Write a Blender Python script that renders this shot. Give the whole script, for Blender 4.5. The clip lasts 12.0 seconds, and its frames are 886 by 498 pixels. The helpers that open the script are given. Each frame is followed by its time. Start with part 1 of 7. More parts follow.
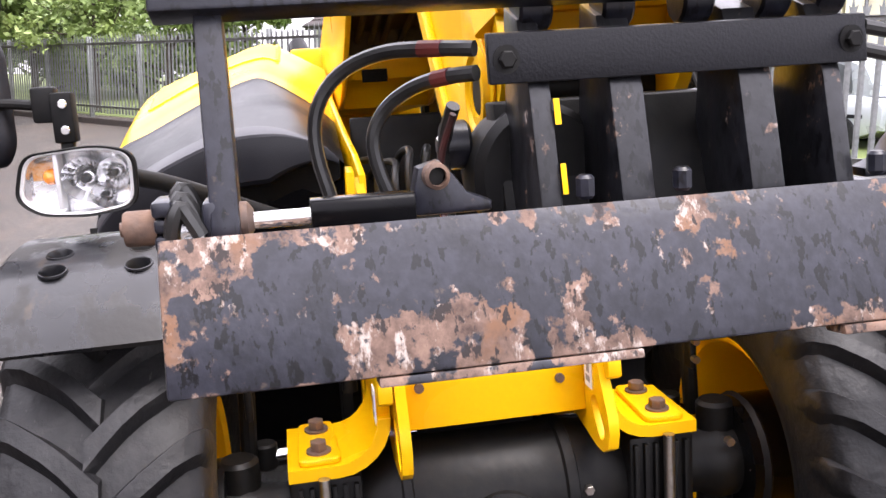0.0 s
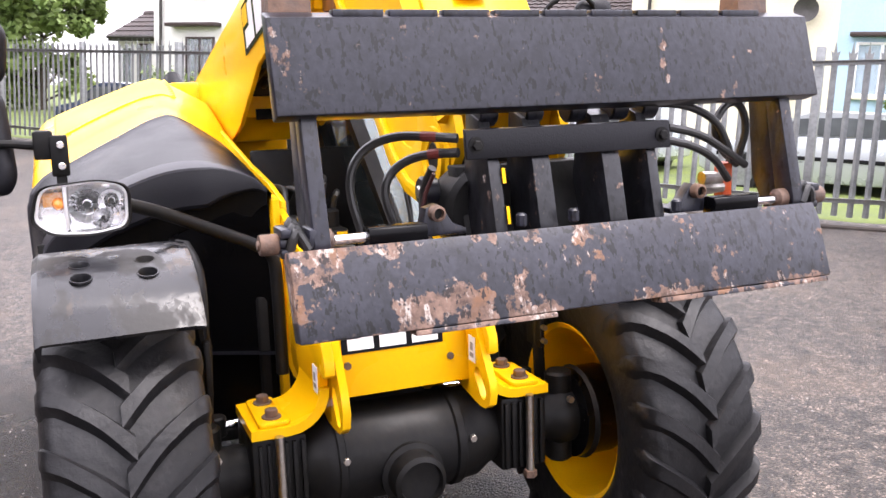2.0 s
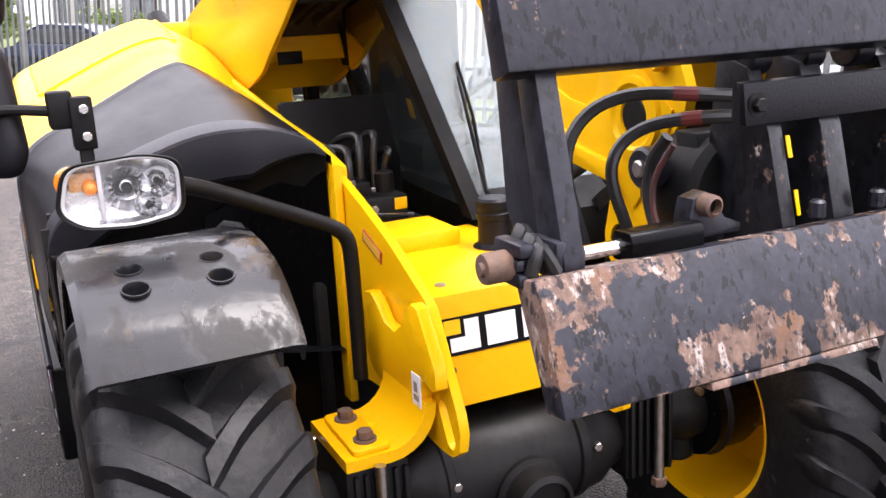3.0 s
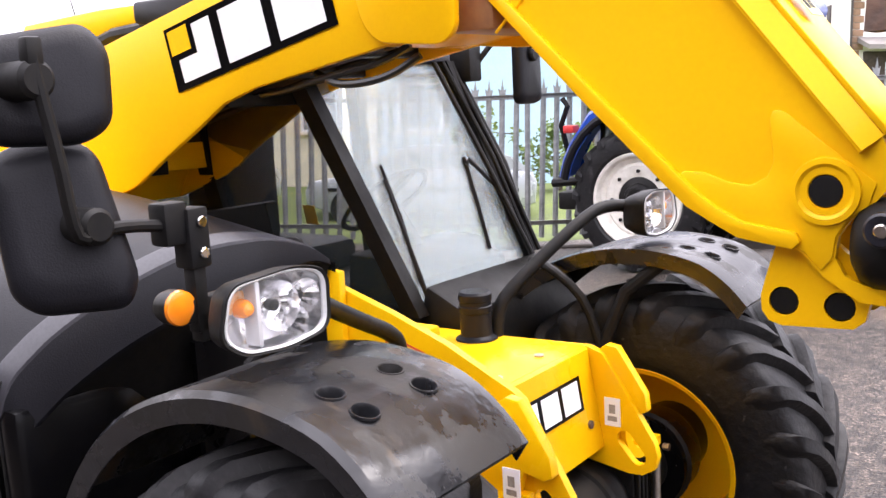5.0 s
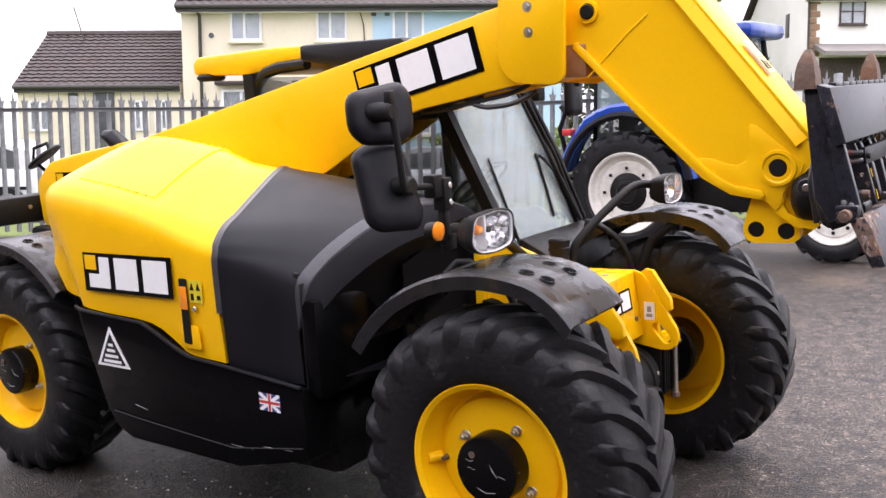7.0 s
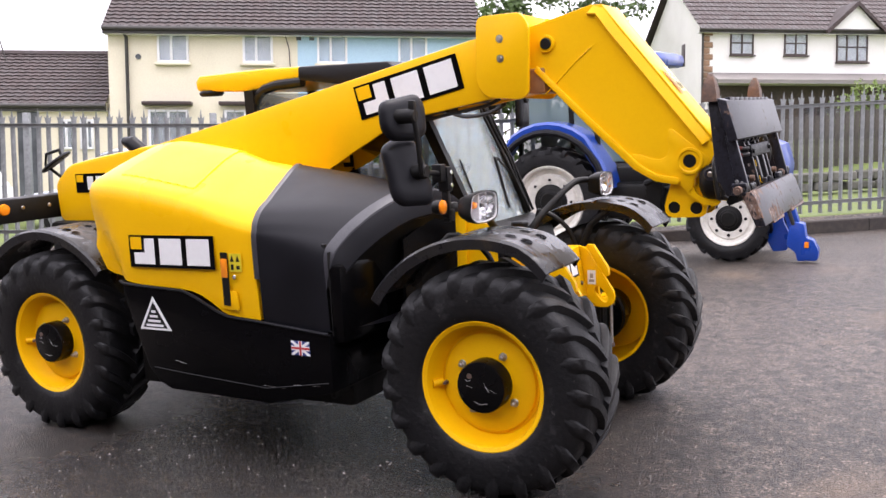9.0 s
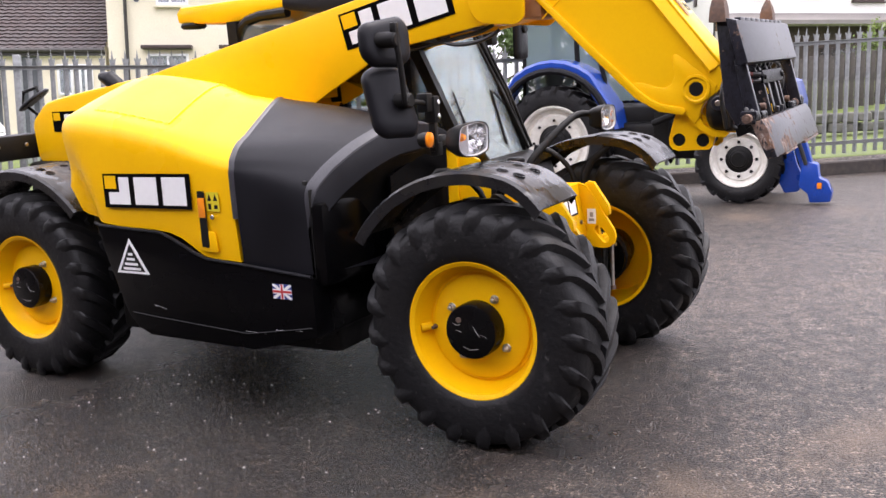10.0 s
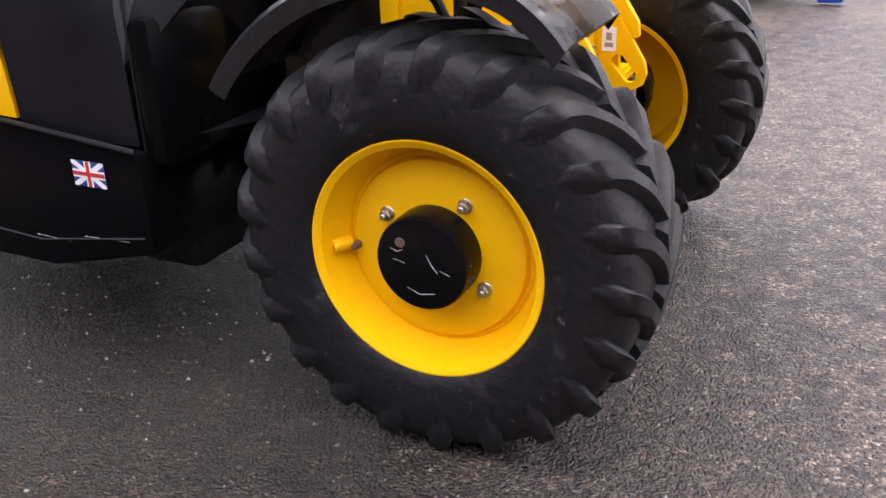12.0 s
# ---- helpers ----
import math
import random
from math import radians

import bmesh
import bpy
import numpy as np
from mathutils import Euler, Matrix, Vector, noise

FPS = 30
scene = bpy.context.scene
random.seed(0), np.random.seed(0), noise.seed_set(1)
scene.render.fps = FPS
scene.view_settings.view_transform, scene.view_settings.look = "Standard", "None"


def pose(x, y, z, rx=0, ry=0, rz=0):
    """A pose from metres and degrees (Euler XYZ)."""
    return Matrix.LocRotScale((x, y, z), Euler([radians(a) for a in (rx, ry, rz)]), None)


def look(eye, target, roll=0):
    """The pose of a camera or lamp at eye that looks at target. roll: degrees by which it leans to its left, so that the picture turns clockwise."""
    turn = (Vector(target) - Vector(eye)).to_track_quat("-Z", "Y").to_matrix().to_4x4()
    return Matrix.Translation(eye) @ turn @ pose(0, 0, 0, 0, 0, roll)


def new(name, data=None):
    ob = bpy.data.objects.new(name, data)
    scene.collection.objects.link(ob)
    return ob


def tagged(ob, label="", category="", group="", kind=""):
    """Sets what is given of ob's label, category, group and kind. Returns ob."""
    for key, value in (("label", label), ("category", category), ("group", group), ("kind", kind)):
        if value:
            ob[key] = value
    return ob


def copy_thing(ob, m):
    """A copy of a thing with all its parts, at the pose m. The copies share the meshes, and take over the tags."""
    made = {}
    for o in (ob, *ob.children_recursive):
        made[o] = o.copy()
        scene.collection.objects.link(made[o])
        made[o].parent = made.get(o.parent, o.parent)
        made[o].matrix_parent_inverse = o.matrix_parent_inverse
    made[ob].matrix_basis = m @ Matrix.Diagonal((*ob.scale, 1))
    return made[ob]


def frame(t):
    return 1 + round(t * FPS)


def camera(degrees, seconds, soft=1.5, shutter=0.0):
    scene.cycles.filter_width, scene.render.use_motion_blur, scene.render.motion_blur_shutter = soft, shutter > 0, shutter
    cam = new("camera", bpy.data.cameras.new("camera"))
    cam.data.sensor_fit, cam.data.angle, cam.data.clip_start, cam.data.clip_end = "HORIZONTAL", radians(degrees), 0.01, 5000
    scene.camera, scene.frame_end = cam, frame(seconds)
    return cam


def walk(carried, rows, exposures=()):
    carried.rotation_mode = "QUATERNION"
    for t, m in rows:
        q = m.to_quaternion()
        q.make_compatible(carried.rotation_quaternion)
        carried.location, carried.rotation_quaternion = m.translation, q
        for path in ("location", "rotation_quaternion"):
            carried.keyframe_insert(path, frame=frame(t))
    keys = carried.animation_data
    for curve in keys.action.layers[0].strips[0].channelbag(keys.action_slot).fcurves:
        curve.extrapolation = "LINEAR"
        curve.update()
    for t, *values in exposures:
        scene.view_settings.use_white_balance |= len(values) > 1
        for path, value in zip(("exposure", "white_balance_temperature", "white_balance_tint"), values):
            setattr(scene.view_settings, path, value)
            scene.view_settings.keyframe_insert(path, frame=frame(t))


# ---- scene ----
cam = camera(51.4, 12.0)
# The yard falls away towards the machine's right-hand side: SLOPE takes the machine's own axes
# (x ahead, y to its left, z square to the yard) into the level world.
SLOPE = Vector((0.0098, 0.0781, 1.0)).rotation_difference(Vector((0, 0, 1))).to_matrix().to_4x4()
PATH = [
    (0, (2.169, -0.444, 1.612), (0.230, -0.121, 1.243), -3.6),
    (0.5, (2.497, -0.547, 1.720), (0.573, -0.126, 1.374), -1.3),
    (1, (2.762, -0.643, 1.769), (0.851, -0.148, 1.444), 0.2),
    (1.5, (2.852, -0.802, 1.773), (0.980, -0.152, 1.505), -2.5),
    (2, (2.778, -0.926, 1.750), (0.952, -0.192, 1.394), -1.7),
    (2.5, (2.426, -0.978, 1.746), (0.602, -0.279, 1.316), -1.7),
    (2.7, (2.280, -1.023, 1.768), (0.475, -0.295, 1.309), -2.4),
    (4.3, (1.437, -1.598, 1.746), (0.049, -0.293, 1.137), -1.7),
    (4.5, (1.386, -1.674, 1.764), (0.050, -0.306, 1.177), -1.7),
    (5, (1.294, -2.086, 1.802), (0.100, -0.512, 1.490), -3.3),
    (5.5, (1.351, -2.461, 1.839), (0.205, -0.860, 1.489), -3.8),
    (6, (1.537, -2.813, 1.848), (0.314, -1.265, 1.523), -3.4),
    (6.5, (1.651, -3.299, 1.862), (0.464, -1.727, 1.515), -0.2),
    (7, (1.742, -3.718, 1.896), (0.607, -2.101, 1.585), -3.4),
    (7.2, (1.787, -3.850, 1.888), (0.682, -2.205, 1.621), -2.4),
    (8.8, (1.987, -4.834, 1.837), (1.000, -3.116, 1.571), -2.9),
    (9, (1.973, -4.883, 1.841), (1.008, -3.153, 1.570), -3.0),
    (9.5, (1.973, -4.854, 1.831), (1.002, -3.127, 1.557), -3.0),
    (10, (1.926, -4.595, 1.744), (0.946, -2.894, 1.362), -3.4),
    (10.5, (1.783, -4.151, 1.695), (0.815, -2.485, 1.160), -0.8),
    (11, (1.419, -3.701, 1.605), (0.571, -2.004, 0.971), 0.9),
    (11.5, (1.196, -3.293, 1.591), (0.365, -1.637, 0.837), -1.8),
    (12, (0.966, -2.928, 1.564), (0.177, -1.285, 0.739), -1.8),
]
walk(cam, [(t, SLOPE @ look(eye, target, roll)) for t, eye, target, roll in PATH],
     [(0.0, 2.05, 6620, 17), (1.0, 2.20, 6620, 17), (2.0, 2.05, 6620, 17), (2.5, 1.90, 6620, 17), (4.5, 2.00, 6620, 17), (5.5, 1.95, 6620, 17), (7.0, 1.62, 6620, 17), (9.5, 1.56, 6620, 17), (10.5, 1.68, 6620, 17), (11.0, 1.78, 6620, 17), (12.0, 1.88, 6620, 17)])

# ---- world and light ----
world = bpy.data.worlds.new("overcast_sky")
scene.world = world
world.use_nodes = True
wn, wl = world.node_tree.nodes, world.node_tree.links
wn.clear()
sky = wn.new("ShaderNodeTexSky")
sky.sky_type, sky.sun_disc = "NISHITA", False
sky.sun_elevation, sky.sun_rotation = radians(70), radians(47)
tco = wn.new("ShaderNodeTexCoord")
sep = wn.new("ShaderNodeSeparateXYZ")
cloud = wn.new("ShaderNodeTexNoise")
cloud.inputs["Scale"].default_value = 2.2
cloud.inputs["Detail"].default_value = 6
# an overcast sky is about three times brighter overhead than at the horizon
rise = wn.new("ShaderNodeMapRange")
rise.inputs["From Min"].default_value, rise.inputs["From Max"].default_value = 0.0, 1.0
rise.inputs["To Min"].default_value, rise.inputs["To Max"].default_value = 5.2, 15.5
vary = wn.new("ShaderNodeMapRange")
vary.inputs["From Min"].default_value, vary.inputs["From Max"].default_value = 0.3, 0.7
vary.inputs["To Min"].default_value, vary.inputs["To Max"].default_value = 0.85, 1.15
lum = wn.new("ShaderNodeMath")
lum.operation = "MULTIPLY"
tint = wn.new("ShaderNodeCombineColor")
for k, c in enumerate((0.985, 0.98, 1.065)):
    ch = wn.new("ShaderNodeMath")
    ch.operation, ch.inputs[1].default_value = "MULTIPLY", c
    wl.new(lum.outputs[0], ch.inputs[0])
    wl.new(ch.outputs[0], tint.inputs[k])
mix = wn.new("ShaderNodeMix")
mix.data_type = "RGBA"
mix.inputs[0].default_value = 0.88
bg = wn.new("ShaderNodeBackground")
bg.inputs["Strength"].default_value = 0.1
wout = wn.new("ShaderNodeOutputWorld")
wl.new(tco.outputs["Generated"], sep.inputs[0])
wl.new(tco.outputs["Generated"], cloud.inputs["Vector"])
wl.new(sep.outputs["Z"], rise.inputs["Value"])
wl.new(cloud.outputs["Fac"], vary.inputs["Value"])
wl.new(rise.outputs["Result"], lum.inputs[0])
wl.new(vary.outputs["Result"], lum.inputs[1])
wl.new(sky.outputs["Color"], mix.inputs[6])
wl.new(tint.outputs["Color"], mix.inputs[7])
wl.new(mix.outputs[2], bg.inputs["Color"])
wl.new(bg.outputs["Background"], wout.inputs["Surface"])
sun = new("sun", bpy.data.lights.new("sun", "SUN"))
sun.data.energy, sun.data.angle, sun.data.color = 0.9, radians(30), (1.0, 0.97, 0.93)
sun.matrix_world = look((3.2, 3.0, 12), (0, 0, 0))


# ---- materials ----
def material(name, colour, other=None, rough=0.5, rough2=None, metal=0.0, scale=30.0, big=2.0, bump=0.0, coat=0.0, mottle=0.5, space="Object", spec=0.5):
    """Two-scale procedural surface: fine grain and broad stains between colour and other."""
    m = bpy.data.materials.new(name)
    m.use_nodes = True
    n, l = m.node_tree.nodes, m.node_tree.links
    b = n["Principled BSDF"]
    co = n.new("ShaderNodeTexCoord")
    fine = n.new("ShaderNodeTexNoise")
    fine.inputs["Scale"].default_value, fine.inputs["Detail"].default_value = scale, 5
    broad = n.new("ShaderNodeTexNoise")
    broad.inputs["Scale"].default_value, broad.inputs["Detail"].default_value = big, 4
    for t in (fine, broad):
        l.new(co.outputs[space], t.inputs["Vector"])
    add = n.new("ShaderNodeMath")
    add.operation = "MULTIPLY_ADD"
    add.inputs[1].default_value = mottle
    l.new(fine.outputs["Fac"], add.inputs[0])
    half = n.new("ShaderNodeMath")
    half.operation = "MULTIPLY"
    half.inputs[1].default_value = 1 - mottle
    l.new(broad.outputs["Fac"], half.inputs[0])
    l.new(half.outputs[0], add.inputs[2])
    cr = n.new("ShaderNodeValToRGB")
    other = other or tuple(c * 0.82 for c in colour)
    cr.color_ramp.elements[0].position, cr.color_ramp.elements[0].color = 0.38, (*other, 1)
    cr.color_ramp.elements[1].position, cr.color_ramp.elements[1].color = 0.6, (*colour, 1)
    l.new(add.outputs[0], cr.inputs["Fac"])
    l.new(cr.outputs["Color"], b.inputs["Base Color"])
    mr = n.new("ShaderNodeMapRange")
    mr.inputs["From Min"].default_value, mr.inputs["From Max"].default_value = 0.35, 0.65
    mr.inputs["To Min"].default_value, mr.inputs["To Max"].default_value = rough, rough2 if rough2 is not None else rough * 1.25
    l.new(broad.outputs["Fac"], mr.inputs["Value"])
    l.new(mr.outputs["Result"], b.inputs["Roughness"])
    b.inputs["Metallic"].default_value = metal
    b.inputs["Coat Weight"].default_value = coat
    b.inputs["Specular IOR Level"].default_value = spec
    b.inputs["Coat Roughness"].default_value = 0.08
    if bump:
        bp = n.new("ShaderNodeBump")
        bp.inputs["Strength"].default_value, bp.inputs["Distance"].default_value = bump, 0.01
        l.new(fine.outputs["Fac"], bp.inputs["Height"])
        l.new(bp.outputs["Normal"], b.inputs["Normal"])
    return m


YELLOW = material("yellow_paint", (0.88, 0.485, 0.002), (0.84, 0.45, 0.002), 0.26, 0.38, scale=90, big=1.5, coat=0.06, mottle=0.3, spec=0.17)
PLASTIC = material("dark_grey_plastic", (0.0072, 0.0074, 0.0102), (0.0050, 0.0051, 0.0068), 0.34, 0.48, scale=260, big=3, bump=0.12, spec=0.20)


def stained(m, layers):
    """Adds stains and scuffs to a material: (scale, from, to, colour, roughness, stretch) each, over what is there."""
    n, l = m.node_tree.nodes, m.node_tree.links
    b = n["Principled BSDF"]
    co = n.new("ShaderNodeTexCoord")
    for scale, p0, p1, colour, rough, stretch in layers:
        mp = n.new("ShaderNodeMapping")
        mp.inputs["Scale"].default_value = stretch
        l.new(co.outputs["Object"], mp.inputs["Vector"])
        t = n.new("ShaderNodeTexNoise")
        t.inputs["Scale"].default_value, t.inputs["Detail"].default_value, t.inputs["Roughness"].default_value = scale, 7, 0.62
        l.new(mp.outputs["Vector"], t.inputs["Vector"])
        k = n.new("ShaderNodeMapRange")
        k.inputs["From Min"].default_value, k.inputs["From Max"].default_value = p0, p1
        l.new(t.outputs["Fac"], k.inputs["Value"])
        for socket, value in (("Base Color", (*colour, 1)), ("Roughness", rough)):
            x = n.new("ShaderNodeMix")
            x.data_type = "RGBA" if socket == "Base Color" else "FLOAT"
            i, j, o = (6, 7, 2) if socket == "Base Color" else (2, 3, 0)
            l.new(k.outputs["Result"], x.inputs[0])
            l.new(b.inputs[socket].links[0].from_socket, x.inputs[i])
            x.inputs[j].default_value = value
            l.new(x.outputs[o], b.inputs[socket])
    return m


GLOSS = material("black_paint", (0.0018, 0.0018, 0.0025), (0.0030, 0.0029, 0.0031), 0.14, 0.30, scale=60, big=4, coat=0.0, spec=0.11)
SCRATCHED = stained(material("scratched_black_paint", (0.002, 0.002, 0.0026), (0.0036, 0.0034, 0.0034), 0.14, 0.32, scale=60, big=4, spec=0.2), [(11, 0.690, 0.70, (0.30, 0.30, 0.30), 0.5, (1, 0.4, 3.2)), (5, 0.66, 0.76, (0.016, 0.011, 0.007), 0.5, (1, 1, 1))])
BARE = material("bare_scratch", (0.42, 0.42, 0.42), (0.25, 0.25, 0.25), 0.5, scale=80, big=20)
# lighter copy of the grey plastic: the sky's gleam on the chamfers, painted in
EDGE = material("lit_plastic_edge", (0.045, 0.045, 0.052), (0.03, 0.03, 0.036), 0.3, 0.42, scale=120, big=6, coat=0.0, spec=0.45)
MUD = stained(material("black_mudguard", (0.011, 0.0115, 0.014), (0.007, 0.007, 0.008), 0.15, 0.36, scale=26, big=4, bump=0.16, coat=0.0, spec=0.48), [(4.5, 0.53, 0.58, (0.010, 0.009, 0.008), 0.55, (1, 1.4, 1)), (2.3, 0.60, 0.68, (0.055, 0.036, 0.020), 0.5, (1, 2.2, 1)), (60, 0.70, 0.74, (0.10, 0.10, 0.10), 0.5, (1, 1, 0.3))])
BLACK = material("dull_black", (0.004, 0.004, 0.0045), (0.008, 0.0075, 0.0065), 0.4, 0.65, scale=40, big=6, bump=0.1, spec=0.22)
RUBBER = stained(material("tyre_rubber", (0.0042, 0.0043, 0.0055), (0.0090, 0.0088, 0.0095), 0.42, 0.60, scale=34, big=7, bump=0.4, spec=0.32), [(9, 0.58, 0.72, (0.030, 0.029, 0.030), 0.7, (1, 1, 1)), (34, 0.66, 0.70, (0.055, 0.053, 0.052), 0.7, (1, 4, 0.6))])
HOSE = material("hose_rubber", (0.012, 0.012, 0.012), (0.02, 0.02, 0.02), 0.3, 0.45, scale=80)
STEEL = material("bare_steel", (0.55, 0.53, 0.5), (0.4, 0.36, 0.32), 0.25, 0.45, metal=1.0, scale=60)
CHROME = material("polished_steel", (0.8, 0.8, 0.8), (0.7, 0.7, 0.7), 0.08, 0.15, metal=1.0)
RUST = material("rusted_steel", (0.15, 0.085, 0.055), (0.075, 0.05, 0.04), 0.6, 0.85, scale=45, big=14, bump=0.4)
WHITE = material("white_print", (0.8, 0.8, 0.8), (0.76, 0.76, 0.76), 0.4)
ORANGE = material("orange_lens", (0.9, 0.28, 0.01), (0.85, 0.22, 0.01), 0.2, coat=0.5)
RED = material("red_print", (0.5, 0.03, 0.03), None, 0.4)
NAVY = material("navy_print", (0.02, 0.04, 0.2), None, 0.4)


def glass(name, tint, rough=0.02, alpha=0.25):
    m = bpy.data.materials.new(name)
    m.use_nodes = True
    n, l = m.node_tree.nodes, m.node_tree.links
    b = n["Principled BSDF"]
    b.inputs["Base Color"].default_value = (*tint, 1)
    b.inputs["Roughness"].default_value = rough
    b.inputs["Alpha"].default_value = alpha
    return m


# windscreen: pale base colour stands in for the haze of reflected sky
PANE = glass("sky_haze_glass", (0.55, 0.65, 0.67), 0.03, 0.26)
# dark tint puts the cab's dim interior into the glass colour
DIM_GLASS = glass("dimmed_glass", (0.03, 0.038, 0.038), 0.02, 0.42)
LENS = glass("lamp_glass", (0.9, 0.92, 0.93), 0.02, 0.04)
REFLECTOR = material("lamp_reflector", (0.92, 0.92, 0.93), (0.8, 0.8, 0.82), 0.20, 0.30, metal=1.0, scale=45, big=12, bump=0.25)


def worn_paint(name, cut_at, zones=(), paint=(0.025, 0.026, 0.036)):
    """Black paint chipped through to mottled rust; zones (y0, y1, z0, z1, amount) are worn through more."""
    m = material(name, paint, tuple(c * 0.62 for c in paint), 0.26, 0.46, scale=70, big=9, bump=0.06, mottle=0.75, spec=0.4)
    n, l = m.node_tree.nodes, m.node_tree.links
    b = n["Principled BSDF"]
    base = b.inputs["Base Color"].links[0].from_socket
    co = n.new("ShaderNodeTexCoord")
    sep = n.new("ShaderNodeSeparateXYZ")
    l.new(co.outputs["Object"], sep.inputs[0])

    def noisy(scale, detail, rough=0.6, stretch=None):
        t = n.new("ShaderNodeTexNoise")
        t.inputs["Scale"].default_value, t.inputs["Detail"].default_value, t.inputs["Roughness"].default_value = scale, detail, rough
        if stretch:
            mp = n.new("ShaderNodeMapping")
            mp.inputs["Scale"].default_value = stretch
            l.new(co.outputs["Object"], mp.inputs["Vector"])
            l.new(mp.outputs["Vector"], t.inputs["Vector"])
        else:
            l.new(co.outputs["Object"], t.inputs["Vector"])
        return t.outputs["Fac"]

    def calc(op, a, c=None, d=None):
        q = n.new("ShaderNodeMath")
        q.operation = op
        for k, v in enumerate((a, c, d)):
            if v is None:
                continue
            if isinstance(v, (int, float)):
                q.inputs[k].default_value = v
            else:
                l.new(v, q.inputs[k])
        return q.outputs[0]

    def ramp(v, p0, p1, c0=(0, 0, 0), c1=(1, 1, 1)):
        r = n.new("ShaderNodeValToRGB")
        r.color_ramp.elements[0].position, r.color_ramp.elements[0].color = p0, (*c0, 1)
        r.color_ramp.elements[1].position, r.color_ramp.elements[1].color = p1, (*c1, 1)
        l.new(v, r.inputs["Fac"])
        return r.outputs["Color"]

    def step(v, at, soft):
        return ramp(calc("MULTIPLY_ADD", calc("SUBTRACT", v, at), 0.5 / soft, 0.5), 0.0, 1.0)

    def blend(fac, c0, c1):
        x = n.new("ShaderNodeMix")
        x.data_type = "RGBA"
        l.new(fac, x.inputs[0])
        for k, c in ((6, c0), (7, c1)):
            if isinstance(c, tuple):
                x.inputs[k].default_value = (*c, 1)
            else:
                l.new(c, x.inputs[k])
        return x.outputs[2]

    wear = calc("ADD", calc("MULTIPLY", noisy(9, 9, 0.62), 0.62), calc("MULTIPLY", noisy(48, 5, 0.6), 0.38))
    for y0, y1, z0, z1, amount in zones:
        wob = calc("MULTIPLY_ADD", noisy(22, 4), 0.05, -0.025)
        yy, zz = calc("ADD", sep.outputs["Y"], wob), calc("ADD", sep.outputs["Z"], wob)
        inside = calc("MULTIPLY", calc("MULTIPLY", step(yy, y0, 0.008), calc("SUBTRACT", 1.0, step(yy, y1, 0.008))),
                      calc("MULTIPLY", step(zz, z0, 0.006), calc("SUBTRACT", 1.0, step(zz, z1, 0.006))))
        wear = calc("MULTIPLY_ADD", inside, amount, wear)
    bare = ramp(wear, cut_at, cut_at + 0.03)
    rust = ramp(noisy(30, 8, 0.7), 0.33, 0.66, (0.060, 0.038, 0.031), (0.24, 0.155, 0.118))
    rust = blend(ramp(noisy(13, 5), 0.54, 0.66), rust, (0.17, 0.09, 0.052))
    rust = blend(ramp(noisy(38, 6, 0.7, (1, 1, 0.5)), 0.55, 0.64), rust, (0.42, 0.36, 0.32))
    rust = blend(ramp(noisy(70, 4, 0.6, (1, 1, 0.45)), 0.56, 0.61), rust, (0.030, 0.023, 0.022))
    flecked = blend(ramp(noisy(16, 6, 0.65), 0.50, 0.66), base, tuple(c * 0.45 for c in paint))
    flecked = blend(ramp(noisy(80, 4, 0.55, (1, 1, 0.45)), 0.56, 0.60), flecked, (0.004, 0.004, 0.005))
    flecked = blend(ramp(noisy(42, 6, 0.7), 0.63, 0.70), flecked, (0.060, 0.045, 0.038))
    l.new(blend(bare, flecked, rust), b.inputs["Base Color"])
    rough = n.new("ShaderNodeMapRange")
    rough.inputs["To Min"].default_value, rough.inputs["To Max"].default_value = 0.32, 0.8
    l.new(bare, rough.inputs["Value"])
    l.new(rough.outputs["Result"], b.inputs["Roughness"])
    return m


WORN = worn_paint("chipped_black_paint", 0.585, [(-0.60, -0.455, 1.395, 1.50, 0.16), (-0.60, -0.545, 1.33, 1.42, 0.13), (-0.46, -0.40, 1.425, 1.47, 0.13), (-0.365, -0.150, 1.25, 1.352, 0.17), (-0.265, -0.150, 1.33, 1.378, 0.13),
                                                (-0.134, -0.080, 1.25, 1.37, 0.17), (-0.09, -0.01, 1.25, 1.312, 0.15), (-0.45, -0.30, 1.25, 1.292, 0.14), (-0.60, -0.53, 1.25, 1.29, 0.11), (-0.40, -0.03, 1.425, 1.462, 0.075),
                                                (0.04, 0.09, 1.415, 1.47, 0.09), (0.02, 0.72, 1.25, 1.298, 0.07), (0.16, 0.34, 1.25, 1.318, 0.11), (0.55, 0.72, 1.40, 1.50, 0.07)])
SCUFFED = worn_paint("scuffed_black_paint", 0.625, [(-0.56, -0.515, 1.66, 1.9, 0.05), (-0.245, -0.225, 1.74, 1.9, 0.09), (0.335, 0.355, 1.72, 1.9, 0.10), (0.62, 0.66, 1.8, 1.9, 0.06), (-0.50, -0.49, 1.69, 1.78, 0.08)], paint=(0.019, 0.020, 0.029))


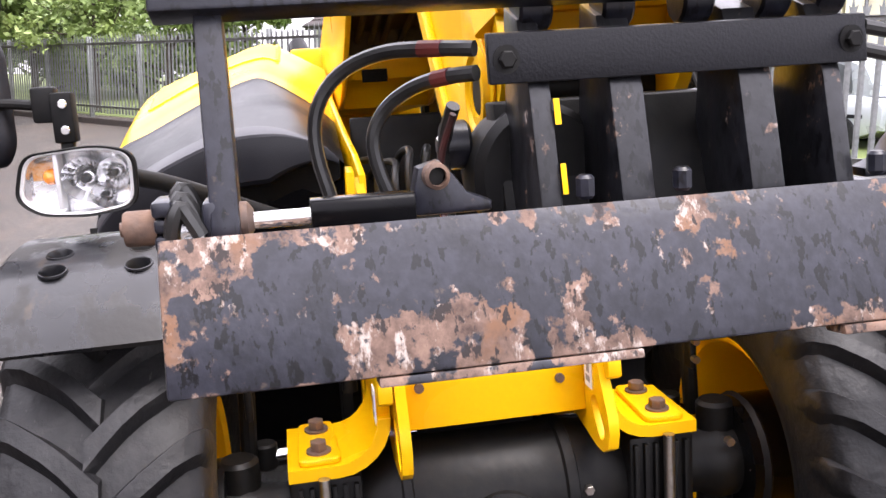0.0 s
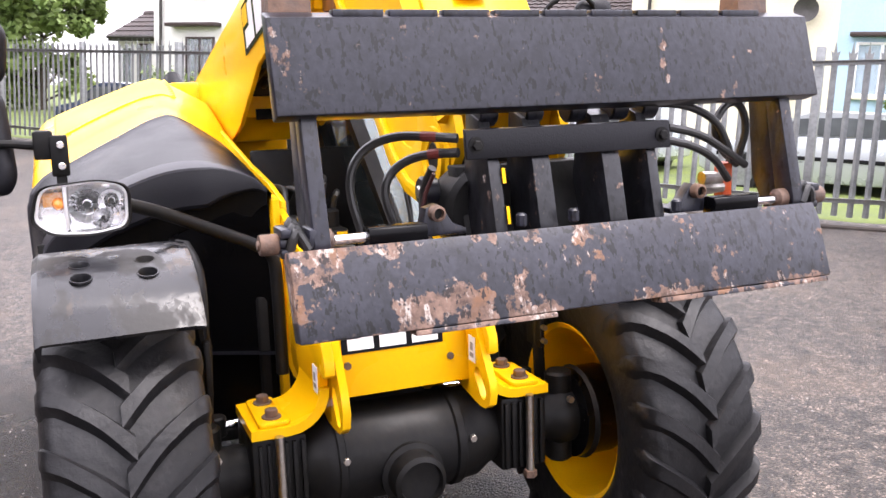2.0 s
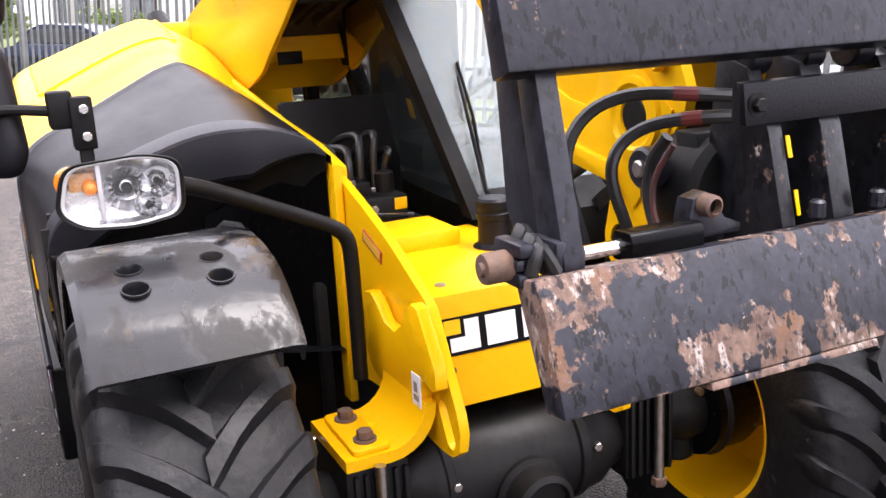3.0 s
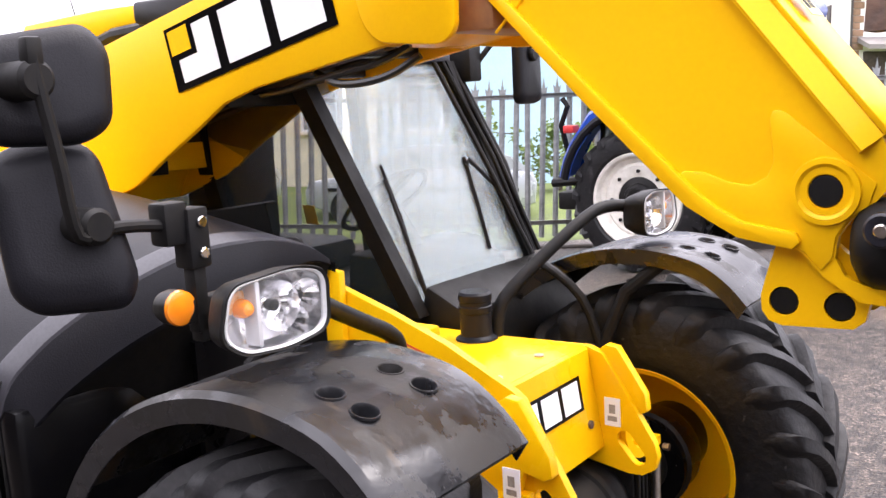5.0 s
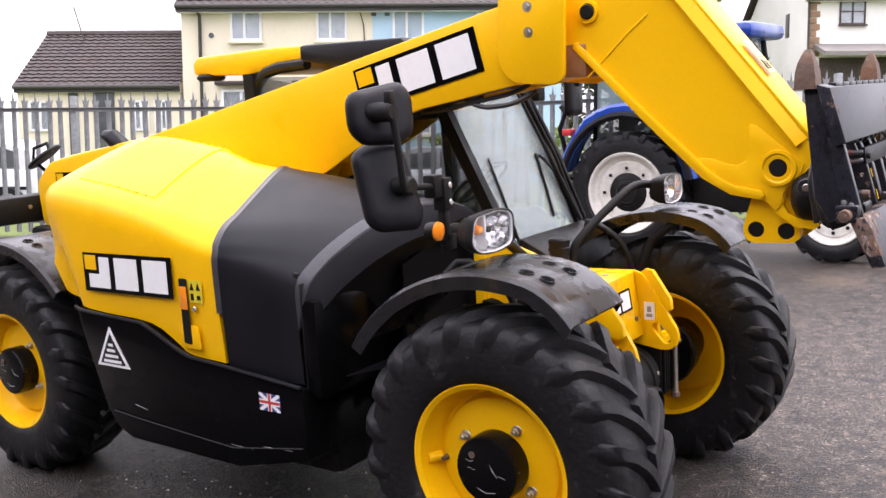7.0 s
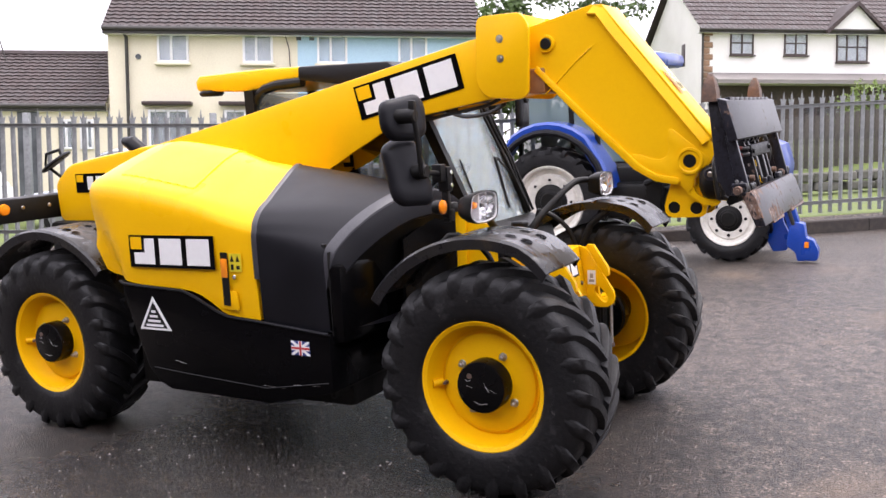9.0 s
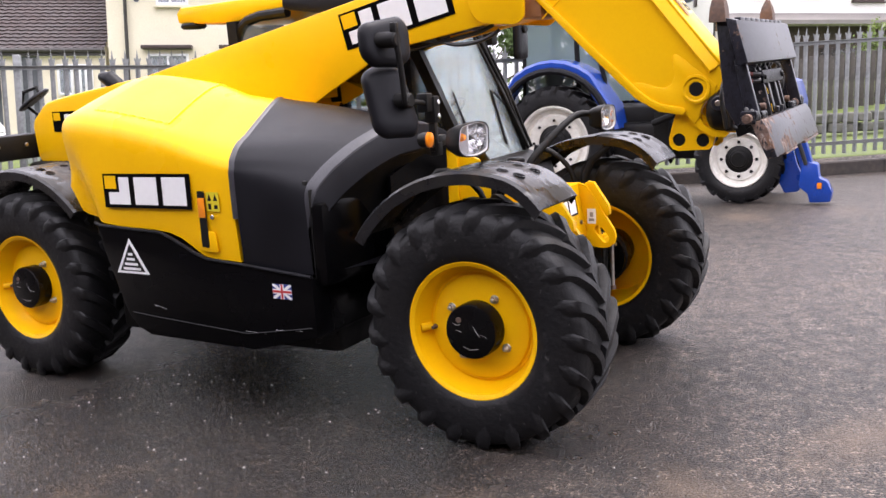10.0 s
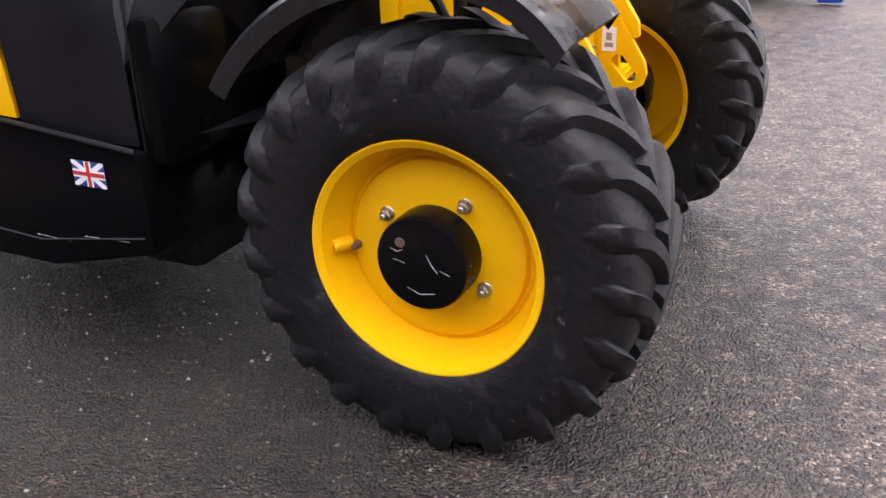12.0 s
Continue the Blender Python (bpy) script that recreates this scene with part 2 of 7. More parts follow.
# ---- mesh tools ----
class Shape:
    """Collects vertices and faces of one mesh."""

    def __init__(self):
        self.v, self.f = [], []

    def add(self, verts, faces):
        k = len(self.v)
        self.v += [tuple(p) for p in verts]
        self.f += [tuple(i + k for i in f) for f in faces]
        return self

    def take(self, bm, m=None):
        if m is not None:
            bm.transform(m)
        bm.verts.index_update()
        self.add([v.co for v in bm.verts], [[v.index for v in f.verts] for f in bm.faces])
        bm.free()
        return self

    def box(self, lo, hi, bevel=0.0, m=None):
        bm = bmesh.new()
        bmesh.ops.create_cube(bm, size=1)
        c = [(a + b) / 2 for a, b in zip(lo, hi)]
        s = [abs(b - a) for a, b in zip(lo, hi)]
        for v in bm.verts:
            v.co = Vector((c[0] + v.co.x * s[0], c[1] + v.co.y * s[1], c[2] + v.co.z * s[2]))
        if bevel:
            bmesh.ops.bevel(bm, geom=bm.edges[:], offset=min(bevel, min(s) * 0.45), segments=2, affect="EDGES", profile=0.5)
        return self.take(bm, m)

    def prism(self, pts, axis, a, b, bevel=0.0, holes=(), m=None):
        """A plate of outline pts, thick from a to b along axis ('x': pts are y, z; 'y': x, z; 'z': x, y)."""
        put = {"x": lambda p, d: (d, p[0], p[1]), "y": lambda p, d: (p[0], d, p[1]), "z": lambda p, d: (p[0], p[1], d)}[axis]
        bm = bmesh.new()
        if holes:
            edges = []
            for ring in (pts, *holes):
                vs = [bm.verts.new(put(p, a)) for p in ring]
                edges += [bm.edges.new((vs[i], vs[(i + 1) % len(vs)])) for i in range(len(vs))]
            bmesh.ops.triangle_fill(bm, use_beauty=True, edges=edges)
        else:
            bm.faces.new([bm.verts.new(put(p, a)) for p in pts])
        out = bmesh.ops.extrude_face_region(bm, geom=bm.faces[:])
        d = Vector(put((0, 0), b)) - Vector(put((0, 0), a))
        bmesh.ops.translate(bm, verts=[g for g in out["geom"] if isinstance(g, bmesh.types.BMVert)], vec=d)
        bmesh.ops.recalc_face_normals(bm, faces=bm.faces[:])
        if bevel:
            sharp = [e for e in bm.edges if len(e.link_faces) == 2 and e.calc_face_angle(0) > 1.2]
            bmesh.ops.bevel(bm, geom=sharp, offset=bevel, segments=2, affect="EDGES", profile=0.5, clamp_overlap=True)
        return self.take(bm, m)

    def tube(self, path, r, n=8, smooth=0):
        path = [Vector(p) for p in path]
        for _ in range(smooth):
            q = [path[0]]
            for p0, p1 in zip(path, path[1:]):
                q += [p0.lerp(p1, 0.25), p0.lerp(p1, 0.75)]
            path = q + [path[-1]]
        rings, up = [], None
        for i, p in enumerate(path):
            d = (path[min(i + 1, len(path) - 1)] - path[max(i - 1, 0)]).normalized()
            if up is None:
                up = d.orthogonal().normalized()
            up = (up - d * up.dot(d)).normalized()
            side = d.cross(up)
            rr = r[i] if isinstance(r, (list, tuple)) else r
            rings.append([p + (up * math.cos(a) + side * math.sin(a)) * rr for a in [2 * math.pi * k / n for k in range(n)]])
        v = [p for ring in rings for p in ring]
        f = [(i * n + k, i * n + (k + 1) % n, (i + 1) * n + (k + 1) % n, (i + 1) * n + k) for i in range(len(rings) - 1) for k in range(n)]
        f += [tuple(range(n))[::-1], tuple((len(rings) - 1) * n + k for k in range(n))]
        return self.add(v, f)

    def lathe(self, prof, centre=(0, 0, 0), axis="y", n=48, closed=False):
        """prof: (radius, distance along axis)."""
        c = Vector(centre)
        v = []
        for r, d in prof:
            for k in range(n):
                a = 2 * math.pi * k / n
                x, z = r * math.cos(a), r * math.sin(a)
                v.append(c + Vector({"y": (x, d, z), "x": (d, x, z), "z": (x, z, d)}[axis]))
        m = len(prof)
        f = []
        for i in range(m if closed else m - 1):
            j = (i + 1) % m
            f += [(i * n + k, i * n + (k + 1) % n, j * n + (k + 1) % n, j * n + k) for k in range(n)]
        return self.add(v, f)

    def disc(self, centre, r, a, b, axis="y", n=24, bevel=0.0):
        e = min(bevel, r * 0.4) if bevel else 0.0
        s = 1 if b > a else -1
        prof = [(0.0001, a), (r - e, a), (r, a + s * e), (r, b - s * e), (r - e, b), (0.0001, b)]
        return self.lathe(prof, centre, axis, n)

    def loft(self, secs, caps=True, closed=False):
        n = len(secs[0])
        v = [p for s in secs for p in s]
        f = [(i * n + k, i * n + (k + 1) % n, (i + 1) * n + (k + 1) % n, (i + 1) * n + k) for i in range(len(secs) - 1) for k in range(n if closed else n - 1)]
        if caps in ("fan", "first", "last"):
            for base, sec in ((0, secs[0]), ((len(secs) - 1) * n, secs[-1]))[1 if caps == "last" else 0:1 if caps == "first" else 2]:
                v.append(sum((Vector(p) for p in sec), Vector()) / n)
                f += [(base + k, base + (k + 1) % n, len(v) - 1) for k in range(n)]
        elif caps:
            f += [tuple(range(n))[::-1], tuple((len(secs) - 1) * n + k for k in range(n))]
        return self.add(v, f)

    def quad(self, o, u, v, t=0.002):
        """A thin sheet at corner o with sides u and v, t thick along u x v."""
        o, u, v = Vector(o), Vector(u), Vector(v)
        w = u.cross(v).normalized() * t
        p = [o, o + u, o + u + v, o + v]
        return self.add(p + [q + w for q in p], [(3, 2, 1, 0), (4, 5, 6, 7), (0, 1, 5, 4), (1, 2, 6, 5), (2, 3, 7, 6), (3, 0, 4, 7)])

    def mesh(self, name, mat, sharp=35):
        me = bpy.data.meshes.new(name)
        me.from_pydata(self.v, [], self.f)
        bm = bmesh.new()
        bm.from_mesh(me)
        bmesh.ops.recalc_face_normals(bm, faces=bm.faces[:])
        bm.to_mesh(me)
        bm.free()
        me.polygons.foreach_set("use_smooth", [True] * len(me.polygons))
        me.set_sharp_from_angle(angle=radians(sharp))
        me.materials.append(mat)
        return me


def part(name, shape, mat, parent=None, label="", sharp=35):
    ob = new(name, shape.mesh(name, mat, sharp) if isinstance(shape, Shape) else shape)
    ob.parent = parent
    if label:
        tagged(ob, label)
    return ob


def thing(name, label, category, m=None, group="", kind=""):
    ob = new(name)
    ob.empty_display_size = 0.2
    ob.matrix_world = m if m is not None else Matrix()
    return tagged(ob, label, category, group, kind)


def ring(c, r, n=14):
    return [(c[0] + r * math.cos(2 * math.pi * k / n), c[1] + r * math.sin(2 * math.pi * k / n)) for k in range(n)]


def rounded(pts, r, n=4):
    """A polygon with its corners rounded off."""
    out, m = [], len(pts)
    for i in range(m):
        p, a, b = Vector(pts[i]), Vector(pts[i - 1]), Vector(pts[(i + 1) % m])
        q = min(r, (a - p).length * 0.45, (b - p).length * 0.45)
        s, e = p + (a - p).normalized() * q, p + (b - p).normalized() * q
        for k in range(n + 1):
            t = k / n
            out.append(tuple(s * (1 - t) ** 2 + p * 2 * t * (1 - t) + e * t * t))
    return out


# ---- the telehandler, in its own axes: x ahead, y to its left, front axle over the origin ----
handler = thing("telehandler", "yellow and black telescopic handler parked on a sloping wet yard", "telehandler", SLOPE)


def panel(name, o, u, v, blocks, parent, square=True, ground=None):
    """A black sticker with a yellow square and plain white blocks on it."""
    o, u, v = Vector(o), Vector(u), Vector(v)
    nrm = u.cross(v).normalized()
    ob = part(name, Shape().quad(o, u, v, 0.002), ground or GLOSS, parent, "black sticker with plain white blocks")
    s = Shape()
    for a, b, c, d in blocks:
        s.quad(o + u * a + v * b + nrm * 0.002, u * (c - a), v * (d - b), 0.0012)
    part("white_block", s, WHITE, ob)
    if square:
        part("yellow_square", Shape().quad(o + u * 0.02 + v * 0.56 + nrm * 0.002, u * 0.135, v * 0.38, 0.0012), YELLOW, ob)
    return ob


LETTERS = [(0.06, 0.10, 0.31, 0.46), (0.19, 0.46, 0.31, 0.90), (0.37, 0.10, 0.63, 0.90), (0.69, 0.10, 0.95, 0.90)]


# -- wheels --
def lug_mesh(sgn):
    """One worn chevron lug from the tread's middle, over the shoulder and on to the side wall."""
    secs = []
    #      y     turn   outer  inner  half width
    for y, dt, ro, ri, hw in ((-0.014, -0.03, 0.587, 0.548, 0.034), (0.02, 0.035, 0.589, 0.55, 0.031), (0.055, 0.10, 0.590, 0.55, 0.028), (0.09, 0.155, 0.589, 0.55, 0.026), (0.15, 0.235, 0.585, 0.54, 0.026),
                              (0.187, 0.278, 0.571, 0.525, 0.029), (0.205, 0.298, 0.553, 0.510, 0.030), (0.2135, 0.312, 0.528, 0.495, 0.028), (0.2160, 0.328, 0.492, 0.470, 0.023), (0.2155, 0.342, 0.455, 0.44, 0.012)):
        row = []
        for q, d in ((0.0, -1.55), (0.72, -1.12), (1.0, -0.85), (1.0, 0.85), (0.72, 1.12), (0.0, 1.55)):
            rr = ri + (ro - ri) * q
            a = dt + d * hw / 0.58
            row.append((rr * math.cos(a), sgn * y * (1.0 if q > 0.9 or y < 0.2 else 0.985), rr * math.sin(a)))
        secs.append(row)
    return Shape().loft(secs, closed=True).mesh("lug", RUBBER, 38)


LUGS = (lug_mesh(-1), lug_mesh(1))


def build_wheel(side):
    """A wheel round the y axis; side -1 has its outer face towards -y."""
    w = thing("wheel", "", "")
    w.parent = handler
    s = Shape()
    prof = [(0.312, -0.175), (0.332, -0.196), (0.37, -0.208), (0.44, -0.214), (0.50, -0.207), (0.533, -0.192), (0.548, -0.17), (0.556, -0.08), (0.558, 0.0)]
    prof += [(r, -y) for r, y in prof[-2::-1]]
    s.lathe(prof, n=96)
    part("tyre", s, RUBBER, w, "worn black tyre with chevron lugs", 32)
    for k in range(21):
        for lug, turn in ((LUGS[0], k), (LUGS[1], k + 0.5)):
            ob = part("lug", lug, RUBBER, w)
            ob.matrix_basis = Matrix.Rotation(-2 * math.pi * turn / 21, 4, "Y")
    o = -1 if side < 0 else 1
    rim = Shape()
    rp = [(0.300, -0.182), (0.318, -0.192), (0.329, -0.190), (0.331, -0.183), (0.326, -0.178), (0.316, -0.172), (0.306, -0.15), (0.303, -0.11), (0.303, 0.12), (0.312, 0.165),
          (0.328, 0.186), (0.318, 0.19), (0.300, 0.178), (0.292, 0.12), (0.278, 0.02), (0.270, -0.06), (0.262, -0.082), (0.268, -0.092), (0.282, -0.12), (0.294, -0.15), (0.297, -0.166)]
    rim.lathe([(r * 1.015, y * -o) for r, y in rp], n=72, closed=True)
    rob = part("rim", rim, YELLOW, w, "yellow painted steel rim")
    disc = Shape().lathe([(r, y * -o) for r, y in ((0.272, -0.076), (0.266, -0.086), (0.256, -0.088), (0.248, -0.101), (0.235, -0.106), (0.13, -0.108), (0.10, -0.106), (0.10, -0.085), (0.235, -0.083))], n=72, closed=True)
    part("wheel_disc", disc, YELLOW, rob)
    hub = Shape().lathe([(r, y * -o) for r, y in ((0.0001, -0.20), (0.120, -0.20), (0.126, -0.197), (0.130, -0.188), (0.130, -0.10), (0.130, 0.0), (0.145, 0.02), (0.16, 0.06), (0.16, 0.2), (0.0001, 0.2))], n=40)
    hob = part("hub", hub, SCRATCHED, w, "black oily hub cap with pale scratches")
    part("hub_plug", Shape().disc((-0.055, 0, 0.055), 0.014, 0.20 * o, 0.206 * o, n=10, bevel=0.002), RUST, hob)
    for pts in (((-0.085, 0.035), (-0.066, 0.028), (-0.05, 0.035)), ((-0.078, 0.006), (-0.045, -0.002)), ((0.016, 0.030), (0.032, 0.002), (0.048, -0.018)), ((0.052, -0.008), (0.082, -0.018)), ((-0.040, -0.070), (-0.005, -0.084), (0.038, -0.076))):
        part("scratch", Shape().tube([(x, 0.2003 * o, z) for x, z in pts], [0.0006] + [0.0014] * (len(pts) - 2) + [0.0009], 5), BARE, hob)
    for k in range(4):
        a = radians(58 + 90 * k)
        c = (0.163 * math.cos(a), 0, 0.163 * math.sin(a))
        nut = Shape().disc(c, 0.021, 0.106 * o, 0.111 * o, n=16, bevel=0.002).disc(c, 0.016, 0.111 * o, 0.128 * o, n=6, bevel=0.002).disc(c, 0.009, 0.128 * o, 0.142 * o, n=10, bevel=0.002)
        part("wheel_nut", nut, STEEL, w)
    a = radians(184)
    part("valve_boss", Shape().tube([(0.262 * math.cos(a), 0.10 * o, 0.262 * math.sin(a)), (0.295 * math.cos(a), 0.145 * o, 0.295 * math.sin(a))], 0.02, 12), YELLOW, rob)
    part("valve", Shape().tube([(0.235 * math.cos(a), 0.106 * o, 0.235 * math.sin(a)), (0.235 * math.cos(a), 0.135 * o, 0.235 * math.sin(a))], [0.012, 0.008], 10), RUST, rob)
    return w


WB, HUB, TRACK = 3.117, 0.566, 0.851
wheel_r = build_wheel(-1)
wheel_r.matrix_basis = pose(0, -TRACK, HUB)
wheel_l = build_wheel(1)
wheel_l.matrix_basis = pose(0, TRACK, HUB)
for w, y in ((wheel_r, -TRACK), (wheel_l, TRACK)):
    copy_thing(w, pose(-WB, y, HUB))


# -- mudguards: curved shells with a turned-down lip and four holes --
def build_mudguard(cx, sgn, a0, a1, drop, name="mudguard"):
    s = Shape()
    top, n = 0.735, 30
    y_out, y_in = 1.045 * sgn, 0.632 * sgn
    secs = []
    for k in range(n + 1):
        a = radians(a0 + (a1 - a0) * k / n)
        # the front end falls more steeply than a circle
        rr = top - drop * max(0, (74 - math.degrees(a)) / 17) ** 1.5
        row = []
        for y, r in ((y_out, rr - 0.062), (y_out + 0.004 * sgn, rr - 0.012), (y_out - 0.012 * sgn, rr), (y_in + 0.03 * sgn, rr + 0.006), (y_in, rr), (y_in, rr - 0.05),
                     (y_in + 0.006 * sgn, rr - 0.05), (y_in + 0.01 * sgn, rr - 0.008), (y_out - 0.014 * sgn, rr - 0.008), (y_out - 0.006 * sgn, rr - 0.062)):
            row.append((cx + r * math.cos(a), y, HUB + r * math.sin(a)))
        secs.append(row)
    s.loft(secs, closed=True)
    g = part(name, s, MUD, handler, "wet black plastic mudguard with four holes")
    cut = Shape()
    for ang, dy in ((72.6, 0.118), (72.6, 0.288), (79.2, 0.118), (79.2, 0.288)):
        a = radians(ang)
        c = Vector((cx + (top + 0.004) * math.cos(a), y_out - dy * sgn, HUB + (top + 0.004) * math.sin(a)))
        m = Matrix.Translation(c) @ Matrix.Rotation(radians(90) - a, 4, "Y")
        d = Shape().prism(ring((0, 0), 0.0245, 20), "z", -0.06, 0.04)
        cut.add([m @ Vector(p) for p in d.v], d.f)
        d = Shape().lathe([(0.030, -0.003), (0.029, 0.0015), (0.0265, 0.0015), (0.0235, -0.004), (0.022, -0.030), (0.0255, -0.030), (0.0265, -0.006)], axis="z", n=20, closed=True)
        d.v = [tuple(m @ Vector(p)) for p in d.v]
        part("hole_rim", d, MUD, g)
    # the holes go through the shell
    knife = part("knife", cut, MUD, handler)
    boo = g.modifiers.new("holes", "BOOLEAN")
    boo.object, boo.operation, boo.solver = knife, "DIFFERENCE", "EXACT"
    bpy.context.view_layer.update()
    holed = bpy.data.meshes.new_from_object(g.evaluated_get(bpy.context.evaluated_depsgraph_get()))
    g.modifiers.clear()
    g.data = holed
    holed.set_sharp_from_angle(angle=radians(35))
    bpy.data.objects.remove(knife)
    return g


for cx, a0, a1, drop in ((0.0, 146, 57, 0.05), (-WB, 150, 42, 0.0)):
    for sgn in (-1, 1):
        build_mudguard(cx, sgn, a0, a1, drop)


# -- engine cover on the right: yellow rear part, dark grey front part --
# each row: x, lower edge, how far the row is skewed back towards the boom, how far its foot is drawn forward, outline (y, z)
HOOD = [(-2.735, 1.06, 0.0, 1.0, [(-0.95, 1.35), (-0.93, 1.42), (-0.89, 1.465), (-0.83, 1.495), (-0.62, 1.565), (-0.52, 1.58), (-0.42, 1.58), (-0.28, 1.53)]),
        (-2.69, 1.04, 0.0, 1.0, [(-1.0, 1.39), (-0.985, 1.485), (-0.955, 1.54), (-0.895, 1.58), (-0.67, 1.67), (-0.52, 1.695), (-0.42, 1.69), (-0.25, 1.60)]),
        (-2.60, 1.02, 0.0, 0.95, [(-1.045, 1.415), (-1.038, 1.515), (-1.01, 1.58), (-0.94, 1.625), (-0.70, 1.716), (-0.52, 1.770), (-0.42, 1.764), (-0.22, 1.65)]),
        (-2.46, 1.01, 0.0, 0.7, [(-1.075, 1.425), (-1.067, 1.525), (-1.035, 1.592), (-0.96, 1.638), (-0.70, 1.738), (-0.52, 1.800), (-0.42, 1.795), (-0.21, 1.68)]),
        (-2.2, 0.99, 0.1, 0.15, [(-1.085, 1.395), (-1.077, 1.495), (-1.045, 1.563), (-0.97, 1.610), (-0.70, 1.722), (-0.52, 1.782), (-0.42, 1.772), (-0.21, 1.645)]),
        (-1.80, 0.968, 0.4, 0.0, [(-1.085, 1.335), (-1.075, 1.432), (-1.04, 1.495), (-0.97, 1.54), (-0.70, 1.668), (-0.53, 1.724), (-0.43, 1.711), (-0.21, 1.565)]),
        (-1.62, 0.885, 0.6, 0.0, [(-1.087, 1.31), (-1.077, 1.395), (-1.04, 1.452), (-0.97, 1.499), (-0.71, 1.624), (-0.54, 1.682), (-0.44, 1.670), (-0.215, 1.52)]),
        (-1.54, 0.845, 0.65, 0.0, [(-1.087, 1.30), (-1.077, 1.375), (-1.04, 1.430), (-0.97, 1.479), (-0.71, 1.602), (-0.55, 1.660), (-0.45, 1.650), (-0.22, 1.498)]),
        (-1.312, 0.828, 0.75, 0.0, [(-1.086, 1.265), (-1.076, 1.325), (-1.04, 1.376), (-0.97, 1.428), (-0.72, 1.552), (-0.56, 1.622), (-0.46, 1.615), (-0.235, 1.462)])]


def hood_row(x, zb, skew, foot, pts):
    rear = x < -2.5
    row = [(-1.0 if rear else -1.07, zb), (-1.02 if rear else -1.083, (zb + pts[0][1]) / 2), *pts, (-0.19, zb)]
    out = [(x - 0.23 * skew * max(0, (y + 1.08) / 0.84) * smooth_step(1.1, 1.3, z) + 0.36 * foot * max(0, 1.56 - z), y, z) for y, z in row]
    return out


def smooth_step(a, b, x):
    t = min(1, max(0, (x - a) / (b - a)))
    return t * t * (3 - 2 * t)


def spline(pts, n):
    """Points on a smooth curve through pts, n to each span."""
    p = [Vector(q) for q in pts]
    p = [p[0] * 2 - p[1], *p, p[-1] * 2 - p[-2]]
    out = []
    for a, b, c, d in zip(p, p[1:], p[2:], p[3:]):
        for k in range(n):
            t = k / n
            out.append(b + (c - a) * (t / 2) + (a * 2 - b * 5 + c * 4 - d) * (t * t / 2) + (b * 3 - a - c * 3 + d) * (t ** 3 / 2))
    return out + [p[-2]]


def smooth_outline(row):
    """The outline's upper points in a smooth curve; the two lower corners stay."""
    return [Vector(row[0])] + spline(row[1:-1], 4) + [Vector(row[-1])]


hood_rows = [smooth_outline(hood_row(*h)) for h in HOOD]
hood_rows = list(map(list, zip(*[spline(line, 3) for line in zip(*hood_rows)])))
s = part("engine_cover", Shape().loft(hood_rows, closed=True), YELLOW, handler, "glossy yellow engine cover", 40)
cover_rear = s
# raised lid on the hood
grid = [[r[k] for k in range(17, 30)] for r in hood_rows if -2.44 < r[17].x < -1.74]
lift = lambda p, d: p + Vector((0, -0.35, 1)).normalized() * d
lid = Shape()
secs = []
for a, row in enumerate(grid):
    inner = [lift(p, 0.006) for p in row]
    secs.append([lift(row[0], -0.012), lift(row[0].lerp(row[1], 0.04), 0.006), *[q if 0 < k < len(row) - 1 else q.lerp(inner[1 if k == 0 else -2], 0.12) for k, q in enumerate(inner)], lift(row[-1].lerp(row[-2], 0.04), 0.006), lift(row[-1], -0.012)])
lid.loft(secs, closed=True)
LEMON = material("lemon_plastic", (0.90, 0.60, 0.004), (0.86, 0.56, 0.004), 0.34, 0.44, scale=90, big=2, mottle=0.3, spec=0.2)
hood_lid = part("hood_lid", lid, LEMON, cover_rear, "lemon yellow plastic lid with scalloped edges", 30)
for edge in (0, -1):
    line = [g[edge] for g in grid]
    for k in range(10):
        t = (k + 0.5) / 10 * (len(line) - 1)
        p, q = line[int(t)], line[min(int(t) + 1, len(line) - 1)]
        c = p.lerp(q, t - int(t)) + Vector((0, 0.012 if edge == 0 else -0.012, 0.0))
        d = (line[-1] - line[0]).normalized()
        rib = Shape().loft([[c + d * a + Vector((0, b * 0.024, h + b * 0.008)) for b, h in ((-1, -0.006), (-0.6, e), (0.6, e), (1, -0.006))] for a, e in ((-0.024, -0.004), (-0.015, 0.011), (0.015, 0.011), (0.024, -0.004))], closed=True)
        part("lid_rib", rib, LEMON, hood_lid, "", 50)
ridge = [(-0.85, -1.07, 0.79), (-0.86, -1.068, 1.02), (-0.87, -1.05, 1.195), (-0.835, -0.985, 1.285), (-0.79, -0.90, 1.355), (-0.74, -0.78, 1.422), (-0.67, -0.62, 1.482), (-0.59, -0.47, 1.492), (-0.51, -0.34, 1.447), (-0.455, -0.275, 1.385), (-0.45, -0.27, 0.79)]
first = [(-1.312, -1.07, 0.79), (-1.312, -1.083, 1.06), *hood_row(*HOOD[-1])[2:-1], (-1.312, -0.19, 0.79)]
first, ridge_fine = smooth_outline(first), smooth_outline(ridge)
top = len(first) - 3
swell = lambda rows, d: [(x, y - d * (1 if i < top * 0.55 else 0), z + (d if top * 0.3 < i < top + 1 else 0)) for i, (x, y, z) in enumerate(rows)]
secs = [[(x + 0.030, y, z) for x, y, z in swell(first, 0.010)]]
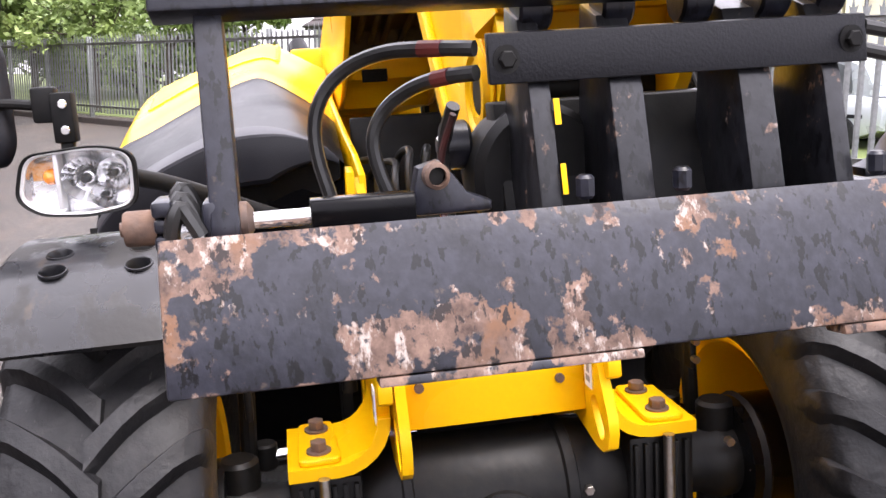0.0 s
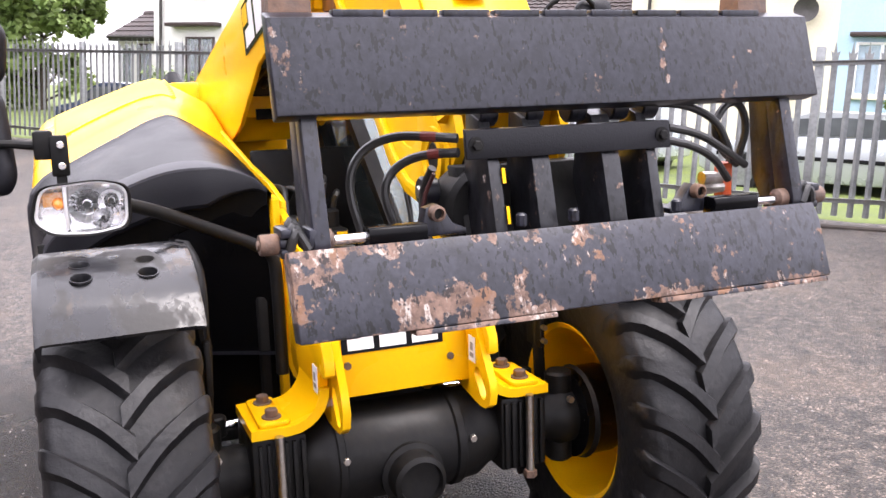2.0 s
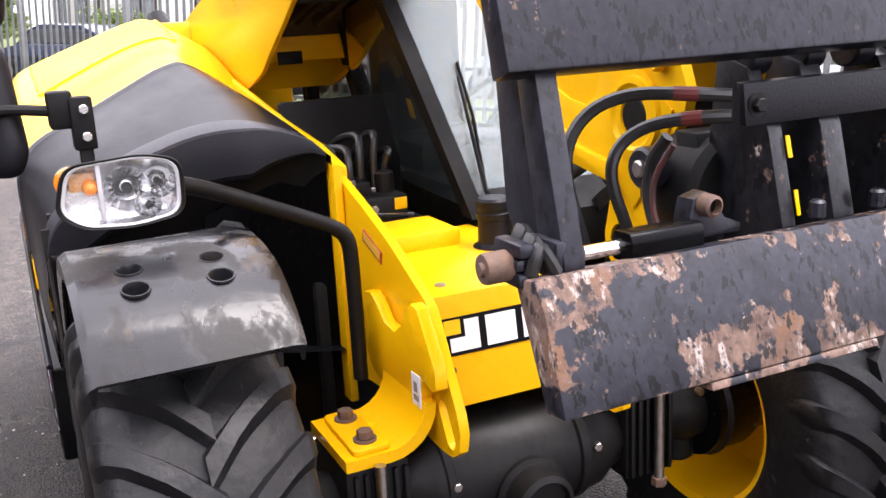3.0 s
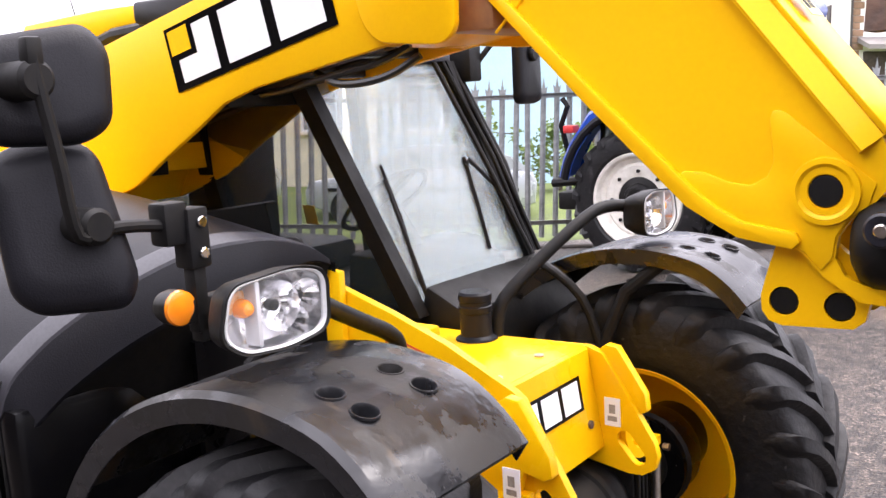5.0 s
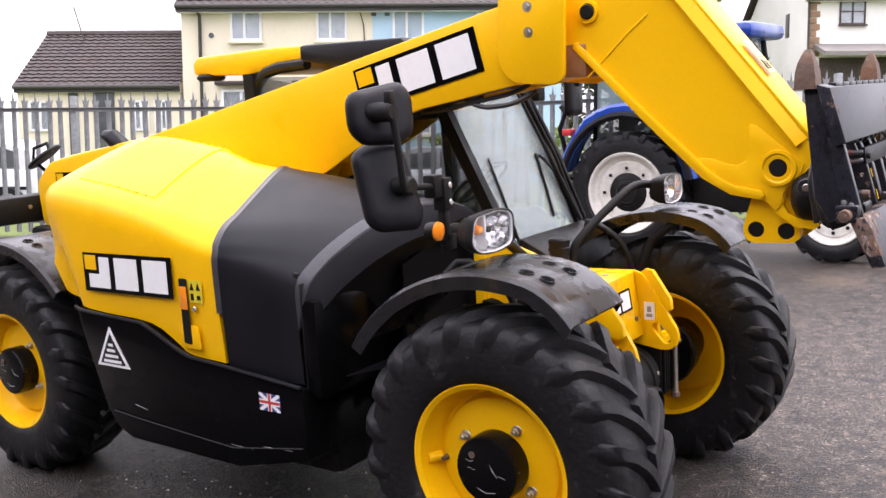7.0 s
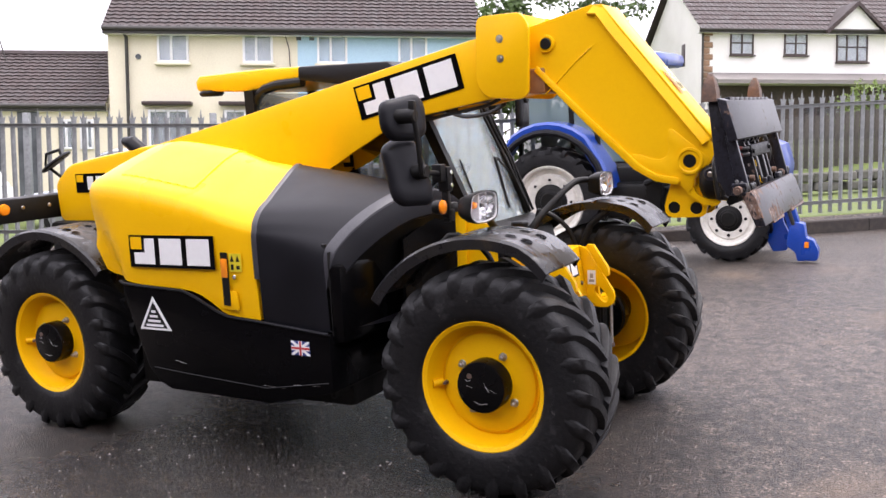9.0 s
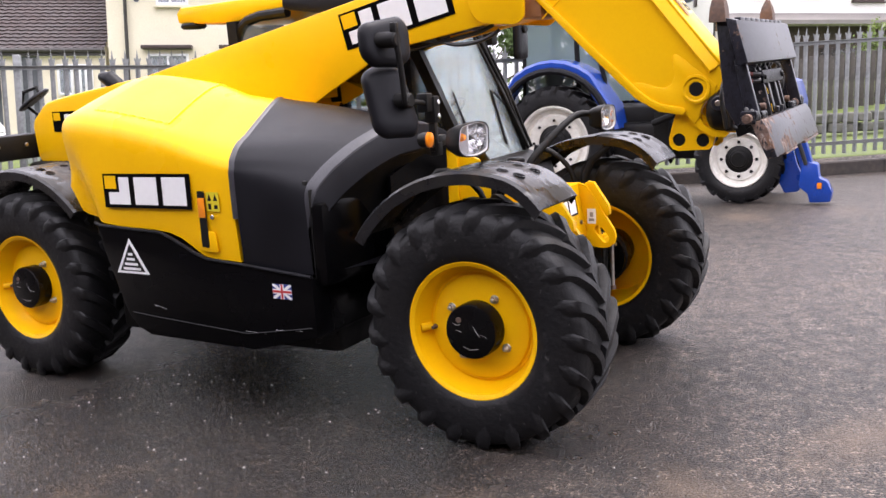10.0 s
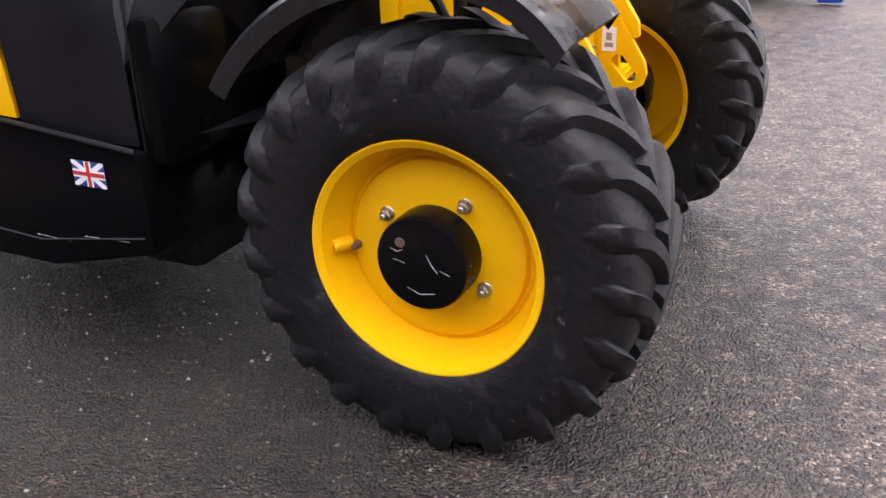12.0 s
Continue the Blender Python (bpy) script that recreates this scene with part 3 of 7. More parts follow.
rim = [[(x - 0.002, y, z) for x, y, z in swell(first, -0.004)], [(x, y, z) for x, y, z in swell(first, 0.014)], [(x + 0.003, y, z) for x, y, z in swell(first, 0.0165)], [(x + 0.024, y, z) for x, y, z in swell(first, 0.0165)], [(x + 0.034, y, z) for x, y, z in swell(first, 0.008)]]
part("rear_edge", Shape().loft([r[1:-1] for r in rim], False), EDGE, handler, "", 25)
for k in range(1, 9):
    t = k / 8
    bulge = 0.012 * math.sin(math.pi * t)
    row = [Vector(a).lerp(Vector(b), t) + Vector((0, 0, bulge if 4 < i < top + 1 else 0)) for i, (a, b) in enumerate(zip(first, ridge_fine))]
    secs.append(swell([tuple(p) for p in row], 0.010 * (1 - t)))
front_cover = part("front_cover", Shape().loft(secs, False, True), PLASTIC, handler, "dark grey plastic front engine cover", 28)
# yellow plate on the boom side of the covers, its edge a little proud of them
part("inner_plate", Shape().prism([(-2.3, 0.95), (-2.3, 1.62), (-1.85, 1.555), (-1.08, 1.435), (-0.72, 1.392), (-0.50, 1.345), (-0.50, 1.10), (-0.66, 0.95)], "y", -0.234, -0.214, 0.003), YELLOW, handler)
# chamfered lip along the wheel arch, and the dark liner behind it
lean = lambda y, z: min(1, max(0.1, (-0.26 - y) / 0.25)) * smooth_step(1.0, 1.22, z)
grow = lambda d, dz, dy=0.0: [(x + d * lean(y, z), y + dy * lean(y, z), z + dz * lean(y, z)) for x, y, z in ridge_fine if z > 1.0][:-1]
lip_ = [grow(-0.012, -0.012), grow(-0.004, 0.006), grow(0.004, 0.005), grow(0.046, -0.016, 0.008), grow(0.05, -0.024, 0.012), grow(0.044, -0.034, 0.015), grow(0.0, -0.03, 0.01)]
part("edge_band", Shape().loft(list(map(list, zip(*lip_))), closed=True), EDGE, front_cover, "", 25)
face_ = [grow(0.045, -0.018, 0.009), grow(0.062, -0.05, 0.012), grow(0.078, -0.10, 0.014), grow(0.086, -0.145, 0.016), grow(0.080, -0.158, 0.018)]
part("front_face", Shape().loft(face_, False), PLASTIC, front_cover, "", 25)
liner = [grow(0.080, -0.156, 0.018), grow(0.03, -0.17, 0.02), grow(-0.03, -0.28, 0.02), grow(-0.09, -0.48, 0.02)]
part("arch_liner", Shape().loft(liner, False), BLACK, front_cover)
part("arch_cheek", Shape().box((-0.872, -1.058, 0.72), (-0.772, -0.30, 1.150), 0.035), GLOSS, front_cover)
# black skirt with a light lip along its top edge
skirt = [(-2.34, 1.005), (-2.30, 0.992), (-1.84, 0.968), (-1.74, 0.93), (-1.60, 0.865), (-1.52, 0.838), (-1.31, 0.822), (-0.84, 0.778), (-0.835, 0.47), (-1.25, 0.37), (-2.0, 0.38), (-2.10, 0.42), (-2.17, 0.50), (-2.28, 0.8)]
sk = part("skirt", Shape().prism(skirt, "y", -1.10, -0.35, 0.012), GLOSS, handler, "gloss black side skirt panel")
lip = [(-2.345, -1.098, 1.01), (-2.30, -1.102, 0.997), (-1.84, -1.102, 0.973), (-1.74, -1.102, 0.935), (-1.60, -1.102, 0.87), (-1.52, -1.102, 0.843), (-1.31, -1.102, 0.827), (-0.845, -1.10, 0.783)]
part("skirt_lip", Shape().tube(lip, 0.009, 8), PLASTIC, sk)
for pts in ([(-1.10, 0.492), (-1.00, 0.498), (-0.925, 0.500)], [(-1.30, 0.470), (-1.16, 0.466)], [(-1.95, 0.56), (-1.86, 0.545)]):
    part("scratch", Shape().tube([(x, -1.1005, z) for x, z in pts], [0.0008] + [0.0018] * (len(pts) - 2) + [0.001], 5), BARE, sk)
part("skirt_groove", Shape().tube([(-2.12, -1.10, 0.505), (-1.9, -1.1025, 0.49), (-1.28, -1.1025, 0.455), (-0.86, -1.10, 0.52)], 0.005, 6), GLOSS, sk)
# stickers on the side
panel("side_sticker", (-2.247, -1.0915, 1.099), (0.661, -0.006, 0.003), (0, 0.003, 0.188), LETTERS, handler)
tri = part("triangle_sticker", Shape().prism([(-2.205, 0.732), (-1.955, 0.732), (-2.085, 0.930)], "y", -1.104, -1.101), WHITE, sk, "silver triangular security sticker")
inner = Shape().prism([(-2.178, 0.745), (-1.984, 0.745), (-2.085, 0.898)], "y", -1.1052, -1.104)
part("triangle_field", inner, BLACK, tri)
bars = Shape()
for z, a, b in ((0.752, -2.150, -2.015), (0.778, -2.135, -2.035), (0.806, -2.118, -2.055), (0.834, -2.104, -2.068)):
    bars.box((a, -1.1064, z), (b, -1.1052, z + 0.014))
part("print_block", bars, WHITE, tri)
flag = part("flag_sticker", Shape().box((-1.090, -1.1032, 0.660), (-0.970, -1.1012, 0.737)), NAVY, sk, "small flag sticker in red, white and blue")
fx, fz = -1.030, 0.6985
st = Shape().box((fx - 0.06, -1.1042, fz - 0.012), (fx + 0.06, -1.1032, fz + 0.012)).box((fx - 0.012, -1.1042, fz - 0.0385), (fx + 0.012, -1.1032, fz + 0.0385))
for sg in (1, -1):
    st.prism([(fx - 0.06, fz - sg * 0.0385), (fx - 0.045, fz - sg * 0.0385), (fx + 0.06, fz + sg * 0.03), (fx + 0.06, fz + sg * 0.0385), (fx + 0.045, fz + sg * 0.0385), (fx - 0.06, fz - sg * 0.03)], "y", -1.1040, -1.1032)
part("white_cross", st, WHITE, flag)
part("red_cross", Shape().box((fx - 0.06, -1.1048, fz - 0.006), (fx + 0.06, -1.1042, fz + 0.006)).box((fx - 0.006, -1.1049, fz - 0.0385), (fx + 0.006, -1.1042, fz + 0.0385)), RED, flag)
# recessed catch with an orange reflector
ca = part("catch", Shape().prism(rounded([(-1.565, 0.885), (-1.44, 0.875), (-1.45, 0.985), (-1.565, 0.99)], 0.02), "y", -1.0935, -1.086, 0.003), YELLOW, handler)
part("catch_recess", Shape().prism(rounded([(-1.545, 0.905), (-1.495, 0.90), (-1.495, 1.2), (-1.545, 1.2)], 0.008), "y", -1.0965, -1.0935), BLACK, ca)
part("catch_reflector", Shape().prism(rounded([(-1.543, 1.06), (-1.497, 1.06), (-1.497, 1.165), (-1.543, 1.165)], 0.006), "y", -1.1015, -1.0965, 0.002), ORANGE, ca, "orange reflector")
part("catch_lock", Shape().disc((-1.455, 0, 1.065), 0.013, -1.085, -1.1, n=14, bevel=0.002), CHROME, ca)
wl_ = part("warning_label", Shape().box((-1.485, -1.0935, 1.095), (-1.40, -1.0915, 1.195)), material("label_yellow", (0.75, 0.6, 0.02), None, 0.4), handler, "small yellow warning label")
part("print_block", Shape().prism([(-1.478, 1.15), (-1.45, 1.15), (-1.464, 1.185)], "y", -1.0945, -1.0935).prism([(-1.438, 1.15), (-1.41, 1.15), (-1.424, 1.185)], "y", -1.0945, -1.0935)
     .box((-1.475, -1.0945, 1.105), (-1.455, -1.0935, 1.135)).box((-1.435, -1.0945, 1.108), (-1.412, -1.0935, 1.128)), BLACK, wl_)

# -- boom --
BC = 0.0
main = [(-3.05, 1.76), (-2.73, 1.822), (-0.36, 2.297), (-0.10, 2.33), (-0.10, 1.985), (-0.317, 1.953), (-0.62, 1.905), (-0.80, 1.878), (-0.947, 1.838), (-1.10, 1.755), (-1.235, 1.688), (-1.43, 1.583), (-1.7, 1.50), (-3.05, 1.42)]
core = main[:5] + [(-0.30, 1.957), (-0.36, 2.06), (-1.52, 1.83), (-1.56, 1.70)] + main[-2:]
boom = part("boom", Shape().prism(core, "y", BC - 0.178, BC + 0.178, 0.008), YELLOW, handler, "yellow steel telescopic boom, open underneath")
for y in (-0.2, 0.178):
    part("boom_side", Shape().prism(main, "y", y, y + 0.022, 0.008), YELLOW, boom)
RECESS_BROWN = material("recess_brown", (0.040, 0.022, 0.012), (0.010, 0.007, 0.006), 0.45, 0.7, scale=18, big=4, bump=0.3)
# dark brown panel lining the recess under the boom
part("channel_lining", Shape().prism([(-1.535, 1.70), (-1.50, 1.822), (-0.37, 2.046), (-0.345, 2.02), (-1.48, 1.80), (-1.515, 1.70)], "y", -0.174, 0.174), RECESS_BROWN, boom, "dark brown inside of the boom")
part("channel_web", Shape().prism([(-1.53, 1.615), (-1.512, 1.615), (-1.50, 1.712), (-1.52, 1.712)], "y", -0.177, 0.177, 0.003), YELLOW, boom)
part("web_notch", Shape().box((-1.511, -0.11, 1.605), (-1.503, -0.01, 1.655), 0.003), BLACK, boom)
part("boom_plate", Shape().prism(rounded([(-0.345, 2.41), (-0.075, 2.41), (-0.03, 2.33), (-0.045, 1.975), (-0.09, 1.945), (-0.30, 1.965), (-0.36, 2.05)], 0.05), "y", -0.225, -0.20, 0.006), YELLOW, boom)
part("boom_plate", Shape().prism(rounded([(-0.345, 2.41), (-0.075, 2.41), (-0.03, 2.33), (-0.045, 1.975), (-0.09, 1.945), (-0.30, 1.965), (-0.36, 2.05)], 0.05), "y", 0.20, 0.225, 0.006), YELLOW, boom)
part("boom_far_plate", Shape().prism([(-1.95, 1.56), (-1.80, 1.49), (-1.36, 1.615), (-1.06, 1.80), (-1.0, 1.86), (-1.95, 1.70)], "y", 0.175, 0.199, 0.004), YELLOW, boom)
part("wear_pad_cover", Shape().box((-0.33, -0.19, 2.33), (-0.09, 0.19, 2.405), 0.01), YELLOW, boom)
for z in (2.279, 2.173):
    part("pad_bolt", Shape().disc((-0.205, 0, z), 0.013, -0.225, -0.236, n=6, bevel=0.002).disc((-0.205, 0, z), 0.022, -0.225, -0.2275, n=14), STEEL, boom)
part("wear_pad", Shape().box((-0.11, -0.15, 1.975), (0.02, 0.15, 2.11), 0.01), material("brown_wear_pad", (0.35, 0.16, 0.06), (0.25, 0.11, 0.05), 0.35), boom, "brown greasy wear pad")
panel("boom_sticker", (-1.150, -0.2025, 1.882), (0.706, 0, 0.147), (-0.048, 0, 0.198), LETTERS, boom)
# inner face of the boom's underside: pipes and hose brackets
for y, z in ((-0.12, 0.0), (-0.07, -0.01), (-0.02, -0.005), (0.05, -0.012)):
    part("pipe", Shape().tube([(-1.49, y, 1.765 + z), (-1.10, y, 1.85 + z), (-0.62, y, 1.95 + z), (-0.40, y, 1.98 + z)], 0.012, 8), RECESS_BROWN, boom, "greasy hydraulic pipe")
for x, z in ((-0.98, 1.78), (-0.72, 1.853), (-0.5, 1.90)):
    part("pipe_clamp", Shape().box((x - 0.03, -0.178, z + 0.045), (x + 0.03, 0.178, z + 0.105), 0.006), BLACK, boom)
part("hose", Shape().tube([(-0.86, -0.12, 1.86), (-0.72, -0.15, 1.865), (-0.60, -0.16, 1.885), (-0.45, -0.16, 1.905), (-0.33, -0.15, 1.925), (-0.26, -0.13, 1.96)], 0.011, 8, 2), HOSE, boom)
part("hose", Shape().tube([(-0.60, -0.14, 1.91), (-0.50, -0.17, 1.87), (-0.40, -0.17, 1.868), (-0.30, -0.16, 1.885), (-0.22, -0.14, 1.93)], 0.011, 8, 2), HOSE, boom)
# inner boom and cranked nose
nose_out = [(-0.17, 2.30), (0.29, 2.405), (0.345, 2.40), (0.42, 2.30), (0.90, 1.69), (0.925, 1.63), (0.915, 1.59), (0.885, 1.555), (0.845, 1.525), (0.822, 1.49), (0.816, 1.445), (0.835, 1.41), (0.87, 1.393), (0.925, 1.388),
            (0.95, 1.372), (0.93, 1.352), (0.865, 1.357), (0.796, 1.404), (0.751, 1.454), (0.726, 1.463), (0.62, 1.484), (0.546, 1.53), (0.505, 1.555), (0.25, 1.80), (-0.05, 2.10), (-0.17, 2.12)]
hs = [ring((0.798, 1.583), 0.036)]
nose = part("boom_nose", Shape().prism(nose_out, "y", -0.14, -0.12, 0.0, hs), YELLOW, handler, "yellow cranked boom nose with pin holes")
part("nose_side", Shape().prism(nose_out, "y", 0.12, 0.14, 0.0, hs), YELLOW, nose)
pin_plate = [(0.70, 1.50), (0.668, 1.40), (0.655, 1.35), (0.657, 1.318), (0.672, 1.296), (0.70, 1.287), (0.845, 1.292), (0.868, 1.31), (0.877, 1.348), (0.89, 1.40), (0.80, 1.48)]
ph = [ring((0.704, 1.341), 0.032), ring((0.818, 1.337), 0.032)]
for sg in (-1, 1):
    part("pin_plate", Shape().prism(pin_plate, "y", 0.086 * sg, 0.108 * sg, 0.0, ph), YELLOW, nose)
    # doubler plate welded round the tip, and the wider bottom plate
    dbl = [(0.50, 1.625), (0.547, 1.622), (0.596, 1.602), (0.645, 1.594), (0.681, 1.612), (0.694, 1.645), (0.690, 1.69), (0.686, 1.73), (0.692, 1.748), (0.705, 1.750), (0.722, 1.742), (0.80, 1.675), (0.893, 1.600),
           (0.880, 1.555), (0.842, 1.528), (0.818, 1.49), (0.812, 1.445), (0.79, 1.42), (0.755, 1.458), (0.72, 1.468), (0.62, 1.490), (0.546, 1.536), (0.47, 1.60)]
    part("doubler_plate", Shape().prism(dbl, "y", 0.140 * sg, 0.146 * sg, 0.004), YELLOW, nose)
    part("bottom_flange", Shape().prism([(-0.04, 2.095), (0.25, 1.797), (0.505, 1.548), (0.56, 1.515), (0.62, 1.482), (0.735, 1.462), (0.752, 1.478), (0.742, 1.497), (0.63, 1.518), (0.575, 1.548), (0.525, 1.585), (0.27, 1.83), (-0.02, 2.12)], "y", 0.139 * sg, 0.158 * sg, 0.005), YELLOW, nose)
shell = [(-0.17, 2.295), (0.29, 2.40), (0.34, 2.395), (0.415, 2.295), (0.885, 1.69), (0.86, 1.62), (0.68, 1.53), (0.55, 1.545), (0.505, 1.57), (0.25, 1.81), (-0.05, 2.105), (-0.17, 2.125)]
part("nose_box", Shape().prism(shell, "y", -0.121, 0.121, 0.008), YELLOW, nose)
for c, r1, r0 in (((0.798, 1.583), 0.072, 0.036), ((0.035, 2.235), 0.05, 0.022)):
    part("pin_boss", Shape().lathe([(r0, -0.121), (r0, -0.150), (r1 - 0.022, -0.150), (r1 - 0.015, -0.156), (r1 - 0.004, -0.155), (r1, -0.136)], (c[0], 0, c[1]), n=28), YELLOW, nose)
for c, r1 in (((0.798, 1.583), 0.034), ((0.704, 1.341), 0.031), ((0.818, 1.337), 0.031), ((0.035, 2.235), 0.03)):
    part("pin", Shape().disc((c[0], 0, c[1]), r1, -0.149 if c[1] > 1.5 and r1 > 0.03 else -0.104 if r1 > 0.03 else -0.165, 0.13, n=20, bevel=0.003), BLACK, nose, "black pin")
part("weld_line", Shape().tube([(0.02, -0.141, 1.965), (0.2, -0.141, 2.13), (0.29, -0.141, 2.2)], 0.004, 6), YELLOW, nose)
part("top_flange", Shape().prism([(-0.17, 2.297), (0.295, 2.402), (0.345, 2.397), (0.42, 2.297), (0.905, 1.69), (0.915, 1.70), (0.43, 2.31), (0.352, 2.412), (0.29, 2.416), (-0.17, 2.31)], "y", -0.138, 0.138, 0.004), YELLOW, nose)
# bevelled strip along the upper edge of each side
for sg in (-1, 1):
    strip = []
    for x, z, nx, nz in ((0.30, 2.405, 0.6, 0.8), (0.352, 2.395, 0.75, 0.66), (0.42, 2.30, 0.786, 0.618), (0.66, 1.995, 0.786, 0.618), (0.90, 1.69, 0.786, 0.618)):
        strip.append([(x + nx * d, y * sg, z + nz * d) for d, y in ((-0.050, 0.139), (-0.047, 0.160), (-0.040, 0.163), (0.004, 0.139), (0.0, 0.125))])
    part("edge_strip", Shape().loft(strip, closed=True), YELLOW, nose, "", 25)


# -- chassis nose: two slotted side plates, cross plate, feet on the axle --
side_l = [(-0.66, 0.80), (-0.66, 1.07), (-0.3, 1.07), (0.04, 1.078), (0.085, 1.062), (0.115, 1.02), (0.243, 0.815), (0.252, 0.775), (0.24, 0.735), (0.205, 0.714), (0.16, 0.712), (0.02, 0.735), (-0.07, 0.75), (-0.4, 0.72)]
side_r = [(-0.66, 0.80), (-0.66, 1.18), (-0.545, 1.334), (-0.29, 1.252), (-0.116, 1.187), (0.09, 1.088), (0.115, 1.07), (0.245, 0.84), (0.258, 0.79), (0.245, 0.74), (0.21, 0.714), (0.16, 0.708), (0.08, 0.709), (-0.06, 0.75), (-0.4, 0.72)]


def slot(a, b, r):
    a, b = Vector(a), Vector(b)
    ang = math.atan2(b.y - a.y, b.x - a.x)
    out = [(a.x + r * math.cos(ang + math.pi / 2 + math.pi * k / 6), a.y + r * math.sin(ang + math.pi / 2 + math.pi * k / 6)) for k in range(7)]
    return out + [(b.x + r * math.cos(ang - math.pi / 2 + math.pi * k / 6), b.y + r * math.sin(ang - math.pi / 2 + math.pi * k / 6)) for k in range(7)]


chassis = part("chassis_nose", Shape().prism(side_r, "y", -0.247, -0.222, 0.0, [slot((0.165, 0.825), (0.203, 0.757), 0.024)]), YELLOW, handler, "yellow welded chassis nose plates")
part("side_plate", Shape().prism(side_l, "y", 0.237, 0.262, 0.0, [slot((0.15, 0.815), (0.192, 0.765), 0.024)]), YELLOW, chassis)
part("cross_plate", Shape().prism([(0.062, 0.778), (0.087, 0.780), (0.042, 1.072), (0.030, 1.078), (0.010, 1.078)], "y", -0.222, 0.237, 0.003), YELLOW, chassis)
part("top_plate", Shape().box((-0.62, -0.222, 1.058), (0.029, 0.237, 1.080), 0.003), YELLOW, chassis)
for x, y in ((-0.03, 0.08), (-0.02, -0.15)):
    part("top_plate_bolt", Shape().disc((x, y, 0), 0.015, 1.08, 1.085, "z", 12), STEEL, chassis)
part("step_box", Shape().box((-0.62, -0.20, 1.07), (-0.39, 0.10, 1.132), 0.012), YELLOW, chassis)
for y, z in ((-0.175, 0.88), (0.175, 0.865)):
    part("cross_bolt", Shape().disc((0, y, z), 0.012, 0.066, 0.081, "x", 12), RUST, chassis)
panel("nose_sticker", (0.0675, -0.19, 0.915), (0, 0.343, 0), (-0.0152, 0, 0.099), LETTERS, chassis)
# curved hooks outside the plates
PRINT_GREY = material("grey_print", (0.16, 0.15, 0.14), (0.3, 0.28, 0.26), 0.5, scale=160)
for sg in (-1, 1):
    y0, y1 = sg * 0.285, sg * 0.252
    hook = [(-0.24, 1.035), (-0.19, 1.045), (-0.14, 1.02), (-0.10, 0.985), (-0.03, 0.978), (0.02, 1.01), (0.05, 1.056), (0.09, 1.085), (0.125, 1.08), (0.21, 0.95), (0.215, 0.90), (0.19, 0.888), (0.136, 0.90), (0.12, 0.86), (0.10, 0.79), (-0.10, 0.78), (-0.22, 0.82), (-0.26, 0.9)]
    part("hook_plate", Shape().prism(hook, "y", y0, y1, 0.003), YELLOW, chassis)
    # foot: a plate swept from vertical to flat, with a pad and two bolts
    secs = []
    for a in range(0, 91, 15):
        r = radians(a)
        yy, zz = 0.285 + 0.10 * (1 - math.cos(r)), 0.84 - 0.10 * math.sin(r)
        oy, oz = 0.03 * math.cos(r), 0.03 * math.sin(r)
        secs.append([(x, sg * q, z) for x, q, z in ((-0.13, yy - oy, zz - oz), (-0.13, yy, zz), (0.145, yy, zz), (0.145, yy - oy, zz - oz))])
    secs.append([(x, sg * q, z) for x, q, z in ((-0.13, 0.50, 0.71), (-0.13, 0.50, 0.74), (0.145, 0.50, 0.74), (0.145, 0.50, 0.71))])
    foot = part("foot", Shape().loft(secs, closed=True), YELLOW, chassis)
    part("foot_pad", Shape().prism(rounded([(-0.12, 0.385 * sg), (0.13, 0.375 * sg), (0.135, 0.475 * sg), (-0.115, 0.47 * sg)], 0.02), "z", 0.741, 0.755, 0.003), YELLOW, foot)
    for x in (-0.06, 0.08):
        part("foot_bolt", Shape().disc((x, 0.425 * sg, 0), 0.03, 0.755, 0.76, "z", 18).disc((x, 0.425 * sg, 0), 0.021, 0.76, 0.782, "z", 6, 0.002), RUST, foot)
    lab = part("label", Shape().box((0.075, 0.249 * sg - 0.0005, 0.82), (0.125, 0.2525 * sg, 0.905)) if sg < 0 else Shape().box((0.090, 0.2345, 0.848), (0.140, 0.2365, 0.933)), WHITE, chassis, "small white pictogram label")
    if sg < 0:
        lab.location = (0, -0.036, -0.0)
    for z0, z1, x0, x1 in ((0.835, 0.850, 0.085, 0.115), (0.858, 0.885, 0.09, 0.110)):
        yq = 0.2340 if sg > 0 else -0.2534
        dx, dz = (0.015, 0.028) if sg > 0 else (0.0, 0.0)
        part("print_block", Shape().box((x0 + dx, yq - 0.0003, z0 + dz), (x1 + dx, yq + 0.0004, z1 + dz)), PRINT_GREY, lab)
    # axle stays beneath the feet
    part("stay_rod", Shape().tube([(0.163, 0.42 * sg, 0.72), (0.163, 0.42 * sg, 0.44)], 0.014, 12), STEEL, chassis)
    part("stay_nut", Shape().disc((0.163, 0.42 * sg, 0), 0.022, 0.43, 0.455, "z", 6, 0.002), RUST, chassis)
part("danger_sticker", Shape().quad((-0.318, -0.2490, 1.160), (0.135, 0, -0.043), (0.012, 0, 0.036), -0.0015), material("sticker_red", (0.45, 0.05, 0.02), None, 0.4), chassis, "narrow red edged sticker")
part("danger_field", Shape().quad((-0.308, -0.2505, 1.1645), (0.117, 0, -0.0375), (0.008, 0, 0.024), -0.001), material("sticker_amber", (0.7, 0.4, 0.05), None, 0.4), chassis)

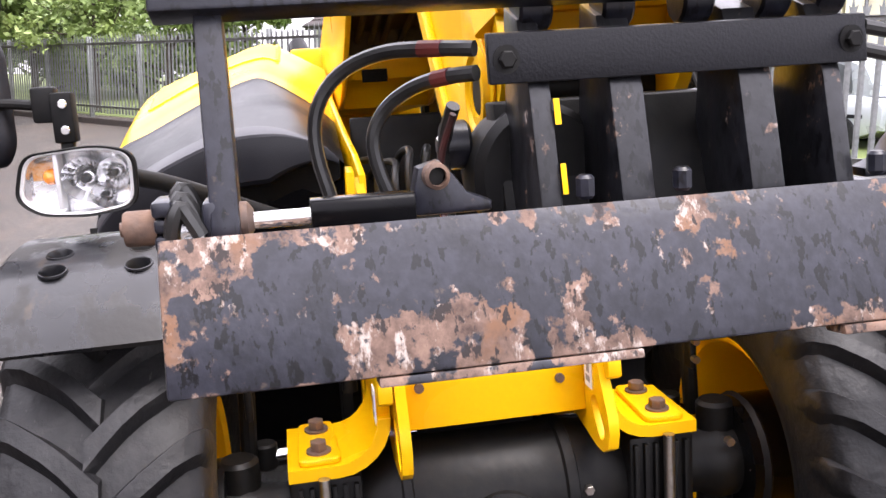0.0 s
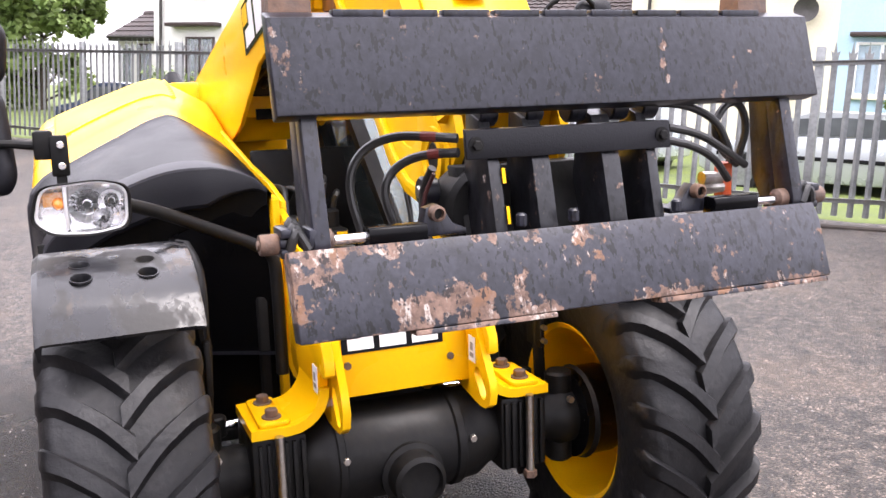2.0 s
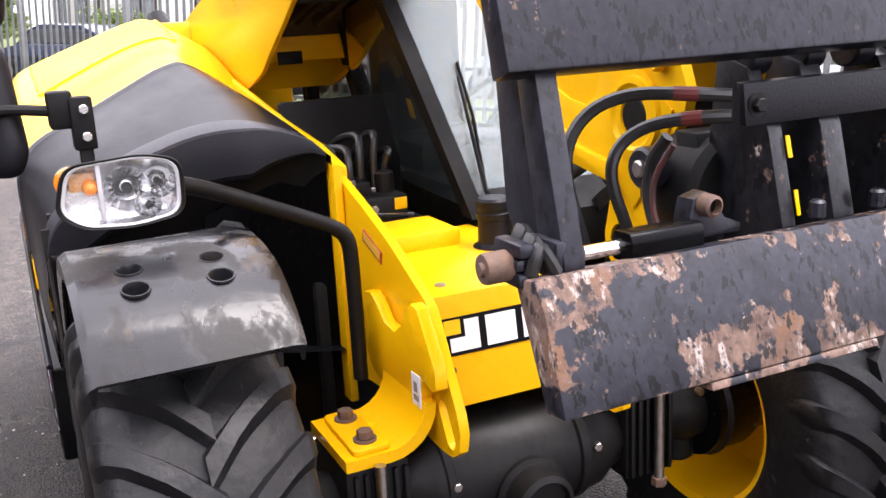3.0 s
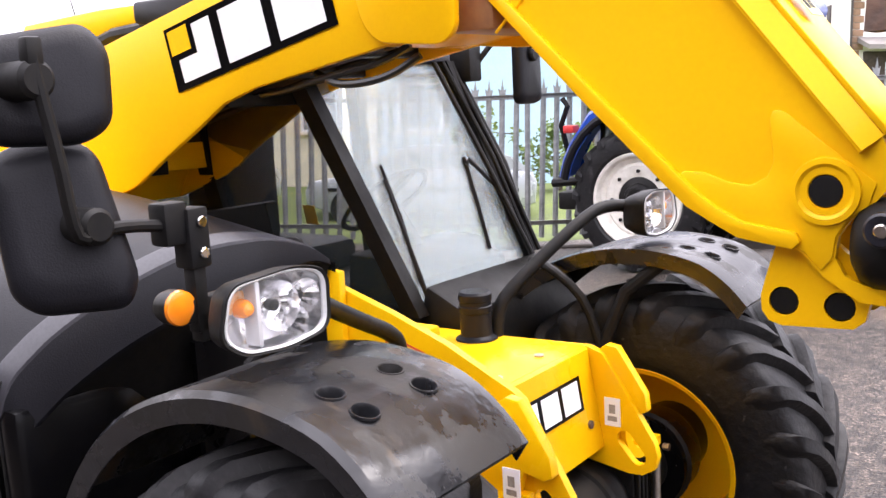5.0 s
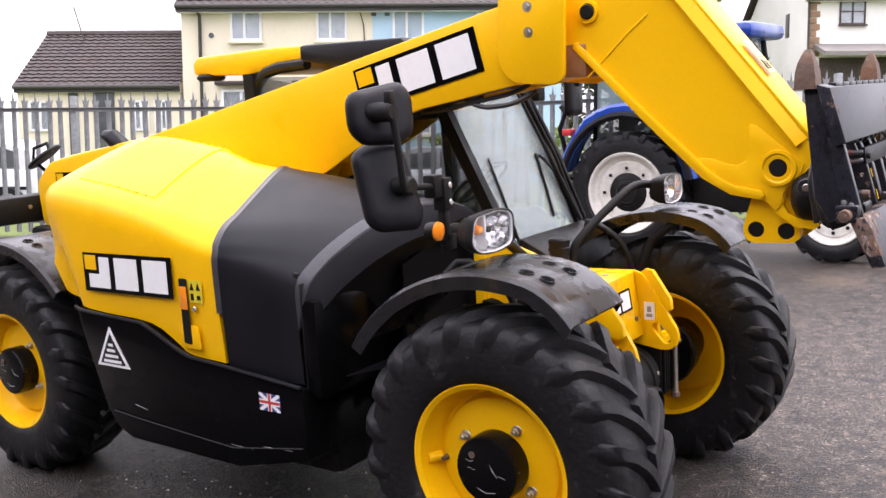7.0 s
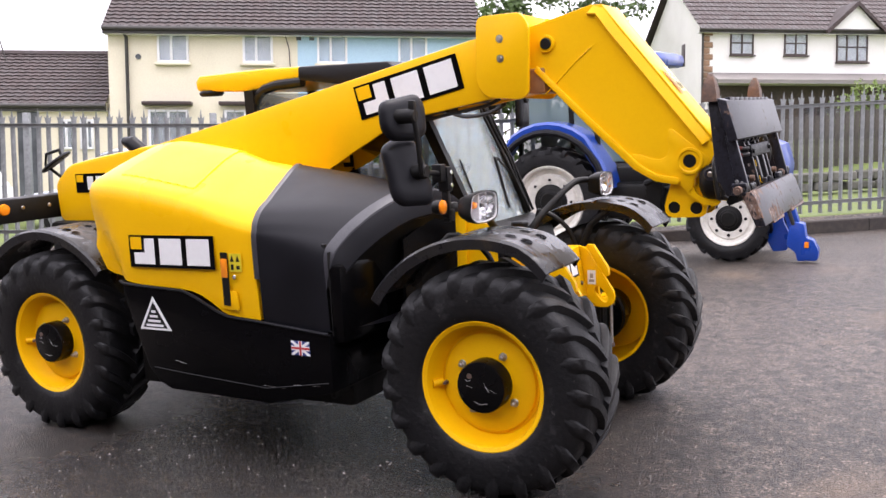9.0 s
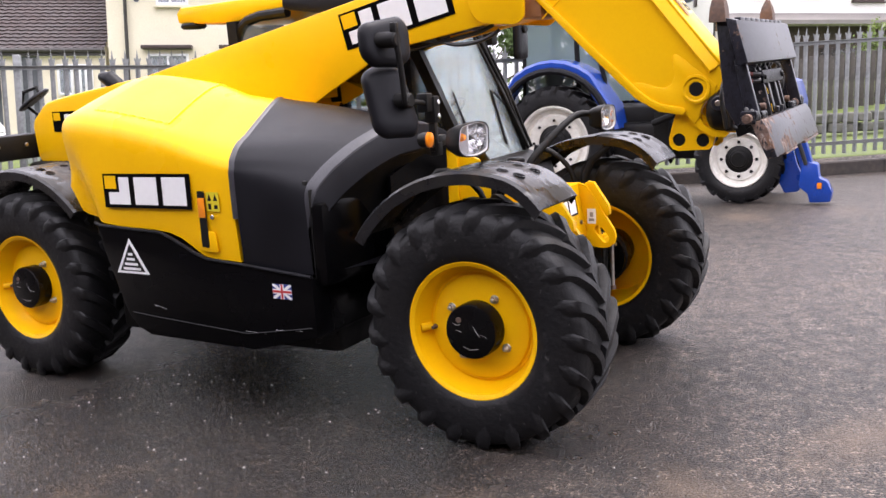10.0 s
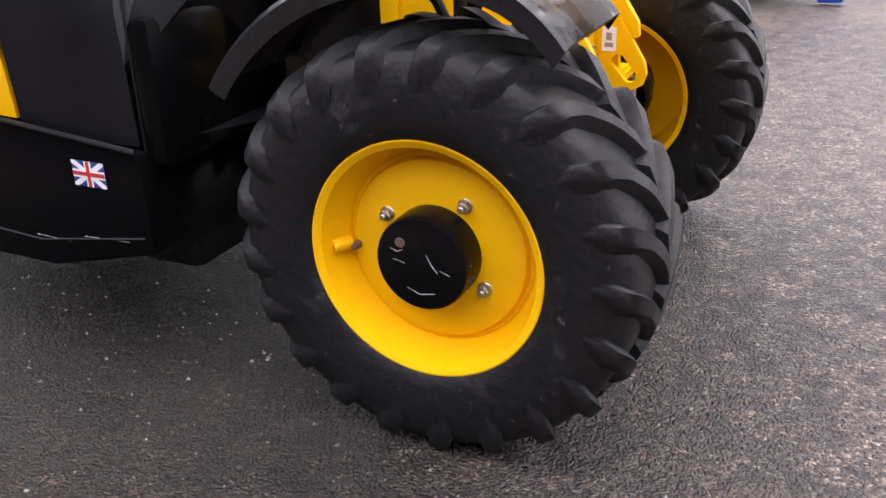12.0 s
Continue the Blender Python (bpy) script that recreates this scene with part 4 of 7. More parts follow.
# -- front axle --
axle = part("axle_housing", Shape().lathe([(0.0001, -0.66), (0.10, -0.66), (0.105, -0.60), (0.085, -0.56), (0.082, -0.44), (0.11, -0.40), (0.125, -0.31), (0.155, -0.27), (0.16, -0.24), (0.165, -0.235), (0.165, -0.215), (0.158, -0.21), (0.158, 0.16), (0.168, 0.165), (0.168, 0.19), (0.158, 0.195),
                                            (0.15, 0.26), (0.12, 0.31), (0.10, 0.40), (0.082, 0.44), (0.082, 0.56), (0.105, 0.60), (0.10, 0.66), (0.0001, 0.66)], (0.0, 0, 0.565), n=40), BLACK, handler, "black cast axle housing")
part("axle_boss", Shape().lathe([(0.105, 0.10), (0.105, 0.165), (0.088, 0.172), (0.085, 0.235), (0.07, 0.245), (0.066, 0.225), (0.0001, 0.222)], (0, 0.0, 0.52), "x", 32), BLACK, axle)
part("drain_plug", Shape().disc((0, 0.0, 0.42), 0.022, 0.10, 0.135, "x", 6, 0.002), STEEL, axle)
for sg in (-1, 1):
    part("axle_bolt", Shape().disc((0, 0.215 * sg, 0.60), 0.013, 0.14, 0.165, "x", 6, 0.002), STEEL, axle)
    part("fin_block", Shape().box((-0.12, sg * 0.33, 0.45), (0.13, sg * 0.50, 0.705), 0.012), BLACK, axle)
    for k in range(6):
        yy = sg * (0.345 + 0.026 * k)
        part("fin", Shape().box((0.128, yy - 0.006, 0.46), (0.145, yy + 0.006, 0.69), 0.003), BLACK, axle)
    part("knuckle", Shape().lathe([(0.0001, 0.66), (0.15, 0.66), (0.17, 0.69), (0.13, 0.73), (0.12, 0.80), (0.0001, 0.8)] if sg > 0 else [(0.0001, -0.66), (0.15, -0.66), (0.17, -0.69), (0.13, -0.73), (0.12, -0.80), (0.0001, -0.8)], (0, 0, 0.565), n=28), BLACK, axle)
    part("king_pin", Shape().disc((0, 0.62 * sg, 0), 0.05, 0.40, 0.73, "z", 18, 0.01), BLACK, axle)
    part("steering_rod", Shape().tube([(-0.16, 0.16 * sg, 0.68), (-0.16, 0.60 * sg, 0.66)], 0.017, 12), CHROME, axle, "bright steering ram rod")
    part("steering_joint", Shape().disc((-0.16, 0.56 * sg, 0), 0.032, 0.63, 0.70, "z", 14, 0.006), BLACK, axle)
    part("knuckle_bolt", Shape().disc((0.11, 0.60 * sg, 0.66), 0.012, 0.0, 0.02, "x", 6), STEEL, axle)
    # vertical post with fittings that carries the mudguard
    part("mudguard_post", Shape().tube([(-0.10, 0.60 * sg, 0.66), (-0.10, 0.585 * sg, 0.95), (-0.02, 0.62 * sg, 1.16), (0.10, 0.68 * sg, 1.265)], 0.022, 10), BLACK, axle)
    part("mudguard_plate", Shape().box((-0.16, 0.575 * sg, 0.80), (-0.05, 0.595 * sg, 0.98), 0.006), BLACK, axle)
    for dz in (0.83, 0.88, 0.95) if sg > 0 else ():
        part("fitting", Shape().disc((-0.05, 0.585 * sg, dz), 0.010, 0.0, 0.022, "x", 8), STEEL, axle)
    part("mudguard_arm", Shape().tube([(-0.10, 0.585 * sg, 0.98), (-0.14, 0.575 * sg, 1.12), (-0.22, 0.575 * sg, 1.20), (-0.36, 0.60 * sg, 1.26), (-0.40, 0.66 * sg, 1.20)], 0.016, 10, 1), BLACK, axle)
part("rear_axle", Shape().lathe([(0.0001, -0.66), (0.1, -0.64), (0.1, -0.3), (0.16, -0.2), (0.16, 0.2), (0.1, 0.3), (0.1, 0.64), (0.0001, 0.66)], (-WB, 0, 0.565), n=28), BLACK, handler)
part("main_frame", Shape().box((-3.5, -0.34, 0.50), (-0.52, 0.34, 1.0), 0.02), BLACK, handler)
part("belly", Shape().box((-2.45, -0.9, 0.33), (-0.85, 0.98, 0.62), 0.03), BLACK, handler)
part("arch_panel", Shape().box((-0.846, -1.062, 0.46), (-0.84, -0.27, 1.21), 0.002), BLACK, handler)
part("arch_panel", Shape().box((-0.90, -1.04, 0.42), (-0.87, -0.30, 1.25), 0.008), BLACK, handler)
rows = [[(x, y, top), (x, y, 0.52), (x - 0.02, y, 0.52), (x - 0.02, y, top)] for x, y, top in ((-0.505, -0.277, 1.335), (-0.555, -0.36, 1.325), (-0.600, -0.46, 1.295), (-0.655, -0.615, 1.22))]
part("arch_panel", Shape().loft(rows, closed=True), GLOSS, handler, "flat black panel inside the wheel arch")
part("wing_plate", Shape().prism([(-0.68, 0.62), (-0.45, 0.62), (-0.445, 1.36), (-0.52, 1.37), (-0.68, 1.2)], "y", -0.275, -0.25, 0.003), YELLOW, chassis)

# filler cap and clutter on the nose
part("filler_neck", Shape().lathe([(0.066, 1.081), (0.064, 1.086), (0.058, 1.088), (0.050, 1.095), (0.048, 1.165), (0.052, 1.168), (0.053, 1.185), (0.049, 1.188), (0.049, 1.20), (0.052, 1.203), (0.052, 1.222), (0.045, 1.23), (0.0001, 1.23)], (-0.306, 0.17, 0), "z", 24), PLASTIC, handler, "black rubber filler neck with ridged cap")
eng = Shape().box((-0.55, -0.15, 0.75), (-0.40, 0.2, 1.05), 0.02)
part("gear_block", eng, BLACK, handler)
part("engine_bulkhead", Shape().box((-1.30, -0.19, 0.9), (-1.26, 0.28, 1.48), 0.01), BLACK, handler)
valve_unit = part("valve_unit", Shape().box((-0.98, -0.16, 1.0), (-0.78, 0.10, 1.18), 0.015).box((-0.95, -0.12, 1.17), (-0.82, -0.02, 1.23), 0.01).disc((-0.88, 0.05, 0), 0.035, 1.17, 1.25, "z", 16, 0.006), BLACK, handler, "black hydraulic valve unit with hoses")
for k, (y, z, bow) in enumerate(((-0.15, 1.20, 0.16), (-0.09, 1.235, 0.11), (-0.04, 1.235, 0.15), (0.02, 1.19, 0.20), (0.07, 1.19, 0.13))):
    part("hose", Shape().tube([(-0.80 - 0.03 * k, y, z - 0.03), (-0.80 - 0.03 * k, y, z + bow * 0.6), (-0.90, y + 0.02, z + bow), (-1.08, y + 0.03 * (k - 2), z + bow * 0.8), (-1.27, y + 0.04 * (k - 2), z + 0.02)], 0.013, 8, 2), HOSE, valve_unit)
    part("fitting", Shape().disc((-0.80 - 0.03 * k, y, 0), 0.018, z - 0.04, z + 0.005, "z", 6, 0.003), STEEL if k % 2 else BLACK, valve_unit)
for x, y, z in ((-0.776, -0.12, 1.12), (-0.776, -0.03, 1.14), (-0.776, 0.05, 1.08), (-0.776, -0.08, 1.05)):
    part("fitting", Shape().disc((0, y, z), 0.014, x - 0.006, x + 0.010, "x", 6, 0.002), STEEL, valve_unit)
part("linkage_rod", Shape().tube([(-0.60, -0.20, 1.18), (-0.72, -0.02, 1.13), (-0.80, 0.12, 1.10)], 0.006, 8), STEEL, valve_unit)
part("yellow_label", Shape().box((-0.779, 0.045, 1.13), (-0.776, 0.09, 1.17), 0.001), YELLOW, valve_unit)

# -- headlamps on arms --
RIMGREY = material("pale_lamp_rim", (0.55, 0.55, 0.56), (0.45, 0.45, 0.46), 0.25)
AMBER = material("amber_screen", (0.75, 0.32, 0.06), (0.8, 0.6, 0.4), 0.3, scale=120)


def build_lamp(sg, y0, y1, x, zc, arm, turn=0.0):
    outline = rounded([(-0.137, -0.035), (-0.112, 0.064), (0.05, 0.078), (0.130, 0.058), (0.126, -0.062), (0.02, -0.080), (-0.088, -0.072)], 0.035, 5)
    c = Vector((0, 0, 0))
    flip = 1 if sg < 0 else -1
    def ringat(d, k):
        return [(c.x + d, c.y + flip * p[0] * k, c.z + p[1] * k) for p in outline]
    lamp = part("headlamp", Shape().loft([ringat(-0.10, 0.45), ringat(-0.085, 0.75), ringat(-0.04, 0.98), ringat(0.002, 1.04), ringat(0.007, 1.02), ringat(0.004, 0.965), ringat(-0.012, 0.96)], "first", True), BLACK, handler, "headlamp with clear lens in a black shell")
    part("reflector", Shape().loft([ringat(0.001, 0.962), ringat(-0.004, 0.90), ringat(-0.050, 0.86), ringat(-0.056, 0.5)], "last", True), REFLECTOR, lamp, "", 30)
    part("lens", Shape().loft([ringat(0.002, 0.965), ringat(0.008, 0.93), ringat(0.013, 0.6)], "last", True), LENS, lamp, "clear glass lens")
    # outer third: indicator behind a divider; inner part: two faceted bowls with bulb caps
    part("lamp_divider", Shape().box((c.x - 0.042, c.y - flip * 0.043 - 0.005, c.z - 0.062), (c.x + 0.001, c.y - flip * 0.043 + 0.005, c.z + 0.064), 0.002), RIMGREY, lamp)
    part("indicator_bulb", Shape().lathe([(0.0001, 0.0), (0.012, -0.004), (0.018, -0.016), (0.019, -0.034)], (c.x, c.y - flip * 0.062, c.z + 0.012), "x", 16), ORANGE, lamp, "orange indicator bulb")
    part("indicator_screen", Shape().box((c.x - 0.036, c.y - flip * 0.078 - 0.027, c.z + 0.004), (c.x - 0.03, c.y - flip * 0.078 + 0.027, c.z + 0.045), 0.002), AMBER, lamp)
    for dy, dz, r, seg in ((0.012, 0.004, 0.050, 9), (0.078, 0.012, 0.036, 7), (0.052, -0.035, 0.030, 6)):
        part("lamp_bowl", Shape().lathe([(r, -0.006), (r * 0.86, -0.022), (r * 0.6, -0.040), (r * 0.28, -0.048), (0.0001, -0.042)], (c.x, c.y + flip * dy, c.z + dz), "x", seg * 2), REFLECTOR, lamp, "", 12)
        part("bulb_cap", Shape().disc((c.x, c.y + flip * dy, c.z + dz), r * 0.24, -0.042, -0.02, "x", 12, 0.002), BLACK, lamp)
    part("lamp_rim", Shape().loft([ringat(0.003, 0.965), ringat(0.006, 0.95), ringat(0.002, 0.90), ringat(-0.004, 0.90)], False, True), RIMGREY, lamp)
    lamp.matrix_basis = pose(x, (y0 + y1) / 2, zc, 0, 0, turn)
    part("lamp_arm", Shape().tube([lamp.matrix_basis.inverted() @ Vector(p) for p in arm], 0.021, 12, 2), BLACK, lamp, "bent black tube arm")
    return lamp


build_lamp(-1, -1.029, -0.779, -0.010, 1.43, [(-0.06, -0.80, 1.43), (-0.11, -0.70, 1.395), (-0.17, -0.50, 1.300), (-0.19, -0.38, 1.245), (-0.195, -0.335, 1.21), (-0.20, -0.325, 1.15), (-0.20, -0.325, 0.80)], -4)
build_lamp(1, 0.66, 0.91, 0.03, 1.405, [(-0.05, 0.72, 1.43), (-0.09, 0.66, 1.44), (-0.13, 0.58, 1.42), (-0.25, 0.28, 1.22), (-0.27, 0.23, 1.15), (-0.27, 0.22, 0.95)])

# -- mirrors, bracket and side indicator on the right --
br = part("mirror_bracket", Shape().box((-0.215, -0.975, 1.51), (-0.16, -0.925, 1.63), 0.006), BLACK, handler, "black steel mirror bracket")
part("bracket_block", Shape().box((-0.225, -1.02, 1.56), (-0.17, -0.965, 1.645), 0.008), BLACK, br)
part("bracket_stem", Shape().box((-0.205, -0.965, 1.38), (-0.17, -0.935, 1.515), 0.004), BLACK, br)
for z in (1.602, 1.54):
    part("bracket_bolt", Shape().disc((0, -0.946, z), 0.011, -0.16, -0.152, "x", 12, 0.002), CHROME, br)
mo = rounded([(-0.135, 0.075), (0.085, 0.105), (0.125, 0.06), (0.115, -0.06), (0.06, -0.09), (-0.09, -0.085), (-0.14, -0.04)], 0.045, 5)
lo_ = rounded([(-0.125, 0.115), (-0.02, 0.155), (0.075, 0.13), (0.125, -0.11), (0.10, -0.16), (-0.055, -0.155), (-0.10, -0.12)], 0.045, 5)


def build_mirror(c, outline, name, turn, lean):
    c = Vector(c)
    m = Matrix.Translation(c) @ Matrix.Rotation(radians(turn), 4, "Z") @ Matrix.Rotation(radians(lean), 4, "Y")
    def ringat(d, k):
        return [tuple(m @ Vector((d, p[0] * k, p[1] * k))) for p in outline]
    mir = part(name, Shape().loft([ringat(0.034, 0.60), ringat(0.030, 0.84), ringat(0.016, 0.97), ringat(0.0, 1.0), ringat(-0.012, 0.99), ringat(-0.014, 0.95)], "fan", True), PLASTIC, handler, "black plastic mirror shell", 55)
    part("mirror_glass", Shape().loft([ringat(-0.0145, 0.945), ringat(-0.016, 0.94)], "fan", True), CHROME, mir)
    return mir


um = build_mirror((-0.262, -1.182, 1.866), [(y * 1.00, z * 1.14) for y, z in mo], "wide_mirror", -20, -8)
lm = build_mirror((-0.27, -1.170, 1.626), [(y * 0.99, z * 1.07) for y, z in lo_], "side_mirror", -28, -12)
part("mirror_arm", Shape().tube([(-0.19, -1.0, 1.60), (-0.19, -1.09, 1.612), (-0.18, -1.16, 1.612), (-0.175, -1.195, 1.60), (-0.17, -1.21, 1.64), (-0.17, -1.22, 1.75), (-0.175, -1.238, 1.87), (-0.178, -1.241, 1.935)], 0.0125, 10, 1), BLACK, lm)
part("mirror_knuckle", Shape().disc((0, -1.16, 1.621), 0.034, -0.245, -0.165, "x", 20, 0.008), BLACK, lm)
part("mirror_knuckle", Shape().disc((0, -1.241, 1.88), 0.034, -0.27, -0.165, "x", 20, 0.008), BLACK, um)
part("mirror_clamp", Shape().box((-0.195, -1.256, 1.90), (-0.165, -1.226, 1.95), 0.006), BLACK, um)
si = part("side_indicator", Shape().lathe([(0.0001, -0.045), (0.030, -0.045), (0.035, -0.03), (0.036, 0.0)], (-0.186, -0.996, 1.437), "x", 24), BLACK, handler, "round orange side indicator")
part("indicator_lens", Shape().lathe([(0.036, 0.0), (0.034, 0.008), (0.024, 0.012), (0.0001, 0.013)], (-0.186, -0.996, 1.437), "x", 24), ORANGE, si)
part("indicator_stalk", Shape().box((-0.21, -0.985, 1.40), (-0.175, -0.85, 1.45), 0.006).box((-0.205, -0.96, 1.36), (-0.17, -0.90, 1.42), 0.004), BLACK, si)

# -- cab on the left of the boom --
cab = part("cab_floor", Shape().prism([(-2.45, 0.62), (-0.72, 0.62), (-0.55, 0.85), (-0.58, 1.12), (-2.45, 1.12)], "y", 0.42, 1.06, 0.02), BLACK, handler, "black cab lower body")
A_top_r, A_bot_r, A_top_l, A_bot_l = (-0.90, 0.06, 1.95), (-0.62, 0.27, 1.10), (-0.84, 0.80, 1.96), (-0.63, 1.0, 1.18)


def post(name, a, b, w, d, parent):
    a, b = Vector(a), Vector(b)
    secs = [[p + Vector(q) for q in ((-d, -w, 0), (d, -w, 0), (d, w, 0), (-d, w, 0))] for p in (a, b)]
    return part(name, Shape().loft(secs, closed=True), BLACK, parent)


post("pillar", A_top_r, A_bot_r, 0.028, 0.035, cab)
post("pillar", A_top_l, A_bot_l, 0.022, 0.03, cab)
post("pillar", (-1.55, 0.12, 2.0), (-1.5, 0.30, 1.12), 0.03, 0.04, cab)
post("pillar", (-2.4, 0.28, 2.14), (-2.4, 0.30, 1.12), 0.03, 0.04, cab)
post("pillar", (-2.4, 1.02, 2.14), (-2.4, 1.05, 1.12), 0.03, 0.04, cab)
post("pillar", (-1.5, 1.0, 2.1), (-1.5, 1.06, 1.12), 0.025, 0.03, cab)
post("pillar", (-0.62, 0.27, 1.10), (-0.63, 1.0, 1.16), 0.02, 0.03, cab)
post("pillar", (-0.90, 0.06, 1.95), (-0.84, 0.80, 1.96), 0.02, 0.03, cab)


def sheet(name, pts, mat, parent, t=0.005):
    pts = [Vector(p) for p in pts]
    nrm = (pts[1] - pts[0]).cross(pts[2] - pts[0]).normalized() * t
    n = len(pts)
    ob = part(name, Shape().add(pts + [p + nrm for p in pts], [tuple(range(n))[::-1], tuple(range(n, 2 * n))] + [(i, (i + 1) % n, n + (i + 1) % n, n + i) for i in range(n)]), mat, parent)
    ob.visible_shadow = False
    return ob


sheet("windscreen", [(-0.89, 0.08, 1.94), (-0.62, 0.28, 1.12), (-0.63, 0.99, 1.19), (-0.84, 0.79, 1.95)], PANE, cab)
sheet("side_window", [(-0.92, 0.07, 1.94), (-0.66, 0.27, 1.12), (-1.5, 0.30, 1.14), (-1.55, 0.12, 1.98)], DIM_GLASS, cab)
sheet("rear_side_window", [(-1.58, 0.13, 1.98), (-1.52, 0.30, 1.14), (-2.38, 0.30, 1.14), (-2.38, 0.28, 2.13)], DIM_GLASS, cab)
sheet("door_window", [(-0.86, 0.82, 1.94), (-0.66, 1.02, 1.2), (-1.5, 1.06, 1.14), (-1.5, 1.0, 2.08)], DIM_GLASS, cab)
sheet("rear_window", [(-2.4, 0.30, 2.12), (-2.4, 0.30, 1.14), (-2.4, 1.04, 1.14), (-2.4, 1.02, 2.12)], DIM_GLASS, cab)
part("scuttle", Shape().prism([(-0.66, 1.0), (-0.40, 0.95), (-0.44, 1.12), (-0.60, 1.20)], "y", 0.30, 1.02, 0.015), BLACK, cab)
roof = part("cab_roof", Shape().prism([(-2.93, 2.165), (-2.94, 2.235), (-2.90, 2.275), (-2.3, 2.285), (-1.92, 2.275), (-1.92, 2.18), (-2.30, 2.15), (-2.44, 2.135)], "y", 0.30, 1.04, 0.02), YELLOW, cab, "yellow rear roof cap")
part("roof_front", Shape().prism([(-1.92, 2.18), (-1.92, 2.27), (-1.2, 2.25), (-0.9, 2.02), (-0.86, 1.95), (-1.0, 1.95), (-1.4, 2.10)], "y", 0.20, 1.02, 0.02), PLASTIC, cab, "dark roof front")
part("roof_lamp", Shape().disc((-2.84, 0.36, 0), 0.09, 2.125, 2.165, "z", 20, 0.015), BLACK, roof)
part("rear_arch_frame", Shape().tube([(-1.95, 0.295, 2.17), (-2.25, 0.295, 2.16), (-2.38, 0.295, 2.08), (-2.42, 0.295, 1.9), (-2.42, 0.295, 1.2)], 0.035, 10, 1), BLACK, cab)
# seat, wheel and console seen through the glass
seat = part("cab_seat", Shape().box((-1.95, 0.45, 1.10), (-1.45, 0.92, 1.25), 0.05).box((-2.05, 0.46, 1.2), (-1.9, 0.90, 1.85), 0.05), PLASTIC, cab, "black cloth driver's seat")
part("steering_column", Shape().tube([(-0.78, 0.66, 1.05), (-1.05, 0.66, 1.42)], 0.045, 12), BLACK, cab)
sw = Shape().lathe([(0.19, -0.012), (0.202, 0.0), (0.19, 0.012), (0.178, 0.0)], (0, 0, 0), "z", 32, True).box((-0.18, -0.02, -0.01), (0.18, 0.02, 0.01))
sw.v = [tuple(pose(-1.06, 0.66, 1.44, 0, -38, 0) @ Vector(p)) for p in sw.v]
part("steering_wheel", sw, BLACK, cab)
def on_screen(u, v, out=0.012):
    """A point on the windscreen: u across it towards the machine's left, v up it."""
    p = Vector((-0.62, 0.28, 1.12)).lerp(Vector((-0.63, 0.99, 1.19)), u).lerp(Vector((-0.89, 0.08, 1.94)).lerp(Vector((-0.84, 0.79, 1.95)), u), v)
    return tuple(p + Vector((0.93, -0.12, 0.34)) * out)


part("wiper_arm", Shape().tube([on_screen(0.05, 0.0, 0.03), on_screen(0.10, 0.25, 0.03), on_screen(0.16, 0.52, 0.02)], [0.009, 0.007, 0.005], 8), BLACK, cab)
part("wiper_blade", Shape().tube([on_screen(0.08, 0.08), on_screen(0.16, 0.36), on_screen(0.19, 0.58)], 0.006, 6), BLACK, cab)
part("wiper_arm", Shape().tube([on_screen(0.97, 0.02, 0.04), on_screen(0.98, 0.30, 0.04), on_screen(0.82, 0.52, 0.03), on_screen(0.80, 0.50, 0.02)], 0.008, 8), BLACK, cab)
part("wiper_blade", Shape().tube([on_screen(0.70, 0.10), on_screen(0.76, 0.30), on_screen(0.82, 0.54)], 0.008, 6), BLACK, cab)
for k, (u0, u1) in enumerate(((1.02, 0.97), (1.05, 1.03), (0.93, 0.90))):
    part("grab_bar", Shape().tube([on_screen(u0, 0.0, 0.03 + 0.02 * k), on_screen((u0 + u1) / 2, 0.5, 0.05), on_screen(u1, 1.0, 0.02)], 0.010, 8), BLACK, cab)
part("dashboard", Shape().prism([(-1.02, 1.10), (-0.70, 1.10), (-0.72, 1.19), (-0.84, 1.27), (-1.0, 1.28)], "y", 0.36, 0.98, 0.02), BLACK, cab)
part("cab_sticker", Shape().quad((-1.10, 0.262, 1.40), (0.07, -0.012, 0.0), (0, -0.015, 0.07), -0.002), YELLOW, cab, "small yellow sticker on the cab side")
part("door_hinge", Shape().tube([(-0.62, 1.03, 1.2), (-0.72, 1.0, 1.55), (-0.85, 0.86, 1.95)], 0.018, 8), BLACK, cab)
# work lamp and mirror on the cab's left front corner
wk = part("work_lamp", Shape().lathe([(0.0001, 0.0), (0.075, -0.005), (0.085, -0.03), (0.06, -0.09), (0.0001, -0.1)], (-0.72, 0.63, 2.08), "x", 24), BLACK, cab, "round work lamp")
part("work_lens", Shape().lathe([(0.078, 0.001), (0.05, 0.012), (0.0001, 0.016)], (-0.72, 0.63, 2.08), "x", 24), LENS, wk)
part("work_reflector", Shape().lathe([(0.076, -0.001), (0.05, -0.02), (0.0001, -0.03)], (-0.72, 0.63, 2.08), "x", 24), CHROME, wk)
part("work_lamp_foot", Shape().tube([(-0.80, 0.63, 2.08), (-0.86, 0.63, 2.0)], 0.02, 8), BLACK, wk)
mo2 = rounded([(-0.09, -0.15), (-0.085, 0.13), (-0.03, 0.16), (0.085, 0.15), (0.09, -0.15)], 0.04, 4)


def ring2(d, k):
    return [(-0.72 + d, 1.20 + p[0] * k, 1.93 + p[1] * k) for p in mo2]


